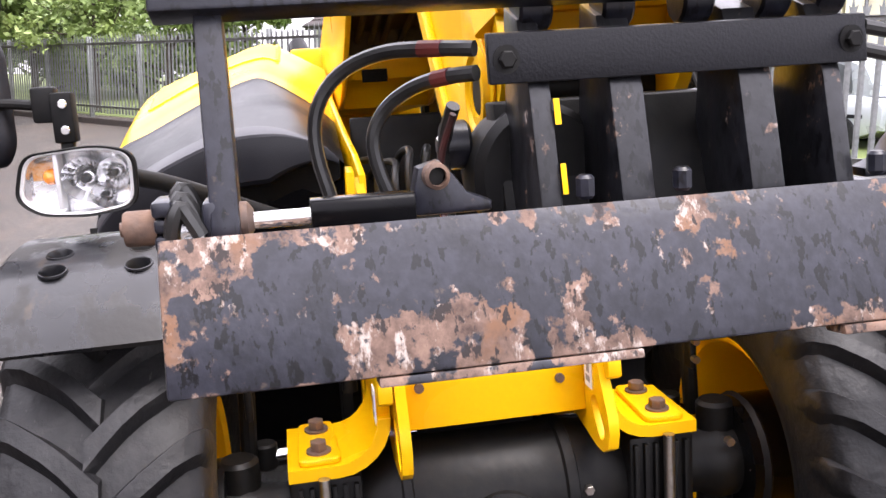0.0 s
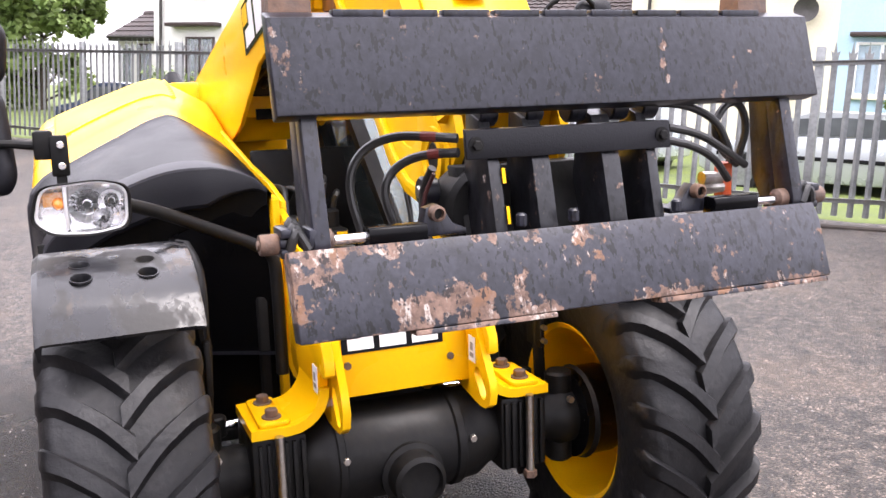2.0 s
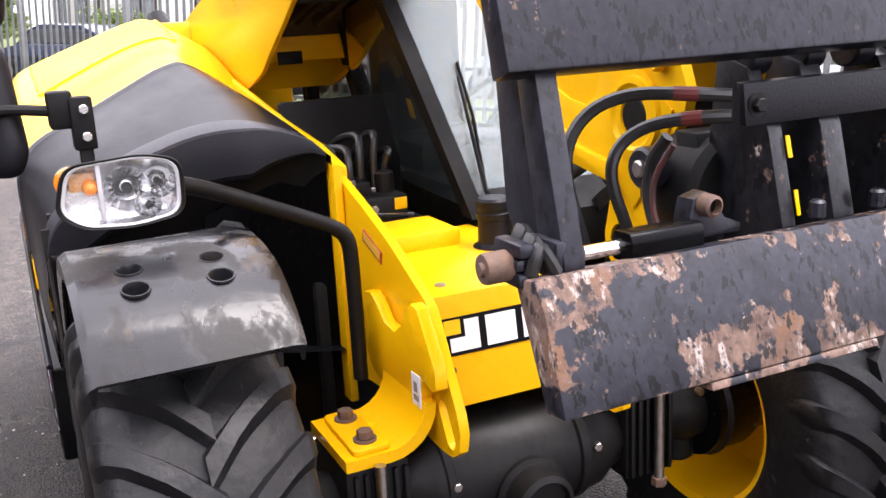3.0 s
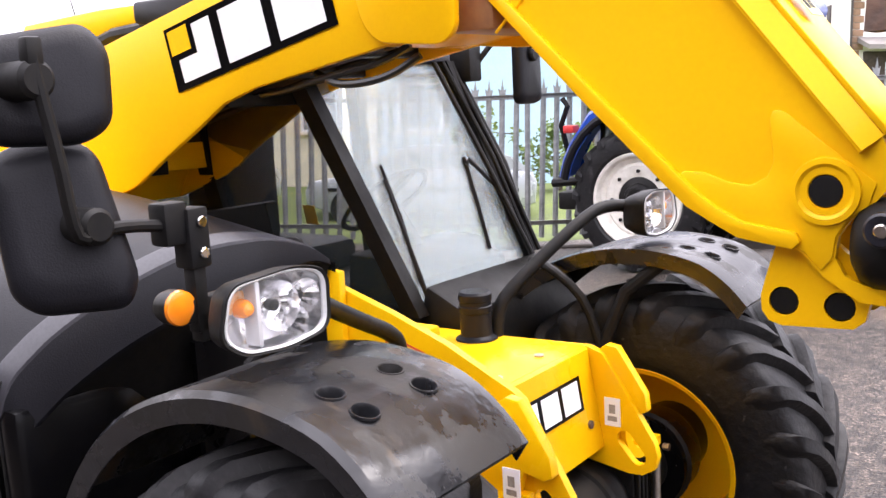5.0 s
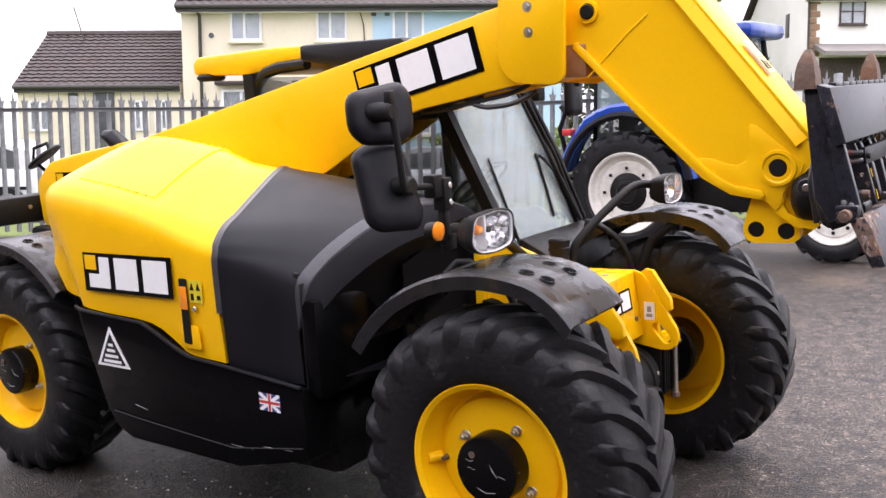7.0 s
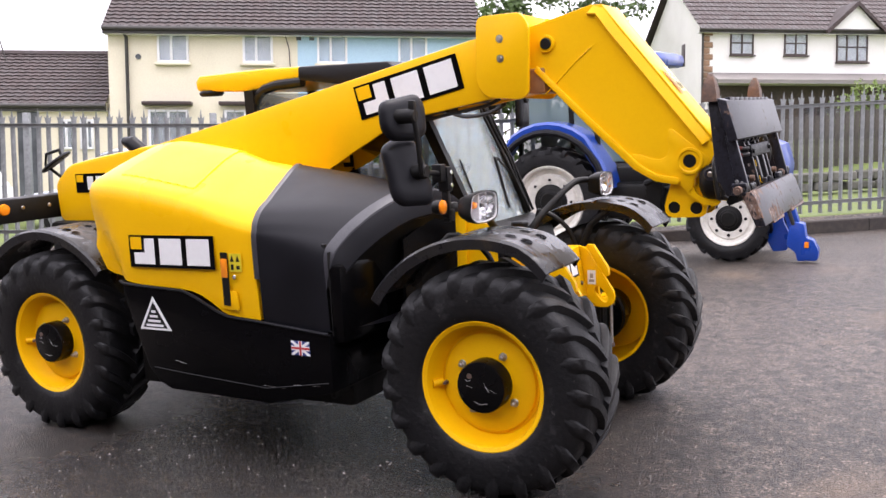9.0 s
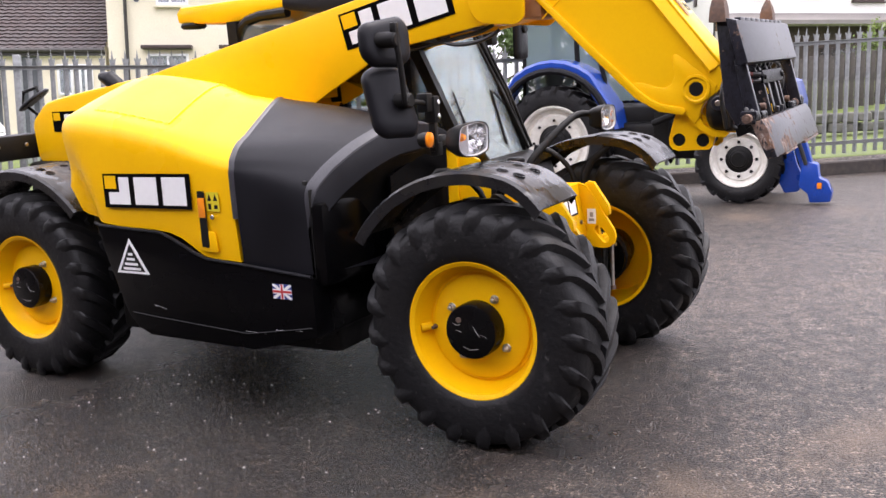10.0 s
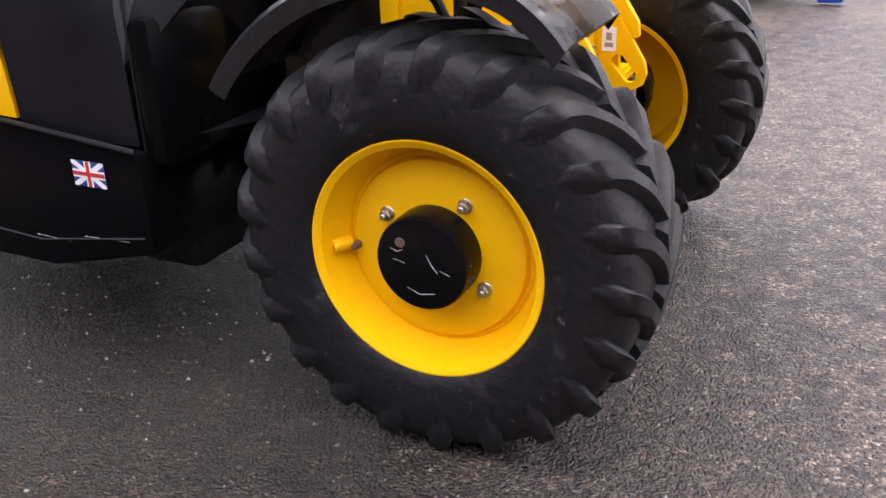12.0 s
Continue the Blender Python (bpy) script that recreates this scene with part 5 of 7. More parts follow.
lm2 = part("side_mirror", Shape().loft([ring2(0.03, 0.7), ring2(0.02, 0.95), ring2(0.0, 1.0), ring2(-0.012, 0.98)], "fan", True), PLASTIC, handler, "black plastic mirror shell", 55)
part("mirror_arm", Shape().tube([(-0.80, 0.92, 1.92), (-0.70, 0.97, 2.05), (-0.68, 1.06, 2.10), (-0.68, 1.17, 2.08), (-0.685, 1.20, 1.98)], 0.011, 8, 1), BLACK, lm2)
part("mirror_knuckle", Shape().disc((0, 1.20, 1.98), 0.03, -0.70, -0.67, "x", 16, 0.006), BLACK, lm2)
part("mirror_clamp", Shape().box((-0.86, 0.86, 1.88), (-0.76, 0.94, 2.02), 0.01), BLACK, lm2)

# -- rear end: yellow tail cover, lamp beam, mirror, breather pipe --
tail = part("tail_cover", Shape().prism(rounded([(-3.74, 1.28), (-3.76, 1.55), (-3.60, 1.68), (-3.36, 1.72), (-2.72, 1.80), (-2.72, 1.25), (-3.60, 1.25)], 0.05), "y", -0.36, 0.30, 0.02), YELLOW, handler, "yellow tail cover")
panel("model_sticker", (-3.53, -0.363, 1.48), (0.5, 0, 0.004), (0.0, 0, 0.135), [(0.24, 0.15, 0.36, 0.85), (0.42, 0.15, 0.54, 0.85), (0.6, 0.15, 0.72, 0.85)], tail)
beam = part("lamp_beam", Shape().box((-4.0, -0.85, 1.30), (-3.80, 0.85, 1.47), 0.015), BLACK, handler, "black rear lamp beam")
part("rear_indicator", Shape().lathe([(0.042, 0), (0.038, 0.014), (0.0001, 0.02)], (-3.80, -0.769, 1.40), "x", 20), ORANGE, beam)
for y in (-0.62, -0.40):
    part("beam_bolt", Shape().disc((0, y, 1.40), 0.014, -3.80, -3.79, "x", 8, 0.002), STEEL, beam)
part("breather_pipe", Shape().tube([(-2.86, -0.30, 1.66), (-2.93, -0.30, 1.76), (-2.99, -0.31, 1.815), (-3.06, -0.31, 1.83)], [0.05, 0.055, 0.052, 0.03], 16, 0), PLASTIC, handler, "dark grey breather pipe")
rm = part("rear_mirror", Shape().disc((0, 0, 0), 0.13, -0.012, 0.012, "z", 24, 0.008), PLASTIC, handler, "round black rear mirror")
rm.matrix_basis = pose(-4.05, -0.1, 1.70, 22, -28, 0)
part("mirror_arm", Shape().tube([(-3.82, -0.1, 1.47), (-4.15, -0.12, 1.68), (-4.13, -0.12, 1.76), (-4.0, -0.1, 1.79), (-3.98, -0.1, 1.72)], 0.012, 8), BLACK, handler)
part("tail_weight", Shape().box((-3.75, -0.45, 0.60), (-3.3, 0.45, 1.28), 0.03), BLACK, handler)

# -- fork carriage on the boom nose: two worn beams, uprights, ribs, rams and hoses --
CM = 0.11
carriage = part("fork_carriage", Shape().prism([(0.985, 1.875), (1.028, 1.862), (1.078, 1.685), (1.035, 1.672)], "y", -0.548, 0.772, 0.004), SCUFFED, handler, "scuffed black steel fork carriage")
carriage.matrix_basis = Matrix.Translation((0.044, -0.0535, 0.013)) @ Matrix.Diagonal((1, 0.948, 1, 1))
# notches along the top edge
for k in range(9):
    y = -0.36 + 0.118 * k
    part("top_bar", Shape().box((0.994, y - 0.053, 1.862), (1.020, y + 0.053, 1.8775), 0.002), SCUFFED, carriage)
low = [(1.09, 1.438), (1.136, 1.447), (1.158, 1.414), (1.20, 1.292), (1.158, 1.285)]
lower = part("lower_beam", Shape().prism(low, "y", -0.558, 0.71, 0.004), WORN, carriage, "lower beam with paint worn to rust")
part("beam_lip", Shape().prism([(1.160, 1.283), (1.20, 1.291), (1.2035, 1.2815), (1.164, 1.276)], "y", -0.33, -0.02, 0.002), WORN, lower)
part("beam_lip", Shape().prism([(1.160, 1.283), (1.20, 1.291), (1.2035, 1.2805), (1.164, 1.275)], "y", 0.235, 0.70, 0.002), WORN, lower)
# end uprights between the beams
for y0, y1 in ((-0.500, -0.467), (0.668, 0.700)):
    part("upright", Shape().prism([(1.01, 1.70), (1.055, 1.70), (1.118, 1.455), (1.118, 1.44), (1.065, 1.43)], "y", y0, y1, 0.003), SCUFFED, carriage)
    part("cheek", Shape().prism([(0.935, 1.872), (0.988, 1.872), (1.02, 1.69), (1.08, 1.46), (1.02, 1.42), (0.972, 1.50), (0.955, 1.66)], "y", y0 + 0.003, y1 - 0.003, 0.004), SCUFFED, carriage)
# hooked fork heads standing above the top beam
for yc in (-0.488, 0.652):
    secs = [[(x0, yc - w, z), (x1, yc - w, z), (x1, yc + w, z), (x0, yc + w, z)] for z, x0, x1, w in ((1.86, 0.912, 0.982, 0.043), (1.915, 0.916, 0.978, 0.042), (1.945, 0.922, 0.972, 0.034), (1.975, 0.934, 0.962, 0.019), (1.988, 0.940, 0.956, 0.009))]
    part("fork_head", Shape().loft(secs, closed=True), RUST, carriage, "rusty pointed fork head", 25)
# ribs and dark back plates between the beams
CHIPPED = worn_paint("chipped_yellow_over_black", 0.60, paint=(0.015, 0.0155, 0.019))
for y, w in ((-0.092, 0.014), (0.021, 0.022), (0.196, 0.023), (0.303, 0.013)):
    part("rib", Shape().prism([(1.02, 1.66), (1.035, 1.625), (1.052, 1.60), (1.066, 1.575), (1.10, 1.44), (0.99, 1.38), (0.94, 1.50), (0.96, 1.68)], "y", y - w, y + w, 0.003), CHIPPED, carriage)
part("paint_chip", Shape().prism([(1.0705, 1.565), (1.0725, 1.565), (1.080, 1.535), (1.078, 1.535)], "y", -0.0775, -0.070), YELLOW, carriage, "patch of yellow paint")
part("paint_chip", Shape().prism([(1.0905, 1.49), (1.0925, 1.49), (1.1005, 1.455), (1.0985, 1.455)], "y", -0.0775, -0.071), YELLOW, carriage, "patch of yellow paint")
part("pivot_body", Shape().lathe([(0.0001, 0.80), (0.05, 0.803), (0.078, 0.818), (0.092, 0.845), (0.096, 0.89), (0.096, 0.95), (0.085, 0.965), (0.0001, 0.965)], (0, -0.06, 1.462), "x", 36), BLACK, carriage)
part("pivot_lug", Shape().disc((0.875, 0, 1.505), 0.034, -0.185, -0.145, "y", 24, 0.005), SCUFFED, carriage)
part("lug_pin", Shape().disc((0.875, 0, 1.505), 0.014, -0.192, -0.18, "y", 16, 0.003), STEEL, carriage)
part("pivot_hose", Shape().tube([(0.93, -0.175, 1.56), (0.90, -0.185, 1.52), (0.90, -0.19, 1.46), (0.925, -0.19, 1.41), (0.96, -0.185, 1.385)], 0.010, 10, 2), HOSE, carriage, "looped black hose")
part("pivot_hose", Shape().tube([(0.95, -0.18, 1.55), (0.922, -0.195, 1.50), (0.925, -0.20, 1.45), (0.95, -0.20, 1.41)], 0.005, 8, 2), material("faded_red_hose", (0.10, 0.025, 0.022), (0.04, 0.015, 0.014), 0.45), carriage, "faded red hose")
part("back_plate", Shape().prism([(0.88, 1.56), (0.93, 1.56), (1.0, 1.36), (0.95, 1.34)], "y", -0.12, 0.30, 0.004), BLACK, carriage)
# lumps along the underside of the top beam
for y in (-0.08, 0.03, 0.14, 0.25, 0.33):
    part("hinge_lug", Shape().disc((1.0, 0, 1.675), 0.03, y - 0.022, y + 0.022, "y", 16, 0.004), SCUFFED, carriage)
# cross bar with two bolts
xb = part("hose_bar", Shape().prism([(1.052, 1.645), (1.066, 1.643), (1.073, 1.585), (1.059, 1.586)], "y", -0.156, 0.350, 0.002), PLASTIC, carriage, "flat grey bar over the hoses")
for y in (-0.134, 0.327):
    part("bar_bolt", Shape().disc((0, y, 1.613), 0.017, 1.066, 1.072, "x", 18).disc((0, y, 1.613), 0.011, 1.072, 1.082, "x", 6, 0.002), BLACK, xb)
# side-shift ram on the lower beam, both ends
for sg in (-1, 1):
    f = lambda d: 0.093 + sg * d
    ram = part("side_ram", Shape().prism(rounded([(1.062, 1.433), (1.108, 1.433), (1.110, 1.462), (1.104, 1.473), (1.066, 1.473)], 0.012), "y", f(0.355), f(0.479), 0.002), GLOSS, carriage, "black side-shift ram")
    part("ram_rod", Shape().tube([(1.085, f(0.479), 1.453), (1.085, f(0.55), 1.453)], 0.010, 14), CHROME, ram, "bright ram rod")
    part("ram_eye", Shape().lathe([(0.0001, f(0.545)), (0.012, f(0.545)), (0.021, f(0.552)), (0.022, f(0.58)), (0.0001, f(0.582))], (1.085, 0, 1.455), n=18), RUST, ram)
    for z0, z1, d in ((1.430, 1.448, 0.0), (1.450, 1.466, -0.005), (1.468, 1.486, 0.003)):
        part("ram_clevis", Shape().box((1.05, min(f(0.634), f(0.657)), z0), (1.113 + d, max(f(0.634), f(0.657)), z1), 0.005), SCUFFED, ram)
    for x, lift in ((1.068, 0.004), (1.090, -0.004), (1.110, -0.012)):
        part("pinched_hose", Shape().tube([(x, f(0.638), 1.458 + lift), (x + 0.004, f(0.632), 1.482 + lift), (x, f(0.624), 1.492 + lift), (x + 0.004, f(0.614), 1.476 + lift), (x + 0.006, f(0.604), 1.445)], 0.0095, 8, 1), HOSE, ram)
    part("clevis_foot", Shape().box((1.05, min(f(0.582), f(0.602)), 1.430), (1.114, max(f(0.582), f(0.602)), 1.482), 0.007), SCUFFED, ram)
    part("ram_pin", Shape().lathe([(0.0001, f(0.697)), (0.008, f(0.697)), (0.009, f(0.692)), (0.0185, f(0.692)), (0.020, f(0.688)), (0.020, f(0.655))], (1.082, 0, 1.455), n=20), RUST, ram, "rusty pin end")
    lug = part("ram_lug", Shape().prism([(f(0.255), 1.440), (f(0.352), 1.440), (f(0.352), 1.470), (f(0.345), 1.496), (f(0.318), 1.503), (f(0.30), 1.485), (f(0.285), 1.464), (f(0.255), 1.452)], "x", 1.04, 1.075, 0.004), SCUFFED, ram)
    part("lug_bush", Shape().lathe([(0.011, 1.066), (0.011, 1.098), (0.0155, 1.095), (0.0165, 1.075)], (0, f(0.325), 1.487), "x", 18, True), RUST, lug)
    part("lug_hole", Shape().disc((0, f(0.325), 1.487), 0.0115, 1.07, 1.085, "x", 16), BLACK, lug)
# welds and knobs along the lower beam's top
for y in (-0.055, 0.07, 0.335):
    part("stud", Shape().disc((1.115, y, 0), 0.012, 1.45, 1.478, "z", 8, 0.004), SCUFFED, lower)
# hoses from the bar to the nose
for pts in ([(1.058, -0.17, 1.628), (1.02, -0.215, 1.632), (0.96, -0.27, 1.634), (0.935, -0.325, 1.615), (0.93, -0.362, 1.575), (0.932, -0.37, 1.52), (0.94, -0.352, 1.45), (0.945, -0.34, 1.40)],
            [(1.060, -0.17, 1.600), (1.02, -0.205, 1.598), (0.965, -0.235, 1.588), (0.94, -0.27, 1.565), (0.938, -0.292, 1.53), (0.942, -0.288, 1.49), (0.95, -0.27, 1.44), (0.95, -0.26, 1.40)]):
    h = part("hose", Shape().tube(pts, 0.0098, 10, 2), HOSE, carriage, "black hydraulic hose")
    part("hose_band", Shape().tube([Vector(pts[0]).lerp(Vector(pts[1]), 0.75), Vector(pts[1]).lerp(Vector(pts[2]), 0.25)], 0.0106, 10), material("red_hose_print", (0.14, 0.02, 0.015), None, 0.5), h)
for pts in ([(1.06, 0.35, 1.628), (1.06, 0.44, 1.61), (1.05, 0.52, 1.57), (1.03, 0.60, 1.53)], [(1.06, 0.35, 1.60), (1.06, 0.42, 1.585), (1.05, 0.49, 1.555), (1.03, 0.55, 1.50)],
            [(1.02, 0.32, 1.68), (1.03, 0.42, 1.675), (1.04, 0.50, 1.64), (1.04, 0.535, 1.585), (1.03, 0.56, 1.54)], [(1.0, 0.60, 1.53), (1.02, 0.53, 1.57), (1.02, 0.51, 1.63), (1.02, 0.55, 1.675), (1.01, 0.60, 1.67), (1.0, 0.63, 1.61), (0.98, 0.62, 1.54)]):
    part("hose", Shape().tube(pts, 0.0092, 10, 2), HOSE, carriage, "black hydraulic hose")
va = part("valve_block", Shape().box((0.965, 0.560, 1.452), (1.0, 0.590, 1.535), 0.006), material("red_valve", (0.55, 0.10, 0.03), (0.45, 0.07, 0.02), 0.35), carriage, "orange red hydraulic valve block")
for z in (1.478, 1.502):
    part("coupling", Shape().tube([(0.995, 0.50, z), (0.995, 0.562, z)], [0.016, 0.012], 10), STEEL, va)
# label on the nose's front face
face = lambda y, t, d: (0.628 + 0.103 * t + 0.018 * d, y, 2.061 - 0.131 * t + 0.014 * d)
o, u_, v_ = Vector(face(-0.055, 1, 0.75)), Vector((0, 0.085, 0)), Vector((-0.103, 0, 0.131))
fl = part("warning_label", Shape().quad(o, u_, v_, 0.002), material("pale_label", (0.75, 0.62, 0.25), None, 0.4), nose, "pale yellow warning label")
n_ = u_.cross(v_).normalized() * 0.002
tri_ = Shape()
c0 = o + u_ * 0.15 + v_ * 0.58 + n_
tri_.add([c0, c0 + u_ * 0.7, c0 + u_ * 0.35 + v_ * 0.34, c0 + n_ * 0.4, c0 + u_ * 0.7 + n_ * 0.4, c0 + u_ * 0.35 + v_ * 0.34 + n_ * 0.4], [(0, 1, 2), (3, 4, 5), (0, 1, 4, 3), (1, 2, 5, 4), (2, 0, 3, 5)])
part("warning_triangle", tri_, ORANGE, fl)
part("print_block", Shape().quad(o + u_ * 0.12 + v_ * 0.1 + n_, u_ * 0.28, v_ * 0.3, 0.001).quad(o + u_ * 0.55 + v_ * 0.12 + n_, u_ * 0.3, v_ * 0.24, 0.001).quad(o + u_ * 0.1 + v_ * 0.47 + n_, u_ * 0.8, v_ * 0.02, 0.001), BLACK, fl)


# ---- the yard, the fence line and what lies beyond it ----
# s runs along the fence, u away from the yard through it
P0 = SLOPE @ Vector((-5.0, 7.2, 0.0))
ES = Vector((0.8211, 0.5708, 0.0))
EU = Vector((-0.5708, 0.8211, 0.0))
ANGLE = math.degrees(math.atan2(ES.y, ES.x))


def smooth(a, b, x):
    t = min(1, max(0, (x - a) / (b - a)))
    return t * t * (3 - 2 * t)


def fence_z(s):
    return 0.51 + 0.0525 * min(max(s, 0.0), 14.0)


def ground_z(s, u):
    p = P0 + ES * min(max(s, -30), 16) + EU * min(max(u, -30), 0)
    plane = 0.0098 * p.x + 0.0781 * p.y
    back = smooth(-7, 0, u) * smooth(-1, -9, s)
    z = plane * (1 - back) + (fence_z(s) - 0.15) * back
    z -= 0.20 * smooth(-4, -0.3, u) * smooth(0, 5, s)
    if u > 0.1:
        z = fence_z(s) + 0.05 + 0.35 * smooth(1, 12, u) + 1.2 * smooth(3, 16, u) * smooth(2, 14, s)
    return z


def at(s, u, z=None, turn=0.0):
    """A level frame at (s, u): its x along the fence, its y away from the yard."""
    p = P0 + ES * s + EU * u
    return Matrix.Translation((p.x, p.y, ground_z(s, u) if z is None else z)) @ Matrix.Rotation(radians(ANGLE + turn), 4, "Z")


def yard_material():
    """Damp, worn tarmac: chips of stone, shaded pits, a smoother dark patch with the machine's shade painted in, paler
    outside it.
    """
    m = material("wet_tarmac", (0.052, 0.0428, 0.0352), (0.0090, 0.0072, 0.0056), 0.16, 0.46, scale=11, big=0.45, mottle=0.68)
    n, l = m.node_tree.nodes, m.node_tree.links
    b = n["Principled BSDF"]
    base = b.inputs["Base Color"].links[0].from_socket
    co = n.new("ShaderNodeTexCoord")
    chips = n.new("ShaderNodeTexVoronoi")
    chips.inputs["Scale"].default_value = 105
    l.new(co.outputs["Object"], chips.inputs["Vector"])
    cr = n.new("ShaderNodeValToRGB")
    e = cr.color_ramp.elements
    e[0].position, e[0].color = 0.0, (0.20, 0.18, 0.17, 1)
    e[1].position, e[1].color = 1.0, (4.2, 4.1, 4.0, 1)
    for at_, c in ((0.55, (0.75, 0.71, 0.68, 1)), (0.86, (1.7, 1.62, 1.55, 1))):
        cr.color_ramp.elements.new(at_).color = c
    tone = n.new("ShaderNodeSeparateColor")
    l.new(chips.outputs["Color"], tone.inputs["Color"])
    l.new(tone.outputs["Red"], cr.inputs["Fac"])
    mul = n.new("ShaderNodeMix")
    mul.data_type, mul.blend_type = "RGBA", "MULTIPLY"
    mul.inputs[0].default_value = 0.85
    l.new(base, mul.inputs[6])
    l.new(cr.outputs["Color"], mul.inputs[7])
    # pits between the stones, their shadow put into the colour
    pit = n.new("ShaderNodeTexNoise")
    pit.inputs["Scale"].default_value, pit.inputs["Detail"].default_value = 55, 6
    l.new(co.outputs["Object"], pit.inputs["Vector"])
    pc = n.new("ShaderNodeValToRGB")
    pc.color_ramp.elements[0].position, pc.color_ramp.elements[0].color = 0.40, (0.22, 0.21, 0.20, 1)
    pc.color_ramp.elements[1].position, pc.color_ramp.elements[1].color = 0.52, (1.25, 1.22, 1.18, 1)
    l.new(pit.outputs["Fac"], pc.inputs["Fac"])
    dark = n.new("ShaderNodeMix")
    dark.data_type, dark.blend_type = "RGBA", "MULTIPLY"
    dark.inputs[0].default_value = 1.0
    l.new(mul.outputs[2], dark.inputs[6])
    l.new(pc.outputs["Color"], dark.inputs[7])
    # ragged patch round the machine: its shade painted darker over damp, smoother ground
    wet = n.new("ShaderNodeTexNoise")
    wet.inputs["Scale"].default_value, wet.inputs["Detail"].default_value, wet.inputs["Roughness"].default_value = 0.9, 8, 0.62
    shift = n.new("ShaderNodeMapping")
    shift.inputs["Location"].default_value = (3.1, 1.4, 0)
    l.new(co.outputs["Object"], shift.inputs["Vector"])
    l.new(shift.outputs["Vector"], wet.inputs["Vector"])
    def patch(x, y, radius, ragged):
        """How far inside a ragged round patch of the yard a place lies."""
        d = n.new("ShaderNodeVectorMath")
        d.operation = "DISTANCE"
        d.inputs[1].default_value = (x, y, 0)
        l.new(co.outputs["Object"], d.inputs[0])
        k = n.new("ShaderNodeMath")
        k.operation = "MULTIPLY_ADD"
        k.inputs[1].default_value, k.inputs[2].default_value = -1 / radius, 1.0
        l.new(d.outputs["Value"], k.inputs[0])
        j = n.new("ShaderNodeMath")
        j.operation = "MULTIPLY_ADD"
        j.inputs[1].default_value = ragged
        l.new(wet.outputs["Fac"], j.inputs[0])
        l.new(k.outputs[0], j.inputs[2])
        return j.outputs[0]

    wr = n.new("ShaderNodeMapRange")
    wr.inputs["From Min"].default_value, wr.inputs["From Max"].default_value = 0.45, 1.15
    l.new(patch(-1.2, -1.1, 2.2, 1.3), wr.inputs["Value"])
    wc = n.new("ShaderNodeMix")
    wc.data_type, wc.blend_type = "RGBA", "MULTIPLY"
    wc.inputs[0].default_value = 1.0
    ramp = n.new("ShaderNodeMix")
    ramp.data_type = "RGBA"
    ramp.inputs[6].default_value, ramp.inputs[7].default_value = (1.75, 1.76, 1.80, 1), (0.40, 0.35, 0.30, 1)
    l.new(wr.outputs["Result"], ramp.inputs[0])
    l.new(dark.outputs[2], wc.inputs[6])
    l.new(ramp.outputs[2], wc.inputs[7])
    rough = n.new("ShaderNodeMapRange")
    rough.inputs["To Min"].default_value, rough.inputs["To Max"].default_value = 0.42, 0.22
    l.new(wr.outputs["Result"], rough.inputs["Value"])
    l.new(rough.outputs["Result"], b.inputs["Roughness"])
    # brown silt in patches
    silt = n.new("ShaderNodeTexNoise")
    silt.inputs["Scale"].default_value, silt.inputs["Detail"].default_value = 0.9, 8
    l.new(co.outputs["Object"], silt.inputs["Vector"])
    sc = n.new("ShaderNodeValToRGB")
    sc.color_ramp.elements[0].position, sc.color_ramp.elements[1].position = 0.58, 0.76
    sc.color_ramp.elements[1].color = (0.6, 0.6, 0.6, 1)
    l.new(silt.outputs["Fac"], sc.inputs["Fac"])
    spill = n.new("ShaderNodeMath")
    spill.operation = "MAXIMUM"
    for k, (x, y, radius) in enumerate(((1.1, -1.1, 0.42), (0.3, -1.6, 0.36))):
        edge = n.new("ShaderNodeMapRange")
        edge.inputs["From Min"].default_value, edge.inputs["From Max"].default_value = 1.6, 2.2
        edge.inputs["To Max"].default_value = 0.6
        l.new(patch(x, y, radius, 2.6), edge.inputs["Value"])
        l.new(edge.outputs["Result"], spill.inputs[k])
    both = n.new("ShaderNodeMath")
    both.operation = "MAXIMUM"
    l.new(sc.outputs["Color"], both.inputs[0])
    l.new(spill.outputs[0], both.inputs[1])
    mx = n.new("ShaderNodeMix")
    mx.data_type = "RGBA"
    mx.inputs[7].default_value = (0.13, 0.088, 0.055, 1)
    l.new(both.outputs[0], mx.inputs[0])
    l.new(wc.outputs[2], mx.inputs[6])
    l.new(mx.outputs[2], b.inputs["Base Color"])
    lump = n.new("ShaderNodeTexNoise")
    lump.inputs["Scale"].default_value, lump.inputs["Detail"].default_value = 7, 6
    l.new(co.outputs["Object"], lump.inputs["Vector"])
    small = n.new("ShaderNodeTexVoronoi")
    small.inputs["Scale"].default_value = 230
    l.new(co.outputs["Object"], small.inputs["Vector"])
    pits = n.new("ShaderNodeTexVoronoi")
    pits.inputs["Scale"].default_value, pits.inputs["Randomness"].default_value = 80, 1.0
    l.new(co.outputs["Object"], pits.inputs["Vector"])
    height = lump.outputs["Fac"]
    for tex, k in ((chips, -0.45), (small, -0.22), (pits, -0.35)):
        add = n.new("ShaderNodeMath")
        add.operation = "MULTIPLY_ADD"
        add.inputs[1].default_value = k
        l.new(tex.outputs["Distance"], add.inputs[0])
        l.new(height, add.inputs[2])
        height = add.outputs[0]
    bp = n.new("ShaderNodeBump")
    bp.inputs["Strength"].default_value, bp.inputs["Distance"].default_value = 0.9, 0.020
    l.new(height, bp.inputs["Height"])
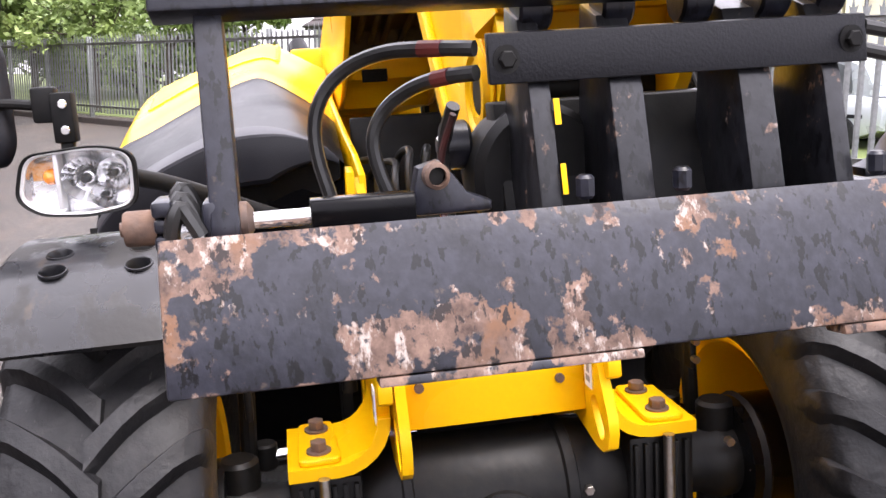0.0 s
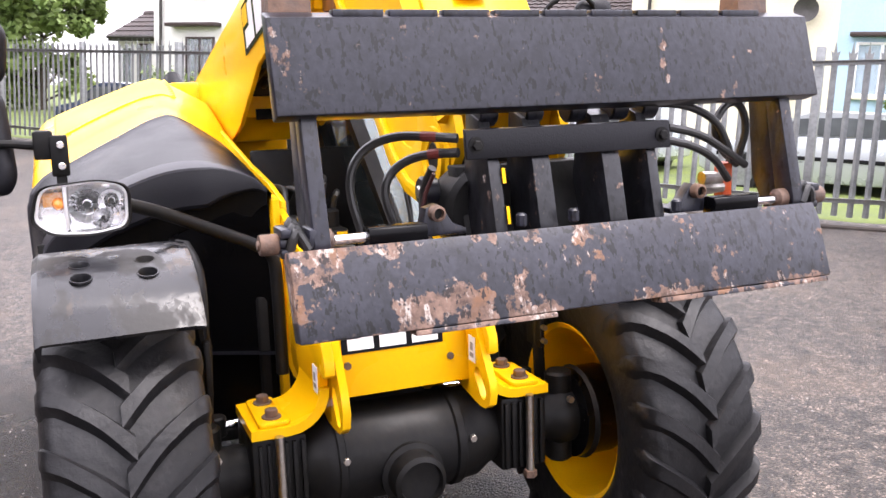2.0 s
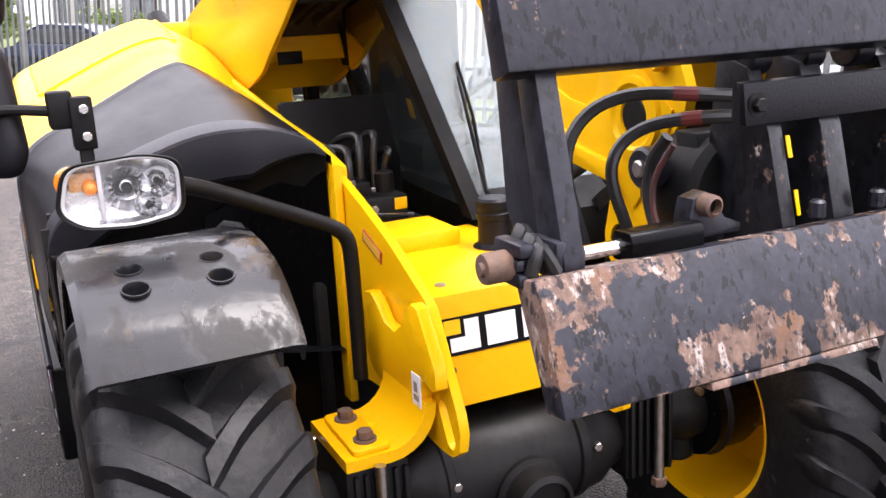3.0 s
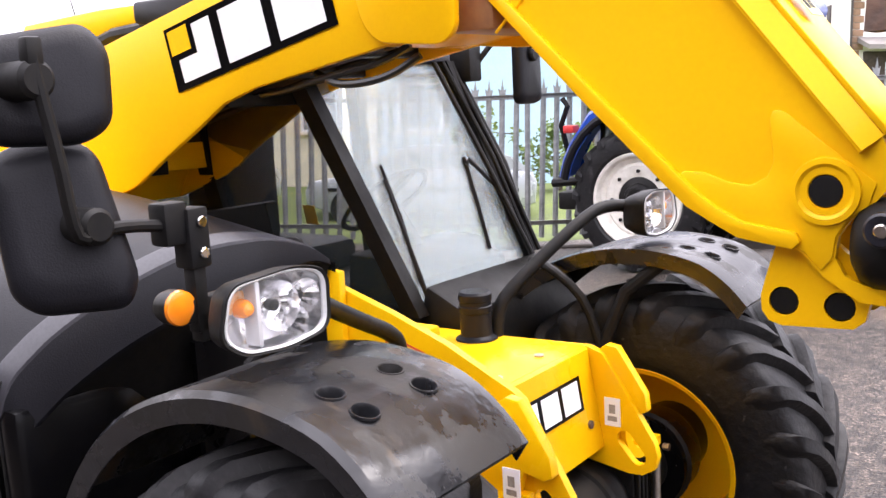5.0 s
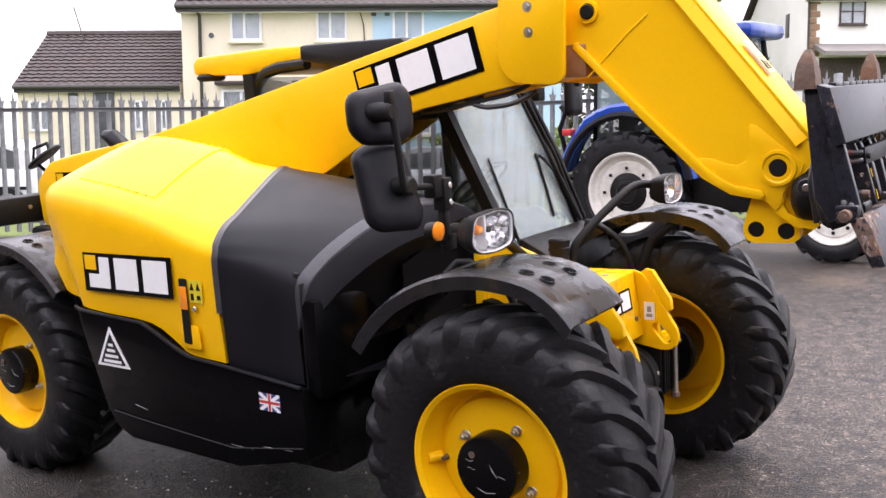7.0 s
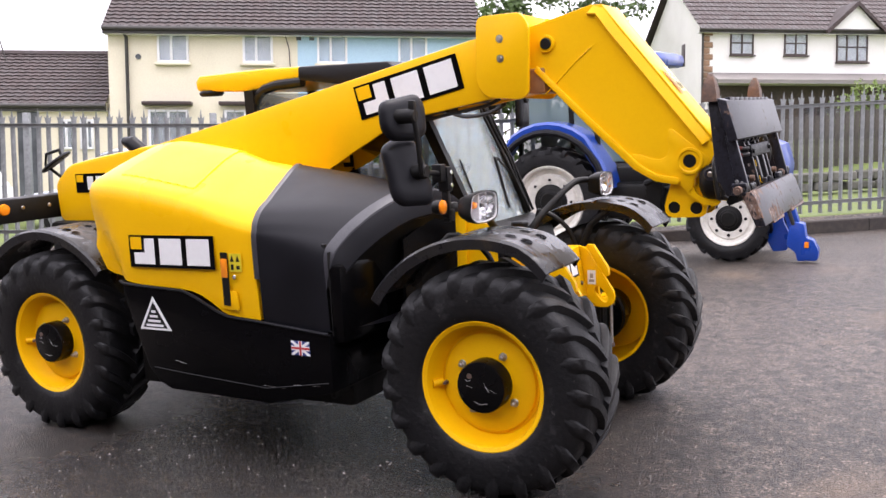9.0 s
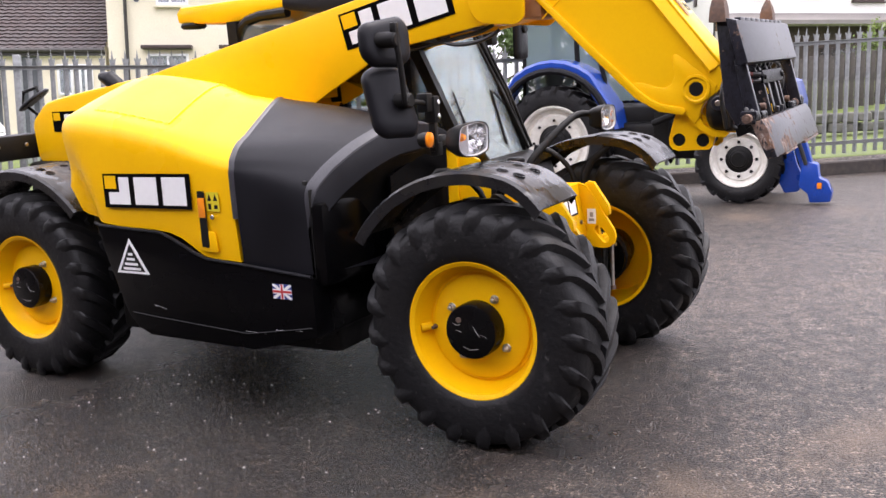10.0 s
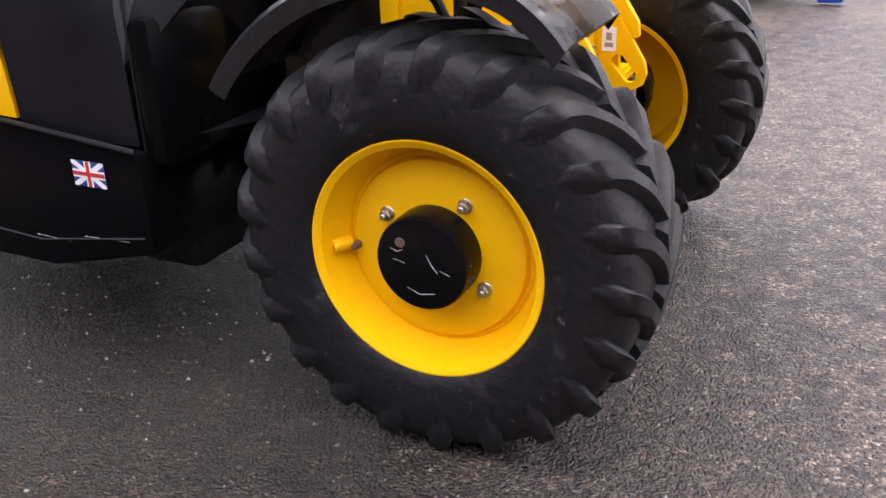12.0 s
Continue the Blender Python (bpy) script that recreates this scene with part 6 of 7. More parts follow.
    l.new(bp.outputs["Normal"], b.inputs["Normal"])
    b.inputs["Specular IOR Level"].default_value = 0.5
    return m


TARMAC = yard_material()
GRASS = material("grass", (0.115, 0.150, 0.030), (0.055, 0.080, 0.018), 0.8, scale=25, big=1.5, bump=0.6)
GALV = material("galvanised_steel", (0.29, 0.30, 0.30), (0.20, 0.21, 0.21), 0.42, 0.6, metal=0.55, scale=25, big=3)
KERB = material("dark_kerb_stone", (0.055, 0.044, 0.036), (0.028, 0.023, 0.02), 0.75, scale=12, big=2, bump=0.4)

us = [-500, -200, -100, -60, -40] + [-30 + k * 1.0 for k in range(10)] + [-20 + 0.5 * k for k in range(40)] + [-0.1, 0.12, 0.6] + [1 + k for k in range(30)] + [35, 45, 60, 100, 200, 500]
ss = [-500, -250, -150, -100, -75, -60, -50] + [-42 + k for k in range(20)] + [-22 + 0.5 * k for k in range(72)] + [14.5 + 1.5 * k for k in range(16)] + [45, 60, 100, 200, 500]
gv, gf, gm = [], [], []
for u in us:
    for s_ in ss:
        p = P0 + ES * s_ + EU * u
        z = ground_z(s_, u)
        near = -21 < u < -0.2 and -23 < s_ < 15
        gv.append((p.x, p.y, z + (0.012 * noise.noise(Vector((p.x * 0.9, p.y * 0.9, 0))) if near and p.y > 2.2 else 0)))
nS = len(ss)
for i in range(len(us) - 1):
    for k in range(nS - 1):
        gf.append((i * nS + k, i * nS + k + 1, (i + 1) * nS + k + 1, (i + 1) * nS + k))
        gm.append(1 if us[i] >= 0.1 else 0)
gme = bpy.data.meshes.new("ground")
gme.from_pydata(gv, [], gf)
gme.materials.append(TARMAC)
gme.materials.append(GRASS)
gme.polygons.foreach_set("material_index", gm)
gme.polygons.foreach_set("use_smooth", [True] * len(gf))
tagged(new("ground", gme), "damp stony tarmac yard with grass beyond the fence", "ground", kind="structure")

# added unseen wall behind the walk: blocks low sky light and darkens reflections
tagged(part("light_block_wall", Shape().box((-34, -10.9, -3), (34, -10.5, 5.6), 0.02), material("dark_block_wall", (0.06, 0.04, 0.033), (0.035, 0.025, 0.021), 0.8, scale=9, big=0.6)), "unseen dark wall added to block low sky light", "wall", kind="structure")

# loose chips and grit on the yard
rng = random.Random(4)
grit = Shape()
for k in range(6500):
    x, y = rng.uniform(-3.5, 5.5), rng.uniform(-4.6, 4.5)
    if abs(x) < 0.35 and 0.6 < abs(y) < 1.1:
        continue
    r = rng.choice((0.003, 0.003, 0.004, 0.004, 0.005, 0.006, 0.009))
    p = SLOPE @ Vector((x, y, 0))
    a = rng.uniform(0, 6.28)
    c, sn = math.cos(a) * r, math.sin(a) * r
    q = rng.uniform(0.5, 1.0)
    grit.add([(p.x + c, p.y + sn, p.z), (p.x - sn * q, p.y + c * q, p.z), (p.x - c, p.y - sn, p.z), (p.x + sn * q, p.y - c * q, p.z), (p.x + c * 0.2, p.y + sn * 0.2, p.z + r * 0.9)],
             [(0, 1, 4), (1, 2, 4), (2, 3, 4), (3, 0, 4)])
tagged(part("grit", grit, material("pale_grit", (0.30, 0.28, 0.26), (0.04, 0.036, 0.034), 0.6, scale=3.7, big=0.9, mottle=0.85)), "pale loose grit scattered on the tarmac", "grit", kind="stuff")

# kerb under the fence, in lengths
for k in range(24):
    a, b = -46 + 2.65 * k, -46 + 2.65 * (k + 1) - 0.012
    ks = Shape()
    rows = []
    for s_ in (a, b):
        z = fence_z(s_)
        rows.append([tuple(P0 + ES * s_ + EU * u - Vector((0, 0, P0.z)) + Vector((0, 0, zz))) for u, zz in ((-0.16, z - 0.6), (-0.16, z - 0.02), (-0.14, z), (0.15, z), (0.15, z - 0.6))])
    ks.loft(rows, closed=True)
    tagged(part("kerb", ks, KERB), "dark concrete kerb length under the fence", "kerb", kind="structure")


# -- palisade fence --
def pale_mesh():
    w, h = 0.034, 2.06
    out = [(-w, 0.12), (w, 0.12), (w, 1.86), (w + 0.016, 1.95), (0.019, 1.925), (0.0, h), (-0.019, 1.925), (-w - 0.016, 1.95), (-w, 1.86)]
    s = Shape()
    n = len(out)
    bow = lambda x: 0.022 * (1 - (abs(x) / w) ** 1) if abs(x) < w else 0.0
    front = [(x, -0.004 - bow(x), z) for x, z in out] + [(0, -0.026, 0.12), (0, -0.026, 1.86)]
    back = [(x, 0.0 - bow(x), z) for x, z in out] + [(0, -0.022, 0.12), (0, -0.022, 1.86)]
    m = n + 2
    faces = [(0, n, n + 1, 8), (n, 1, 2, n + 1), (8, n + 1, 6, 7), (n + 1, 2, 3, 4), (n + 1, 4, 5, 6)]
    s.add(front + back, faces + [tuple(m + i for i in f[::-1]) for f in faces] + [(i, m + i, m + (i + 1) % n, (i + 1) % n) for i in range(n)])
    return s


fence = thing("palisade_fence", "galvanised steel palisade fence with splayed pointed pales", "fence", kind="")
pale = pale_mesh().mesh("pale", GALV)
PITCH, S0 = 2.65 / 16, -0.55
far_pales = Shape()
src = pale_mesh()
for k in range(-280, 96):
    s_ = S0 + PITCH * k
    if k % 16 == 0:
        continue
    m = at(s_, -0.03, fence_z(s_)) @ Matrix.Rotation(rng.uniform(-0.012, 0.012), 4, "Y") @ Matrix.Translation((0, 0, rng.uniform(-0.008, 0.008)))
    if -190 < k <= 90:
        ob = new("pale", pale)
        ob.parent, ob.matrix_basis = fence, m
    else:
        far_pales.add([m @ Vector(p) for p in src.v], src.f)
tagged(part("distant_pales", far_pales, GALV, fence), "distant palisade pales", kind="stuff")
post_mesh = Shape().box((-0.045, -0.03, -0.3), (0.045, 0.07, 2.0), 0.006).mesh("post", GALV)
for k in range(-18, 6):
    s_ = S0 + 2.65 * k
    ob = new("post", post_mesh)
    ob.parent, ob.matrix_basis = fence, at(s_, 0, fence_z(s_))
    a, b = s_, s_ + 2.65
    for h in (0.28, 1.81):
        rows = []
        for q in (a, b):
            z = fence_z(q) + h
            rows.append([tuple(P0 + ES * q + EU * u + Vector((0, 0, zz - P0.z))) for u, zz in ((-0.105, z + 0.022), (-0.105, z + 0.030), (-0.062, z + 0.030), (-0.056, z + 0.026), (-0.056, z - 0.026), (-0.064, z - 0.026), (-0.064, z + 0.022))])
        part("rail", Shape().loft(rows, closed=True), GALV, fence)

# -- houses --
CREAM = material("cream_render", (0.78, 0.72, 0.56), (0.70, 0.64, 0.49), 0.85, scale=30, big=0.7, bump=0.15)
BLUE_WALL = material("pale_blue_render", (0.44, 0.62, 0.74), (0.38, 0.55, 0.67), 0.85, scale=30, big=0.7, bump=0.15)
WHITE_WALL = material("white_render", (0.80, 0.79, 0.76), (0.71, 0.70, 0.66), 0.85, scale=30, big=0.8, bump=0.2)
TILE = material("brown_roof_tile", (0.058, 0.042, 0.040), (0.030, 0.023, 0.022), 0.6, 0.8, scale=9, big=2.2, bump=0.2)
UPVC = material("white_plastic_frame", (0.8, 0.8, 0.8), (0.74, 0.74, 0.74), 0.35)
DARK_FRAME = material("dark_brown_frame", (0.05, 0.03, 0.025), (0.035, 0.022, 0.02), 0.4)
CURTAIN = material("net_curtain", (0.62, 0.64, 0.66), (0.42, 0.45, 0.48), 0.8, scale=6, big=1.5)
# flat dark panels: the gloom of unlit rooms is put into this colour
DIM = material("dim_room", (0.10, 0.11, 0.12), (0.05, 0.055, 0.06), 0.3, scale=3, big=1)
GUTTER = material("dark_gutter", (0.055, 0.05, 0.045), (0.035, 0.032, 0.03), 0.5)
BRICK = material("brown_brick", (0.30, 0.19, 0.12), (0.22, 0.14, 0.09), 0.85, scale=12, bump=0.3)
WINDOW_GLASS = glass("window_glass", (0.55, 0.6, 0.65), 0.03, 0.3)


def add_window(house, x0, x1, z0, z1, y=0.0, frame=UPVC, bars=(0.4,), cross=None, sill=True, inside=CURTAIN):
    """A window in the wall at y: casing, mullions, pane, net or flat dim panel behind, sill."""
    w = part("window", Shape().box((x0, y - 0.03, z0), (x0 + 0.06, y + 0.05, z1), 0.004).box((x1 - 0.06, y - 0.03, z0), (x1, y + 0.05, z1), 0.004)
             .box((x0 + 0.06, y - 0.03, z1 - 0.06), (x1 - 0.06, y + 0.05, z1), 0.004).box((x0 + 0.06, y - 0.03, z0), (x1 - 0.06, y + 0.05, z0 + 0.06), 0.004), frame, house)
    for b in bars:
        xm = x0 + (x1 - x0) * b
        part("mullion", Shape().box((xm - 0.03, y - 0.028, z0 + 0.06), (xm + 0.03, y + 0.045, z1 - 0.06), 0.004), frame, w)
    if cross:
        zm = z0 + (z1 - z0) * cross
        part("transom", Shape().box((x0 + 0.06, y - 0.026, zm - 0.022), (x1 - 0.06, y + 0.04, zm + 0.022), 0.004), frame, w)
    part("pane", Shape().box((x0 + 0.05, y + 0.0, z0 + 0.05), (x1 - 0.05, y + 0.008, z1 - 0.05)), WINDOW_GLASS, w)
    part("window_backing", Shape().box((x0 + 0.05, y + 0.03, z0 + 0.05), (x1 - 0.05, y + 0.036, z1 - 0.05)), inside, w)
    if sill:
        part("sill", Shape().box((x0 - 0.06, y - 0.11, z0 - 0.07), (x1 + 0.06, y + 0.0, z0 - 0.005), 0.01), frame if frame is DARK_FRAME else CREAM, w)
    return w


def tiled_slope(a, b, up, rows, pitch=0.24):
    """Overlapping rolled tiles between the eave points a and b, rising by the vector up."""
    a, b, up = Vector(a), Vector(b), Vector(up)
    along = b - a
    n = max(2, int(along.length / pitch))
    nrm = along.cross(up).normalized()
    if nrm.z < 0:
        nrm = -nrm
    s = Shape()
    cols = n * 4
    for r in range(rows):
        lo, hi = a + up * (r / rows), a + up * ((r + 1.12) / rows)
        v = []
        for row, lift in ((lo, 0.045), (hi, 0.010)):
            for c in range(cols + 1):
                ph = c % 4
                v.append(row + along * (c / cols) + nrm * (lift + (0.028, 0.016, 0.0, 0.016)[ph]))
        v += [lo + along * (c / cols) for c in range(cols + 1)]
        m = cols + 1
        s.add(v, [(c, c + 1, m + c + 1, m + c) for c in range(cols)] + [(c, 2 * m + c, 2 * m + c + 1, c + 1) for c in range(cols)])
    return s


def build_house(name, label, m, width, depth, eave, ridge, wall, rows, over=0.3, side=0.3):
    """Walls with a pitched roof, the ridge along x; the front wall lies at y = 0."""
    h = thing(name, label, "house", m)
    part("front_wall", Shape().box((0, 0.04, -1.5), (width, 0.3, eave)), wall, h)
    part("back_wall", Shape().box((0, depth - 0.3, -1.5), (width, depth, eave)), wall, h)
    for x in (0, width - 0.3):
        part("gable_wall", Shape().prism([(0.3, -1.5), (depth - 0.3, -1.5), (depth - 0.3, eave), (depth / 2, ridge - 0.1), (0.3, eave)], "x", x, x + 0.3), wall, h)
    run = depth / 2 + over
    drop = (ridge - eave) * over / (depth / 2)
    roof = part("roof", tiled_slope((-side, -over, eave - drop), (width + side, -over, eave - drop), (0, run, ridge - eave + drop), rows), TILE, h, "", 20)
    tagged(roof, "weathered brown tiled roof", kind="stuff")
    part("back_roof", Shape().add([(-side, depth + over, eave - drop), (width + side, depth + over, eave - drop), (width + side, depth / 2, ridge), (-side, depth / 2, ridge)], [(0, 1, 2, 3)]), TILE, h)
    part("ridge_tiles", Shape().tube([(-side, depth / 2, ridge + 0.02), (width + side, depth / 2, ridge + 0.02)], 0.11, 8), TILE, h)
    part("gutter", Shape().tube([(-side, -over - 0.05, eave - drop - 0.02), (width + side, -over - 0.05, eave - drop - 0.02)], 0.06, 8), GUTTER, h)
    part("fascia", Shape().box((-side, -over, eave - drop - 0.16), (width + side, -over + 0.03, eave - drop - 0.01)), GUTTER, h)
    part("soffit", Shape().box((-side, -over + 0.03, eave - drop - 0.16), (width + side, 0.04, eave - drop - 0.13)), UPVC, h)
    return h


ha = build_house("terraced_house", "cream rendered two-storey terrace with brown tiled roof", at(-7.5, 11.5, 0.9), 9.9, 7.0, 4.9, 7.6, CREAM, 24, side=0.05)
part("blue_front", Shape().box((4.98, 0.02, -1.5), (9.9, 0.042, 4.74)), BLUE_WALL, ha, "pale blue painted front")
for x0, x1 in ((1.28, 2.10), (3.52, 4.32), (5.5, 6.32), (7.7, 8.5)):
    add_window(ha, x0, x1, 3.80, 4.60, bars=(0.45,), cross=None)
for x0, x1 in ((1.0, 2.05), (3.0, 4.1), (5.4, 6.5)):
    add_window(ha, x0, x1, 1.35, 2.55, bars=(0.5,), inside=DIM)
    part("canopy", Shape().box((x0 - 0.12, -0.25, 2.66), (x1 + 0.12, 0.04, 2.76), 0.02), DARK_FRAME, ha)
part("downpipe", Shape().tube([(0.38, -0.28, 4.7), (0.5, -0.05, 4.45), (0.5, -0.05, -0.5)], 0.045, 8), GUTTER, ha)
part("vent", Shape().disc((0.78, 0, 3.95), 0.07, 0.0, 0.04, "y", 12), DIM, ha)
part("satellite_dish", Shape().lathe([(0.28, -0.25), (0.2, -0.19), (0.0001, -0.16)], (4.3, 0, 3.25), "y", 20), GUTTER, ha)
part("cable", Shape().tube([(4.6, 0.0, 4.75), (4.75, 0.0, 4.2), (4.78, 0.0, 3.6)], 0.014, 6), DARK_FRAME, ha)
for x in (4.95, 5.3):
    part("vent", Shape().box((x, 0.0, 4.42), (x + 0.13, 0.04, 4.52)), DIM, ha)

hb = build_house("outhouse", "low cream outhouse with brown tiled roof", at(-11.9, 11.6, 0.9), 4.3, 4.4, 2.75, 4.28, CREAM, 15, over=0.12, side=0.02)
# doorways are flat sheets, the indoor shade painted on
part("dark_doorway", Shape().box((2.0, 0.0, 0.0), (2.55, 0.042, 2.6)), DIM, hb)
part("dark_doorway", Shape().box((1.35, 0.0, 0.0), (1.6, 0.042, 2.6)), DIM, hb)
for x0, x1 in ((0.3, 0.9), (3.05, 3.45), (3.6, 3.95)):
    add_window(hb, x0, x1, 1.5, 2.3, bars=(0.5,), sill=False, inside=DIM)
part("pole", Shape().tube([(1.2, 1.8, 3.9), (0.9, 1.8, 5.0)], 0.02, 6), GUTTER, hb)

hc = build_house("detached_house", "white rendered house with dark window frames and brick quoins", at(14.2, 25, 2.2), 9.5, 7.5, 6.0, 8.7, WHITE_WALL, 12)
for x0, x1 in ((1.2, 2.25), (3.65, 4.7), (6.05, 7.5)):
    add_window(hc, x0, x1, 4.72 if x0 < 6 else 4.45, 5.75, frame=DARK_FRAME, bars=(0.5,) if x0 < 6 else (0.33, 0.67), cross=0.5)
for k in range(11):
    part("quoin", Shape().box((0.0, 0.0, 3.2 + 0.26 * k), (0.42 if k % 2 else 0.28, 0.042, 3.44 + 0.26 * k), 0.01), BRICK, hc)
for x0, x1 in ((1.2, 2.6), (4.5, 6.5)):
    add_window(hc, x0, x1, 1.2, 2.5, frame=DARK_FRAME, bars=(0.33, 0.67), cross=0.7, inside=DIM)
# dark panel over the white wall: the lean-to's shade put into colour
part("lower_front", Shape().box((0.45, 0.0, -1.5), (9.2, 0.042, 3.4)), material("shaded_lower_front", (0.09, 0.07, 0.06), (0.055, 0.045, 0.04), 0.85, scale=8, bump=0.2), hc, "lower front under the lean-to with its shade painted dark")
part("porch_roof", Shape().prism([(-1.1, 3.55), (0.03, 3.95), (0.03, 3.75), (-1.1, 3.38)], "x", 0.2, 9.3), material("grey_slate", (0.22, 0.20, 0.19), (0.16, 0.15, 0.14), 0.6), hc, "grey lean-to roof along the front")
gx = part("front_gable", Shape().prism([(5.6, 5.75), (7.9, 5.75), (6.75, 6.9)], "y", -0.35, 0.35), WHITE_WALL, hc)
for sg in (-1, 1):
    part("gable_roof", Shape().prism([(6.75, 7.02), (6.75, 6.88), (6.75 + sg * 1.4, 5.62), (6.75 + sg * 1.4, 5.76)], "y", -0.5, 1.8), TILE, hc)
    part("barge_board", Shape().prism([(6.75, 6.98), (6.75, 6.82), (6.75 + sg * 1.4, 5.55), (6.75 + sg * 1.4, 5.7)], "y", -0.54, -0.5), DARK_FRAME, hc)
part("side_window", Shape().box((-0.03, 2.2, 4.5), (0.02, 2.6, 5.5), 0.01), DARK_FRAME, hc)
part("chimney", Shape().box((4.8, 3.4, 8.2), (5.6, 4.1, 9.6), 0.02), BRICK, hc)
part("downpipe", Shape().tube([(-0.05, -0.3, 5.85), (-0.06, -0.05, 5.6), (-0.06, -0.05, 0)], 0.05, 8), GUTTER, hc)

hd = build_house("white_house", "white rendered house with black window frames", at(-23.8, 10, 0.7), 7.5, 7.0, 5.25, 7.6, WHITE_WALL, 12)
for x0, x1 in ((1.7, 2.75), (4.6, 5.6)):
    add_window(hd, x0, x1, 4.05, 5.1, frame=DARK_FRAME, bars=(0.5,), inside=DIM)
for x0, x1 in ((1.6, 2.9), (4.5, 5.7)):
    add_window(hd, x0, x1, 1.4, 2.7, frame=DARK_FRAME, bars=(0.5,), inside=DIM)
part("canopy", Shape().box((0.9, -0.3, 3.02), (3.2, 0.04, 3.14), 0.02), DARK_FRAME, hd)
part("downpipe", Shape().tube([(0.25, -0.28, 5.1), (0.45, -0.06, 4.85), (0.45, -0.06, -0.5)], 0.05, 8), GUTTER, hd)
he = build_house("porch", "small white porch with grey slate roof", at(-26.2, 10.4, 0.6), 2.3, 3.0, 2.9, 3.75, WHITE_WALL, 5, over=0.12)
add_window(he, 0.25, 0.85, 0.9, 2.5, bars=(0.5,), inside=DIM)
add_window(he, 1.2, 1.8, 0.6, 2.6, frame=DARK_FRAME, bars=(), inside=DIM)

# -- timber fence, banks and hedges behind --
TIMBER = material("grey_timber", (0.085, 0.075, 0.065), (0.045, 0.040, 0.036), 0.85, scale=10, big=2, bump=0.3)
tf = thing("timber_fence", "weathered grey timber board fence", "fence")
board = Shape().box((-0.06, -0.01, 0), (0.06, 0.01, 1.35), 0.004).mesh("board", TIMBER)
for k in range(70):
    s_ = 4.6 + 0.135 * k
    ob = new("board", board)
    ob.parent, ob.matrix_basis = tf, at(s_, 8.5, ground_z(s_, 8.5) + rng.uniform(-0.03, 0.05))
for h in (0.25, 0.85):
    part("rail", Shape().tube([tuple(at(s_, 8.53, ground_z(s_, 8.5) + h).translation) for s_ in (4.5, 7.0, 9.5, 12.0, 14.1)], 0.03, 6), TIMBER, tf)
STONE = material("bank_stone", (0.13, 0.125, 0.11), (0.06, 0.06, 0.05), 0.9, scale=6, big=2, bump=0.5)
wall = thing("stone_wall", "low rough stone retaining wall in the grass", "wall")
for k in range(60):
    s_ = 4.5 + 0.33 * (k % 30) + rng.uniform(-0.05, 0.05)
    row = k // 30
    b = bmesh.new()
    bmesh.ops.create_cube(b, size=1)
    for v in b.verts:
        v.co = Vector((v.co.x * 0.31, v.co.y * 0.3, v.co.z * 0.2)) + Vector((rng.uniform(-0.03, 0.03), rng.uniform(-0.03, 0.03), rng.uniform(-0.025, 0.025)))
    bmesh.ops.bevel(b, geom=b.edges[:], offset=0.03, segments=1, affect="EDGES")
    ob = part("stone", Shape().take(b), STONE, wall)
    ob.matrix_basis = at(s_, 4.8, fence_z(s_) + 0.25 + 0.21 * row + 0.1)

# -- parked cars behind the fence --
def build_car(label, paint, m, length=3.9, height=1.45, kind=0):
    car = thing("parked_car", label, "car", m, "cars parked behind the fence")
    L, H, W = length, height, 1.68
    low = [(0.02, 0.35), (0.0, 0.55), (0.06, 0.72), (0.85, 0.86), (1.0, 0.90), (L - 0.75, 0.94), (L - 0.08, 0.88), (L, 0.7), (L - 0.03, 0.38), (L - 0.4, 0.24), (0.4, 0.22)]
    body = part("body", Shape().prism([(x * L / L, z) for x, z in low], "y", 0.0, W, 0.05), paint, car)
    top = [(0.85, 0.86), (1.42, H - 0.1), (1.75, H), (L - 0.95, H), (L - 0.35, H - 0.22), (L - 0.12, 0.9)]
    secs = []
    for y, k in ((0.05, 0.94), (0.16, 1.0), (W - 0.16, 1.0), (W - 0.05, 0.94)):
        secs.append([(x, y, 0.86 + (z - 0.86) * k) for x, z in top])
    part("roof", Shape().loft(secs, closed=True), paint, car)
    for y, d in ((0.045, -0.006), (W - 0.045, 0.006)):
        a = [(1.05, 0.93), (1.5, H - 0.14), (2.1, H - 0.1), (2.1, 0.94)]
        b = [(2.17, 0.94), (2.17, H - 0.1), (L - 1.0, H - 0.11), (L - 0.55, H - 0.27), (L - 0.5, 0.95)]
        for pts in (a, b):
            part("side_window", Shape().prism(pts, "y", y + d * 3, y + d), DIM, car)
    part("windscreen", Shape().add([(0.92, 0.2, 0.915), (0.92, W - 0.2, 0.915), (1.425, W - 0.24, H - 0.105), (1.425, 0.24, H - 0.105)], [(0, 1, 2, 3)]), DIM, car)
    for x in (0.72, L - 0.68):
        for y in (0.02, W - 0.02):
            wh = part("wheel", Shape().lathe([(0.30, -0.10), (0.305, -0.06), (0.305, 0.06), (0.30, 0.10), (0.2, 0.105), (0.2, -0.105)], (x, y, 0.30), n=28, closed=True), RUBBER, car)
            part("hub_cap", Shape().lathe([(0.2, -0.10), (0.19, -0.108), (0.08, -0.10), (0.0001, -0.112)] if y < 1 else [(0.2, 0.10), (0.19, 0.108), (0.08, 0.10), (0.0001, 0.112)], (x, y, 0.30), n=20), GALV, wh)
    part("trim_strip", Shape().box((0.3, -0.012, 0.56), (L - 0.3, 0.002, 0.62), 0.004), PLASTIC, car)
    part("headlamp", Shape().box((0.01, 0.1, 0.6), (0.12, 0.42, 0.74), 0.03), LENS, car)
    return car


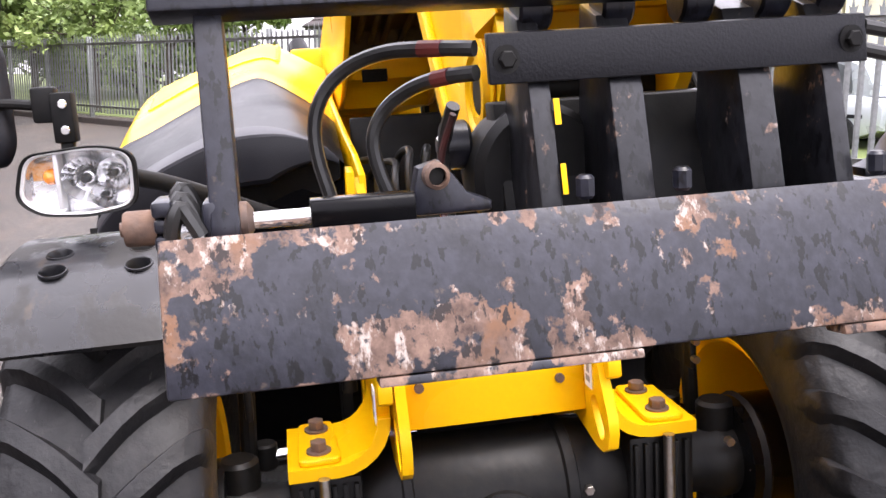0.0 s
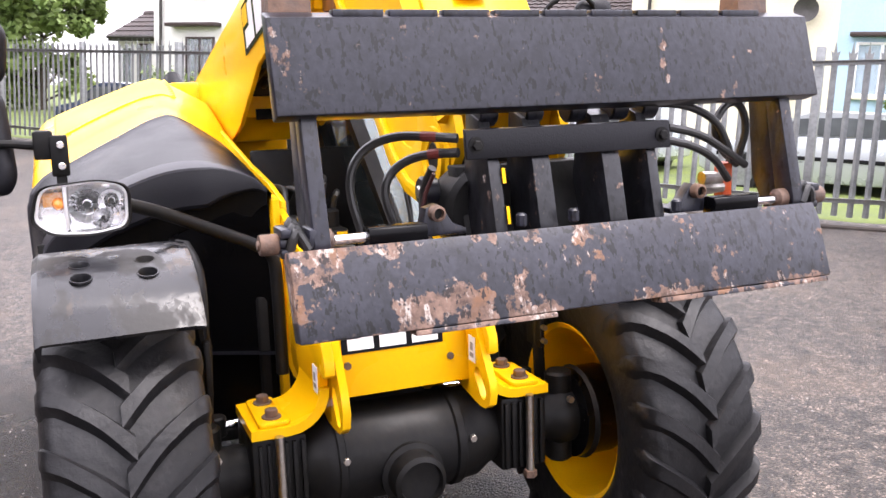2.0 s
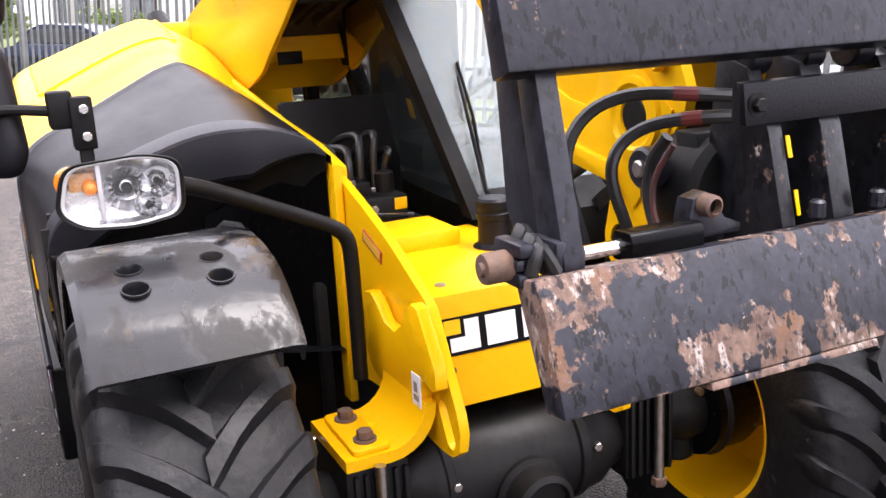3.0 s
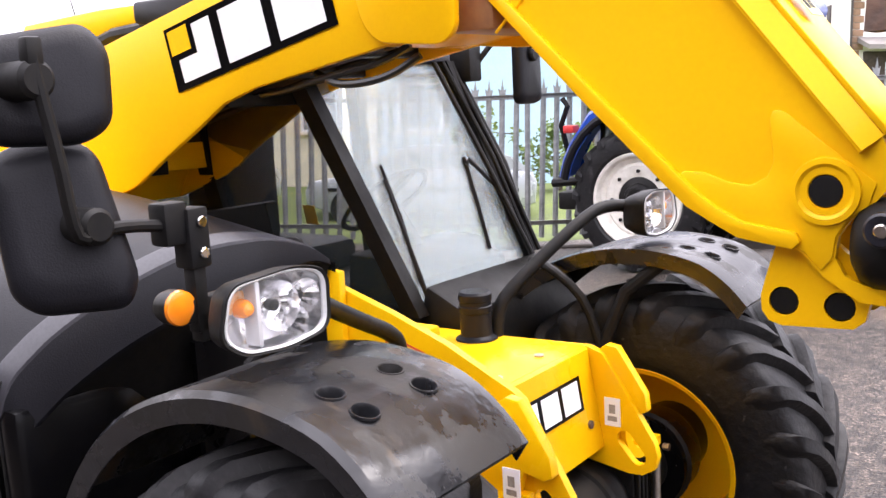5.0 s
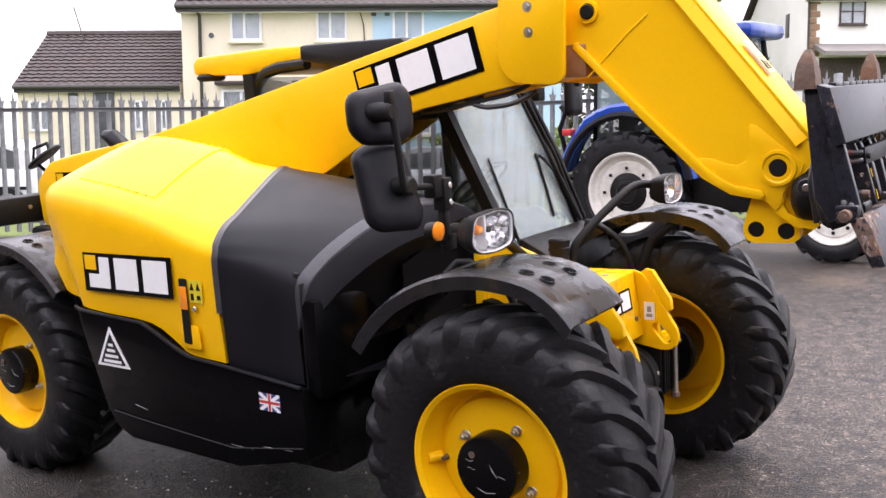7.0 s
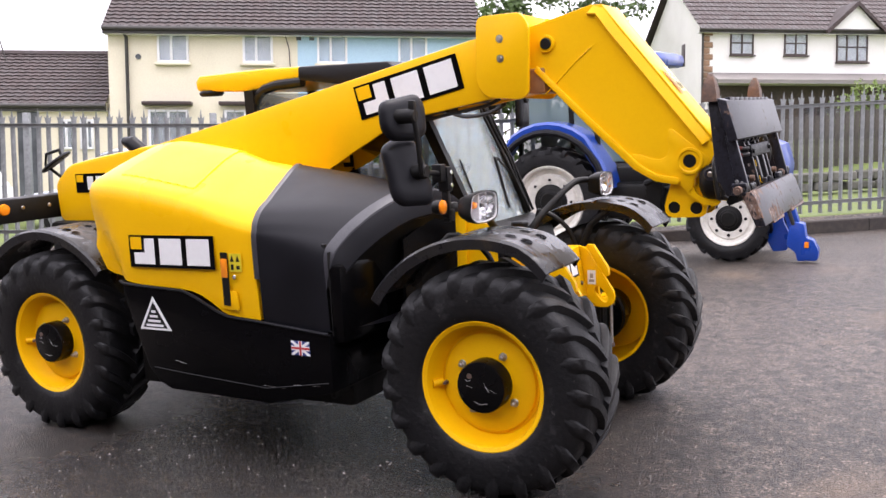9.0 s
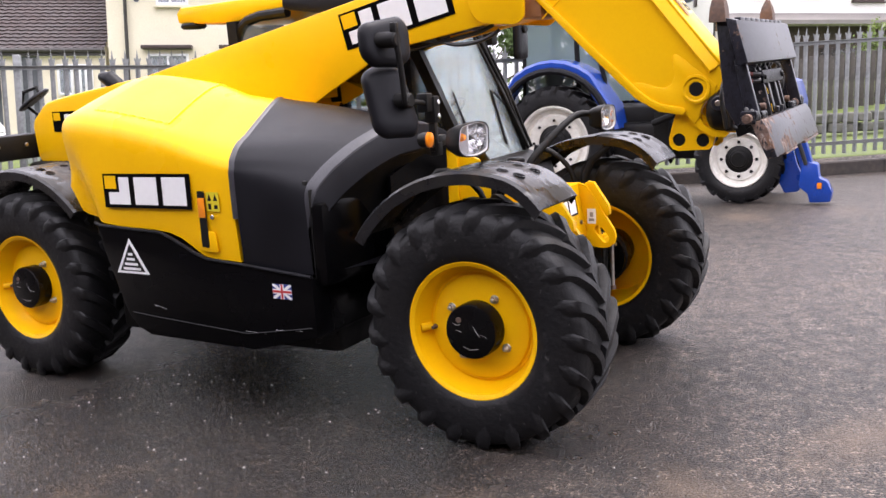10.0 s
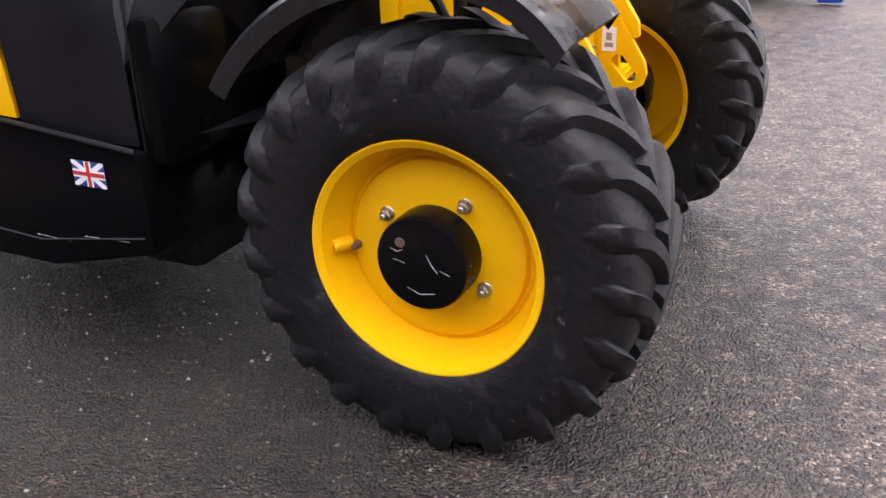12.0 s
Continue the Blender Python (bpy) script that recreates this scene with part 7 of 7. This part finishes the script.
SILVER = material("silver_car_paint", (0.50, 0.53, 0.56), (0.44, 0.47, 0.50), 0.25, 0.32, metal=0.4, scale=60, coat=0.6)
DARKBLUE = material("dark_blue_car_paint", (0.05, 0.07, 0.12), (0.04, 0.05, 0.09), 0.22, 0.3, scale=60, coat=0.6)
PALE = material("white_car_paint", (0.75, 0.76, 0.77), (0.7, 0.71, 0.72), 0.25, 0.3, coat=0.6)
build_car("silver hatchback parked behind the fence", SILVER, at(-2.95, 3.5, 0.52), 3.75, 1.32)
build_car("white car parked behind the fence", PALE, at(-12.0, 3.6, 0.55), 4.2, 1.5)
build_car("silver van parked behind the fence", SILVER, at(-7.4, 4.2, 0.55), 3.6, 1.6)
build_car("dark blue car parked behind the fence", DARKBLUE, at(-18.5, 2.6, 0.45), 4.0, 1.35)

# -- trees and shrubs --
BARK = material("bark", (0.10, 0.08, 0.06), (0.06, 0.05, 0.04), 0.9, scale=15, bump=0.5)


def leaf_material(name, a, b):
    m = material(name, a, b, 0.5, 0.7, scale=1.2, big=0.5)
    m.node_tree.nodes["Principled BSDF"].inputs["Subsurface Weight"].default_value = 0.0
    return m


LEAF = leaf_material("green_leaves", (0.22, 0.29, 0.08), (0.10, 0.16, 0.04))
LEAF2 = leaf_material("dark_leaves", (0.10, 0.16, 0.045), (0.05, 0.085, 0.025))


def build_tree(m, height, spread, seed, mat=LEAF, count=2600, trunk=0.16, low=0.25, leaf=0.13, name="tree", label="leafy deciduous tree beyond the fence"):
    r = random.Random(seed)
    t = thing(name, label, name, m)
    wood = Shape().tube([(0, 0, -0.5), (0.05, 0, height * 0.25), (-0.05, 0.05, height * 0.5), (0, 0, height * 0.8)], [trunk, trunk * 0.8, trunk * 0.5, trunk * 0.15], 9, 0)
    tips = []
    for k in range(16):
        a = r.uniform(0, 6.28)
        h0 = height * r.uniform(low * 0.8, 0.7)
        reach = spread * r.uniform(0.55, 1.0) * (1.15 - h0 / height * 0.6)
        p1 = Vector((math.cos(a) * reach * 0.5, math.sin(a) * reach * 0.5, h0 + height * r.uniform(0.06, 0.16)))
        p2 = Vector((math.cos(a) * reach, math.sin(a) * reach, h0 + height * r.uniform(0.05, 0.28)))
        wood.tube([(0, 0, h0), p1, p2], [trunk * 0.35, trunk * 0.2, 0.015], 6)
        tips += [p1, p2, p1.lerp(p2, 0.5)]
    tips += [Vector((r.uniform(-0.3, 0.3) * spread, r.uniform(-0.3, 0.3) * spread, height * r.uniform(0.7, 1.0))) for _ in range(10)]
    part("trunk", wood, BARK, t)
    leaves = Shape()
    clumps = [(tips[r.randrange(len(tips))] + Vector((r.gauss(0, 0.22), r.gauss(0, 0.22), r.gauss(0, 0.16))) * spread * 0.55, spread * r.uniform(0.10, 0.24)) for _ in range(80)]
    for k in range(count):
        c, rad = clumps[r.randrange(len(clumps))]
        d = Vector((r.gauss(0, 1), r.gauss(0, 1), r.gauss(0, 0.8)))
        p = c + d.normalized() * rad * r.random() ** 0.4
        if p.z < 0.1:
            continue
        u = Vector((r.gauss(0, 1), r.gauss(0, 1), r.gauss(0, 0.6))).normalized()
        v = u.orthogonal().normalized()
        v = (v * math.cos(r.uniform(0, 3)) + u.cross(v) * 0.7).normalized()
        sz = leaf * r.uniform(0.6, 1.25)
        leaves.add([p - u * sz, p + v * sz * 0.5, p + u * sz, p - v * sz * 0.5], [(0, 1, 2, 3)])
    tagged(part("crown", leaves, mat, t), "loose leafy crown", kind="stuff")
    return t


for s_, u, h, w, sd, mt in ((-27, 8, 4.4, 2.4, 2, LEAF), (-30.5, 7, 5.0, 2.8, 3, LEAF), (-35, 8, 5.6, 3.4, 5, LEAF), (-41, 8, 6.4, 4.2, 7, LEAF2), (-25.0, 20, 7.0, 3.0, 8, LEAF), (-48, 9, 7.5, 4.5, 9, LEAF),
                            (4.6, 27, 9.8, 4.0, 11, LEAF2), (9.5, 30, 10.5, 4.0, 12, LEAF2), (-33, 3.0, 4.6, 3.0, 14, LEAF), (-57, 8, 8.0, 5.5, 15, LEAF2)):
    build_tree(at(s_, u), h, w, sd, mt, 8500, 0.14, 0.05, 0.16)
build_tree(at(-24.0, 1.2), 4.3, 2.2, 21, LEAF, 3600, 0.12, 0.3, 0.11, label="leafy tree hanging over the fence")
for s_, u, h, w, sd in ((-0.2, 8.5, 1.6, 1.1, 31), (1.6, 8.6, 1.3, 1.0, 32), (-13.5, 8.5, 1.4, 1.2, 33), (-20, 7.5, 1.5, 1.3, 34), (13.0, 10, 1.8, 1.4, 35)):
    build_tree(at(s_, u), h, w, sd, LEAF, 1500, 0.05, 0.1, 0.07, "shrub", "round green garden shrub")


# ---- blue tractor with a front loader, parked along the fence ----
BLUE = material("blue_tractor_paint", (0.003, 0.050, 0.34), (0.002, 0.038, 0.26), 0.25, 0.4, scale=60, coat=0.4)
RIMW = material("cream_white_rim", (0.72, 0.70, 0.64), (0.6, 0.58, 0.52), 0.4, 0.6, scale=20, big=5)
tractor = thing("tractor", "blue farm tractor with white wheel rims and a front loader", "tractor", SLOPE @ pose(-2.72, 6.55, 0.0))


def tractor_wheel(x, y, r, w, rim_r, lugs, sg):
    t = thing("wheel", "", "")
    t.parent = tractor
    s = Shape()
    h = w / 2
    s.lathe([(rim_r, -h * 0.8), (rim_r + 0.04, -h), (r * 0.82, -h * 1.02), (r * 0.93, -h * 0.9), (r * 0.945, 0), (r * 0.93, h * 0.9), (r * 0.82, h * 1.02), (rim_r + 0.04, h), (rim_r, h * 0.8)], n=56)
    part("tyre", s, RUBBER, t)
    for q in (-1, 1):
        secs = []
        for f, dt, ro, ri in ((0.0, 0.0, 1.0, 0.93), (0.5, 0.14, 1.0, 0.93), (0.95, 0.26, 0.985, 0.9), (1.05, 0.29, 0.90, 0.86)):
            secs.append([(rr * r * math.cos(dt + d), q * f * h, rr * r * math.sin(dt + d)) for rr, d in ((ri, -0.055), (ro, -0.04), (ro, 0.04), (ri, 0.055))])
        lug = Shape().loft(secs).mesh("lug", RUBBER)
        for k in range(lugs):
            part("lug", lug, RUBBER, t).matrix_basis = Matrix.Rotation(-2 * math.pi * (k + (0.5 if q > 0 else 0)) / lugs, 4, "Y")
    o = 1 if sg < 0 else -1
    part("rim", Shape().lathe([(rr * rim_r, yy * h * o) for rr, yy in ((1.03, -0.86), (1.0, -0.95), (0.95, -0.9), (0.9, -0.6), (0.80, -0.5), (0.74, -0.62), (0.5, -0.55), (0.47, -0.4), (0.9, -0.3), (0.95, 0.8), (1.03, 0.86))], n=44, closed=True), RIMW, t, "off-white steel rim")
    hub = part("hub", Shape().lathe([(rr * rim_r, yy * h * o) for rr, yy in ((0.0001, -0.9), (0.24, -0.9), (0.28, -0.75), (0.34, -0.7), (0.36, -0.6), (0.5, -0.5), (0.5, 0.0))], n=24), BLACK, t)
    for k in range(8):
        a = 2 * math.pi * k / 8
        part("wheel_nut", Shape().disc((0.62 * rim_r * math.cos(a), 0, 0.62 * rim_r * math.sin(a)), 0.02, -h * 0.6 * o, -h * 0.68 * o, "y", 6), BLACK, t)
    t.matrix_basis = pose(x, y, r - 0.02)
    return t


tractor_wheel(0, 0.12, 0.74, 0.42, 0.475, 20, -1)
tractor_wheel(0, 1.5, 0.74, 0.42, 0.475, 20, 1)
tractor_wheel(2.32, 0.08, 0.525, 0.30, 0.325, 18, -1)
tractor_wheel(2.32, 1.5, 0.525, 0.30, 0.325, 18, 1)
for y0, y1 in ((-0.12, 0.36), (1.28, 1.74)):
    secs = []
    for k in range(15):
        a = radians(168 - 160 * k / 14)
        rr = 0.80 + (0.06 if 3 < k < 11 else 0.02)
        secs.append([(r_ * math.cos(a) * 1.05, y, 0.76 + r_ * math.sin(a) * 1.15) for y, r_ in ((y0, rr - 0.10), (y0, rr), (y0 + 0.04, rr + 0.03), (y1, rr + 0.03), (y1, rr), (y0 + 0.05, rr - 0.01))])
    fd = part("rear_mudguard", Shape().loft(secs, closed=True), BLUE, tractor, "blue rear mudguard with grey edge")
    part("mudguard_edge", Shape().tube([(0.77 * math.cos(radians(168 - 160 * k / 14)) * 1.05, y0 if y0 < 1 else y1, 0.76 + 0.77 * math.sin(radians(168 - 160 * k / 14)) * 1.15) for k in range(15)], 0.045, 8), PLASTIC, fd)
part("tail_lamp", Shape().box((-0.80, -0.1, 1.42), (-0.68, 0.05, 1.50), 0.015), RED, tractor)
part("chassis", Shape().box((-0.5, 0.55, 0.45), (2.4, 1.05, 0.85), 0.04), BLACK, tractor)
part("front_axle", Shape().box((2.22, 0.2, 0.42), (2.42, 1.4, 0.58), 0.03), BLACK, tractor)
hood = [(1.5, 0.85), (1.48, 1.56), (1.6, 1.62), (2.5, 1.50), (2.85, 1.36), (2.92, 1.1), (2.88, 0.8)]
hd_ = part("bonnet", Shape().prism(hood, "y", 0.42, 1.18, 0.06), BLUE, tractor, "blue bonnet")
for k in range(5):
    part("bonnet_vent", Shape().box((1.7 + 0.13 * k, 0.405, 1.15), (1.76 + 0.13 * k, 0.425, 1.40), 0.006), BLACK, hd_)
CABGLASS = glass("green_tinted_glass", (0.25, 0.34, 0.33), 0.03, 0.55)
cb = part("cab_base", Shape().box((-0.55, 0.3, 0.8), (1.35, 1.3, 1.15), 0.04), BLACK, tractor)
for x, y in ((-0.55, 0.32), (0.25, 0.25), (1.38, 0.35), (-0.55, 1.28), (0.25, 1.35), (1.38, 1.25)):
    part("cab_post", Shape().tube([(x, y, 1.2), (x * 0.9, y, 2.45)], 0.035, 8), BLACK, cb)
part("cab_roof", Shape().box((-0.75, 0.12, 2.42), (1.45, 1.48, 2.60), 0.07), BLUE, cb)
for a, b in (((-0.53, 0.30), (0.23, 0.25)), ((0.27, 0.25), (1.37, 0.35)), ((-0.53, 1.3), (0.23, 1.35)), ((0.27, 1.35), (1.37, 1.25)), ((1.37, 0.37), (1.37, 1.23)), ((-0.55, 0.34), (-0.55, 1.26))):
    ob = part("cab_window", Shape().add([(a[0], a[1], 1.22), (b[0], b[1], 1.22), (b[0] * 0.9, b[1], 2.42), (a[0] * 0.9, a[1], 2.42)], [(0, 1, 2, 3)]), CABGLASS, cb)
part("cab_seat", Shape().box((-0.3, 0.6, 1.1), (0.15, 1.0, 1.3), 0.05).box((-0.38, 0.6, 1.25), (-0.25, 1.0, 1.85), 0.05), BLACK, cb)
part("hydraulic_pipe", Shape().tube([(0.6, 0.22, 1.0), (0.62, 0.2, 1.5), (0.5, 0.25, 1.9)], 0.03, 8), BLACK, cb)
part("fuel_tank", Shape().box((0.72, 0.12, 0.48), (1.42, 0.5, 0.95), 0.06), BLACK, tractor)
part("exhaust", Shape().tube([(1.45, 0.3, 1.2), (1.45, 0.28, 2.15), (1.42, 0.28, 2.3), (1.35, 0.28, 2.36)], 0.045, 12), BLACK, tractor, "dark exhaust stack")
part("mirror", Shape().box((1.42, -0.12, 1.75), (1.46, 0.05, 2.05), 0.015).tube([(1.4, 0.3, 1.9), (1.44, 0.0, 1.95)], 0.012, 6), BLACK, tractor)
part("rear_lever", Shape().tube([(-0.85, 0.1, 1.2), (-0.9, 0.05, 1.5), (-0.8, 0.02, 1.7), (-0.86, 0.02, 1.78)], 0.03, 8), BLACK, tractor)
part("rear_hitch", Shape().box((-1.15, 0.35, 0.55), (-0.55, 1.2, 0.75), 0.03).tube([(-0.6, 0.4, 0.9), (-1.2, 0.35, 0.85)], 0.05, 8), BLACK, tractor)
# loader: mast, arms down to the ground in front, carriage plates
for y in (-0.1,):
    ml_ = part("loader_arm", Shape().prism([(1.35, 1.30), (1.45, 1.42), (2.66, 1.64), (2.80, 1.60), (3.16, 0.42), (3.03, 0.36), (2.71, 1.45), (2.60, 1.50), (1.5, 1.27), (1.4, 1.20)], "y", y, y + 0.12, 0.015), BLUE, tractor, "blue loader arm")
    part("loader_ram", Shape().tube([(1.3, y + 0.06, 0.95), (2.5, y + 0.06, 1.42)], 0.04, 10), BLACK, ml_)
    part("arm_hose", Shape().tube([(2.72, y - 0.01, 1.55), (2.92, y - 0.01, 0.95), (3.08, y - 0.01, 0.45)], 0.025, 8), HOSE, ml_)
    part("arm_pin", Shape().disc((2.98, 0, 0.78), 0.06, y - 0.03, y + 0.15, "y", 16, 0.005), BLACK, ml_)
    part("carriage_plate", Shape().prism(rounded([(3.04, 0.50), (3.20, 0.46), (3.22, 0.30), (3.30, 0.27), (3.36, 0.14), (3.34, 0.03), (3.12, 0.02), (3.10, 0.12), (3.0, 0.20)], 0.02, 2), "y", y - 0.02, y + 0.14, 0.01), BLUE, ml_)
    part("stand_plate", Shape().prism(rounded([(2.78, 0.70), (2.90, 0.68), (2.95, 0.45), (3.02, 0.30), (2.98, 0.12), (2.82, 0.10), (2.76, 0.22), (2.80, 0.4)], 0.02, 2), "y", y + 0.16, y + 0.22, 0.01), BLUE, ml_)
    part("yellow_tag", Shape().box((3.20, y - 0.026, 0.18), (3.25, y - 0.02, 0.25), 0.004), ORANGE, ml_)
part("carriage_tube", Shape().tube([(3.12, -0.08, 0.28), (3.12, 0.16, 0.28)], 0.06, 12), BLUE, tractor)
part("loader_mast", Shape().prism([(1.25, 0.5), (1.45, 0.5), (1.48, 1.42), (1.30, 1.42)], "y", 0.1, 0.22, 0.01), BLACK, tractor)
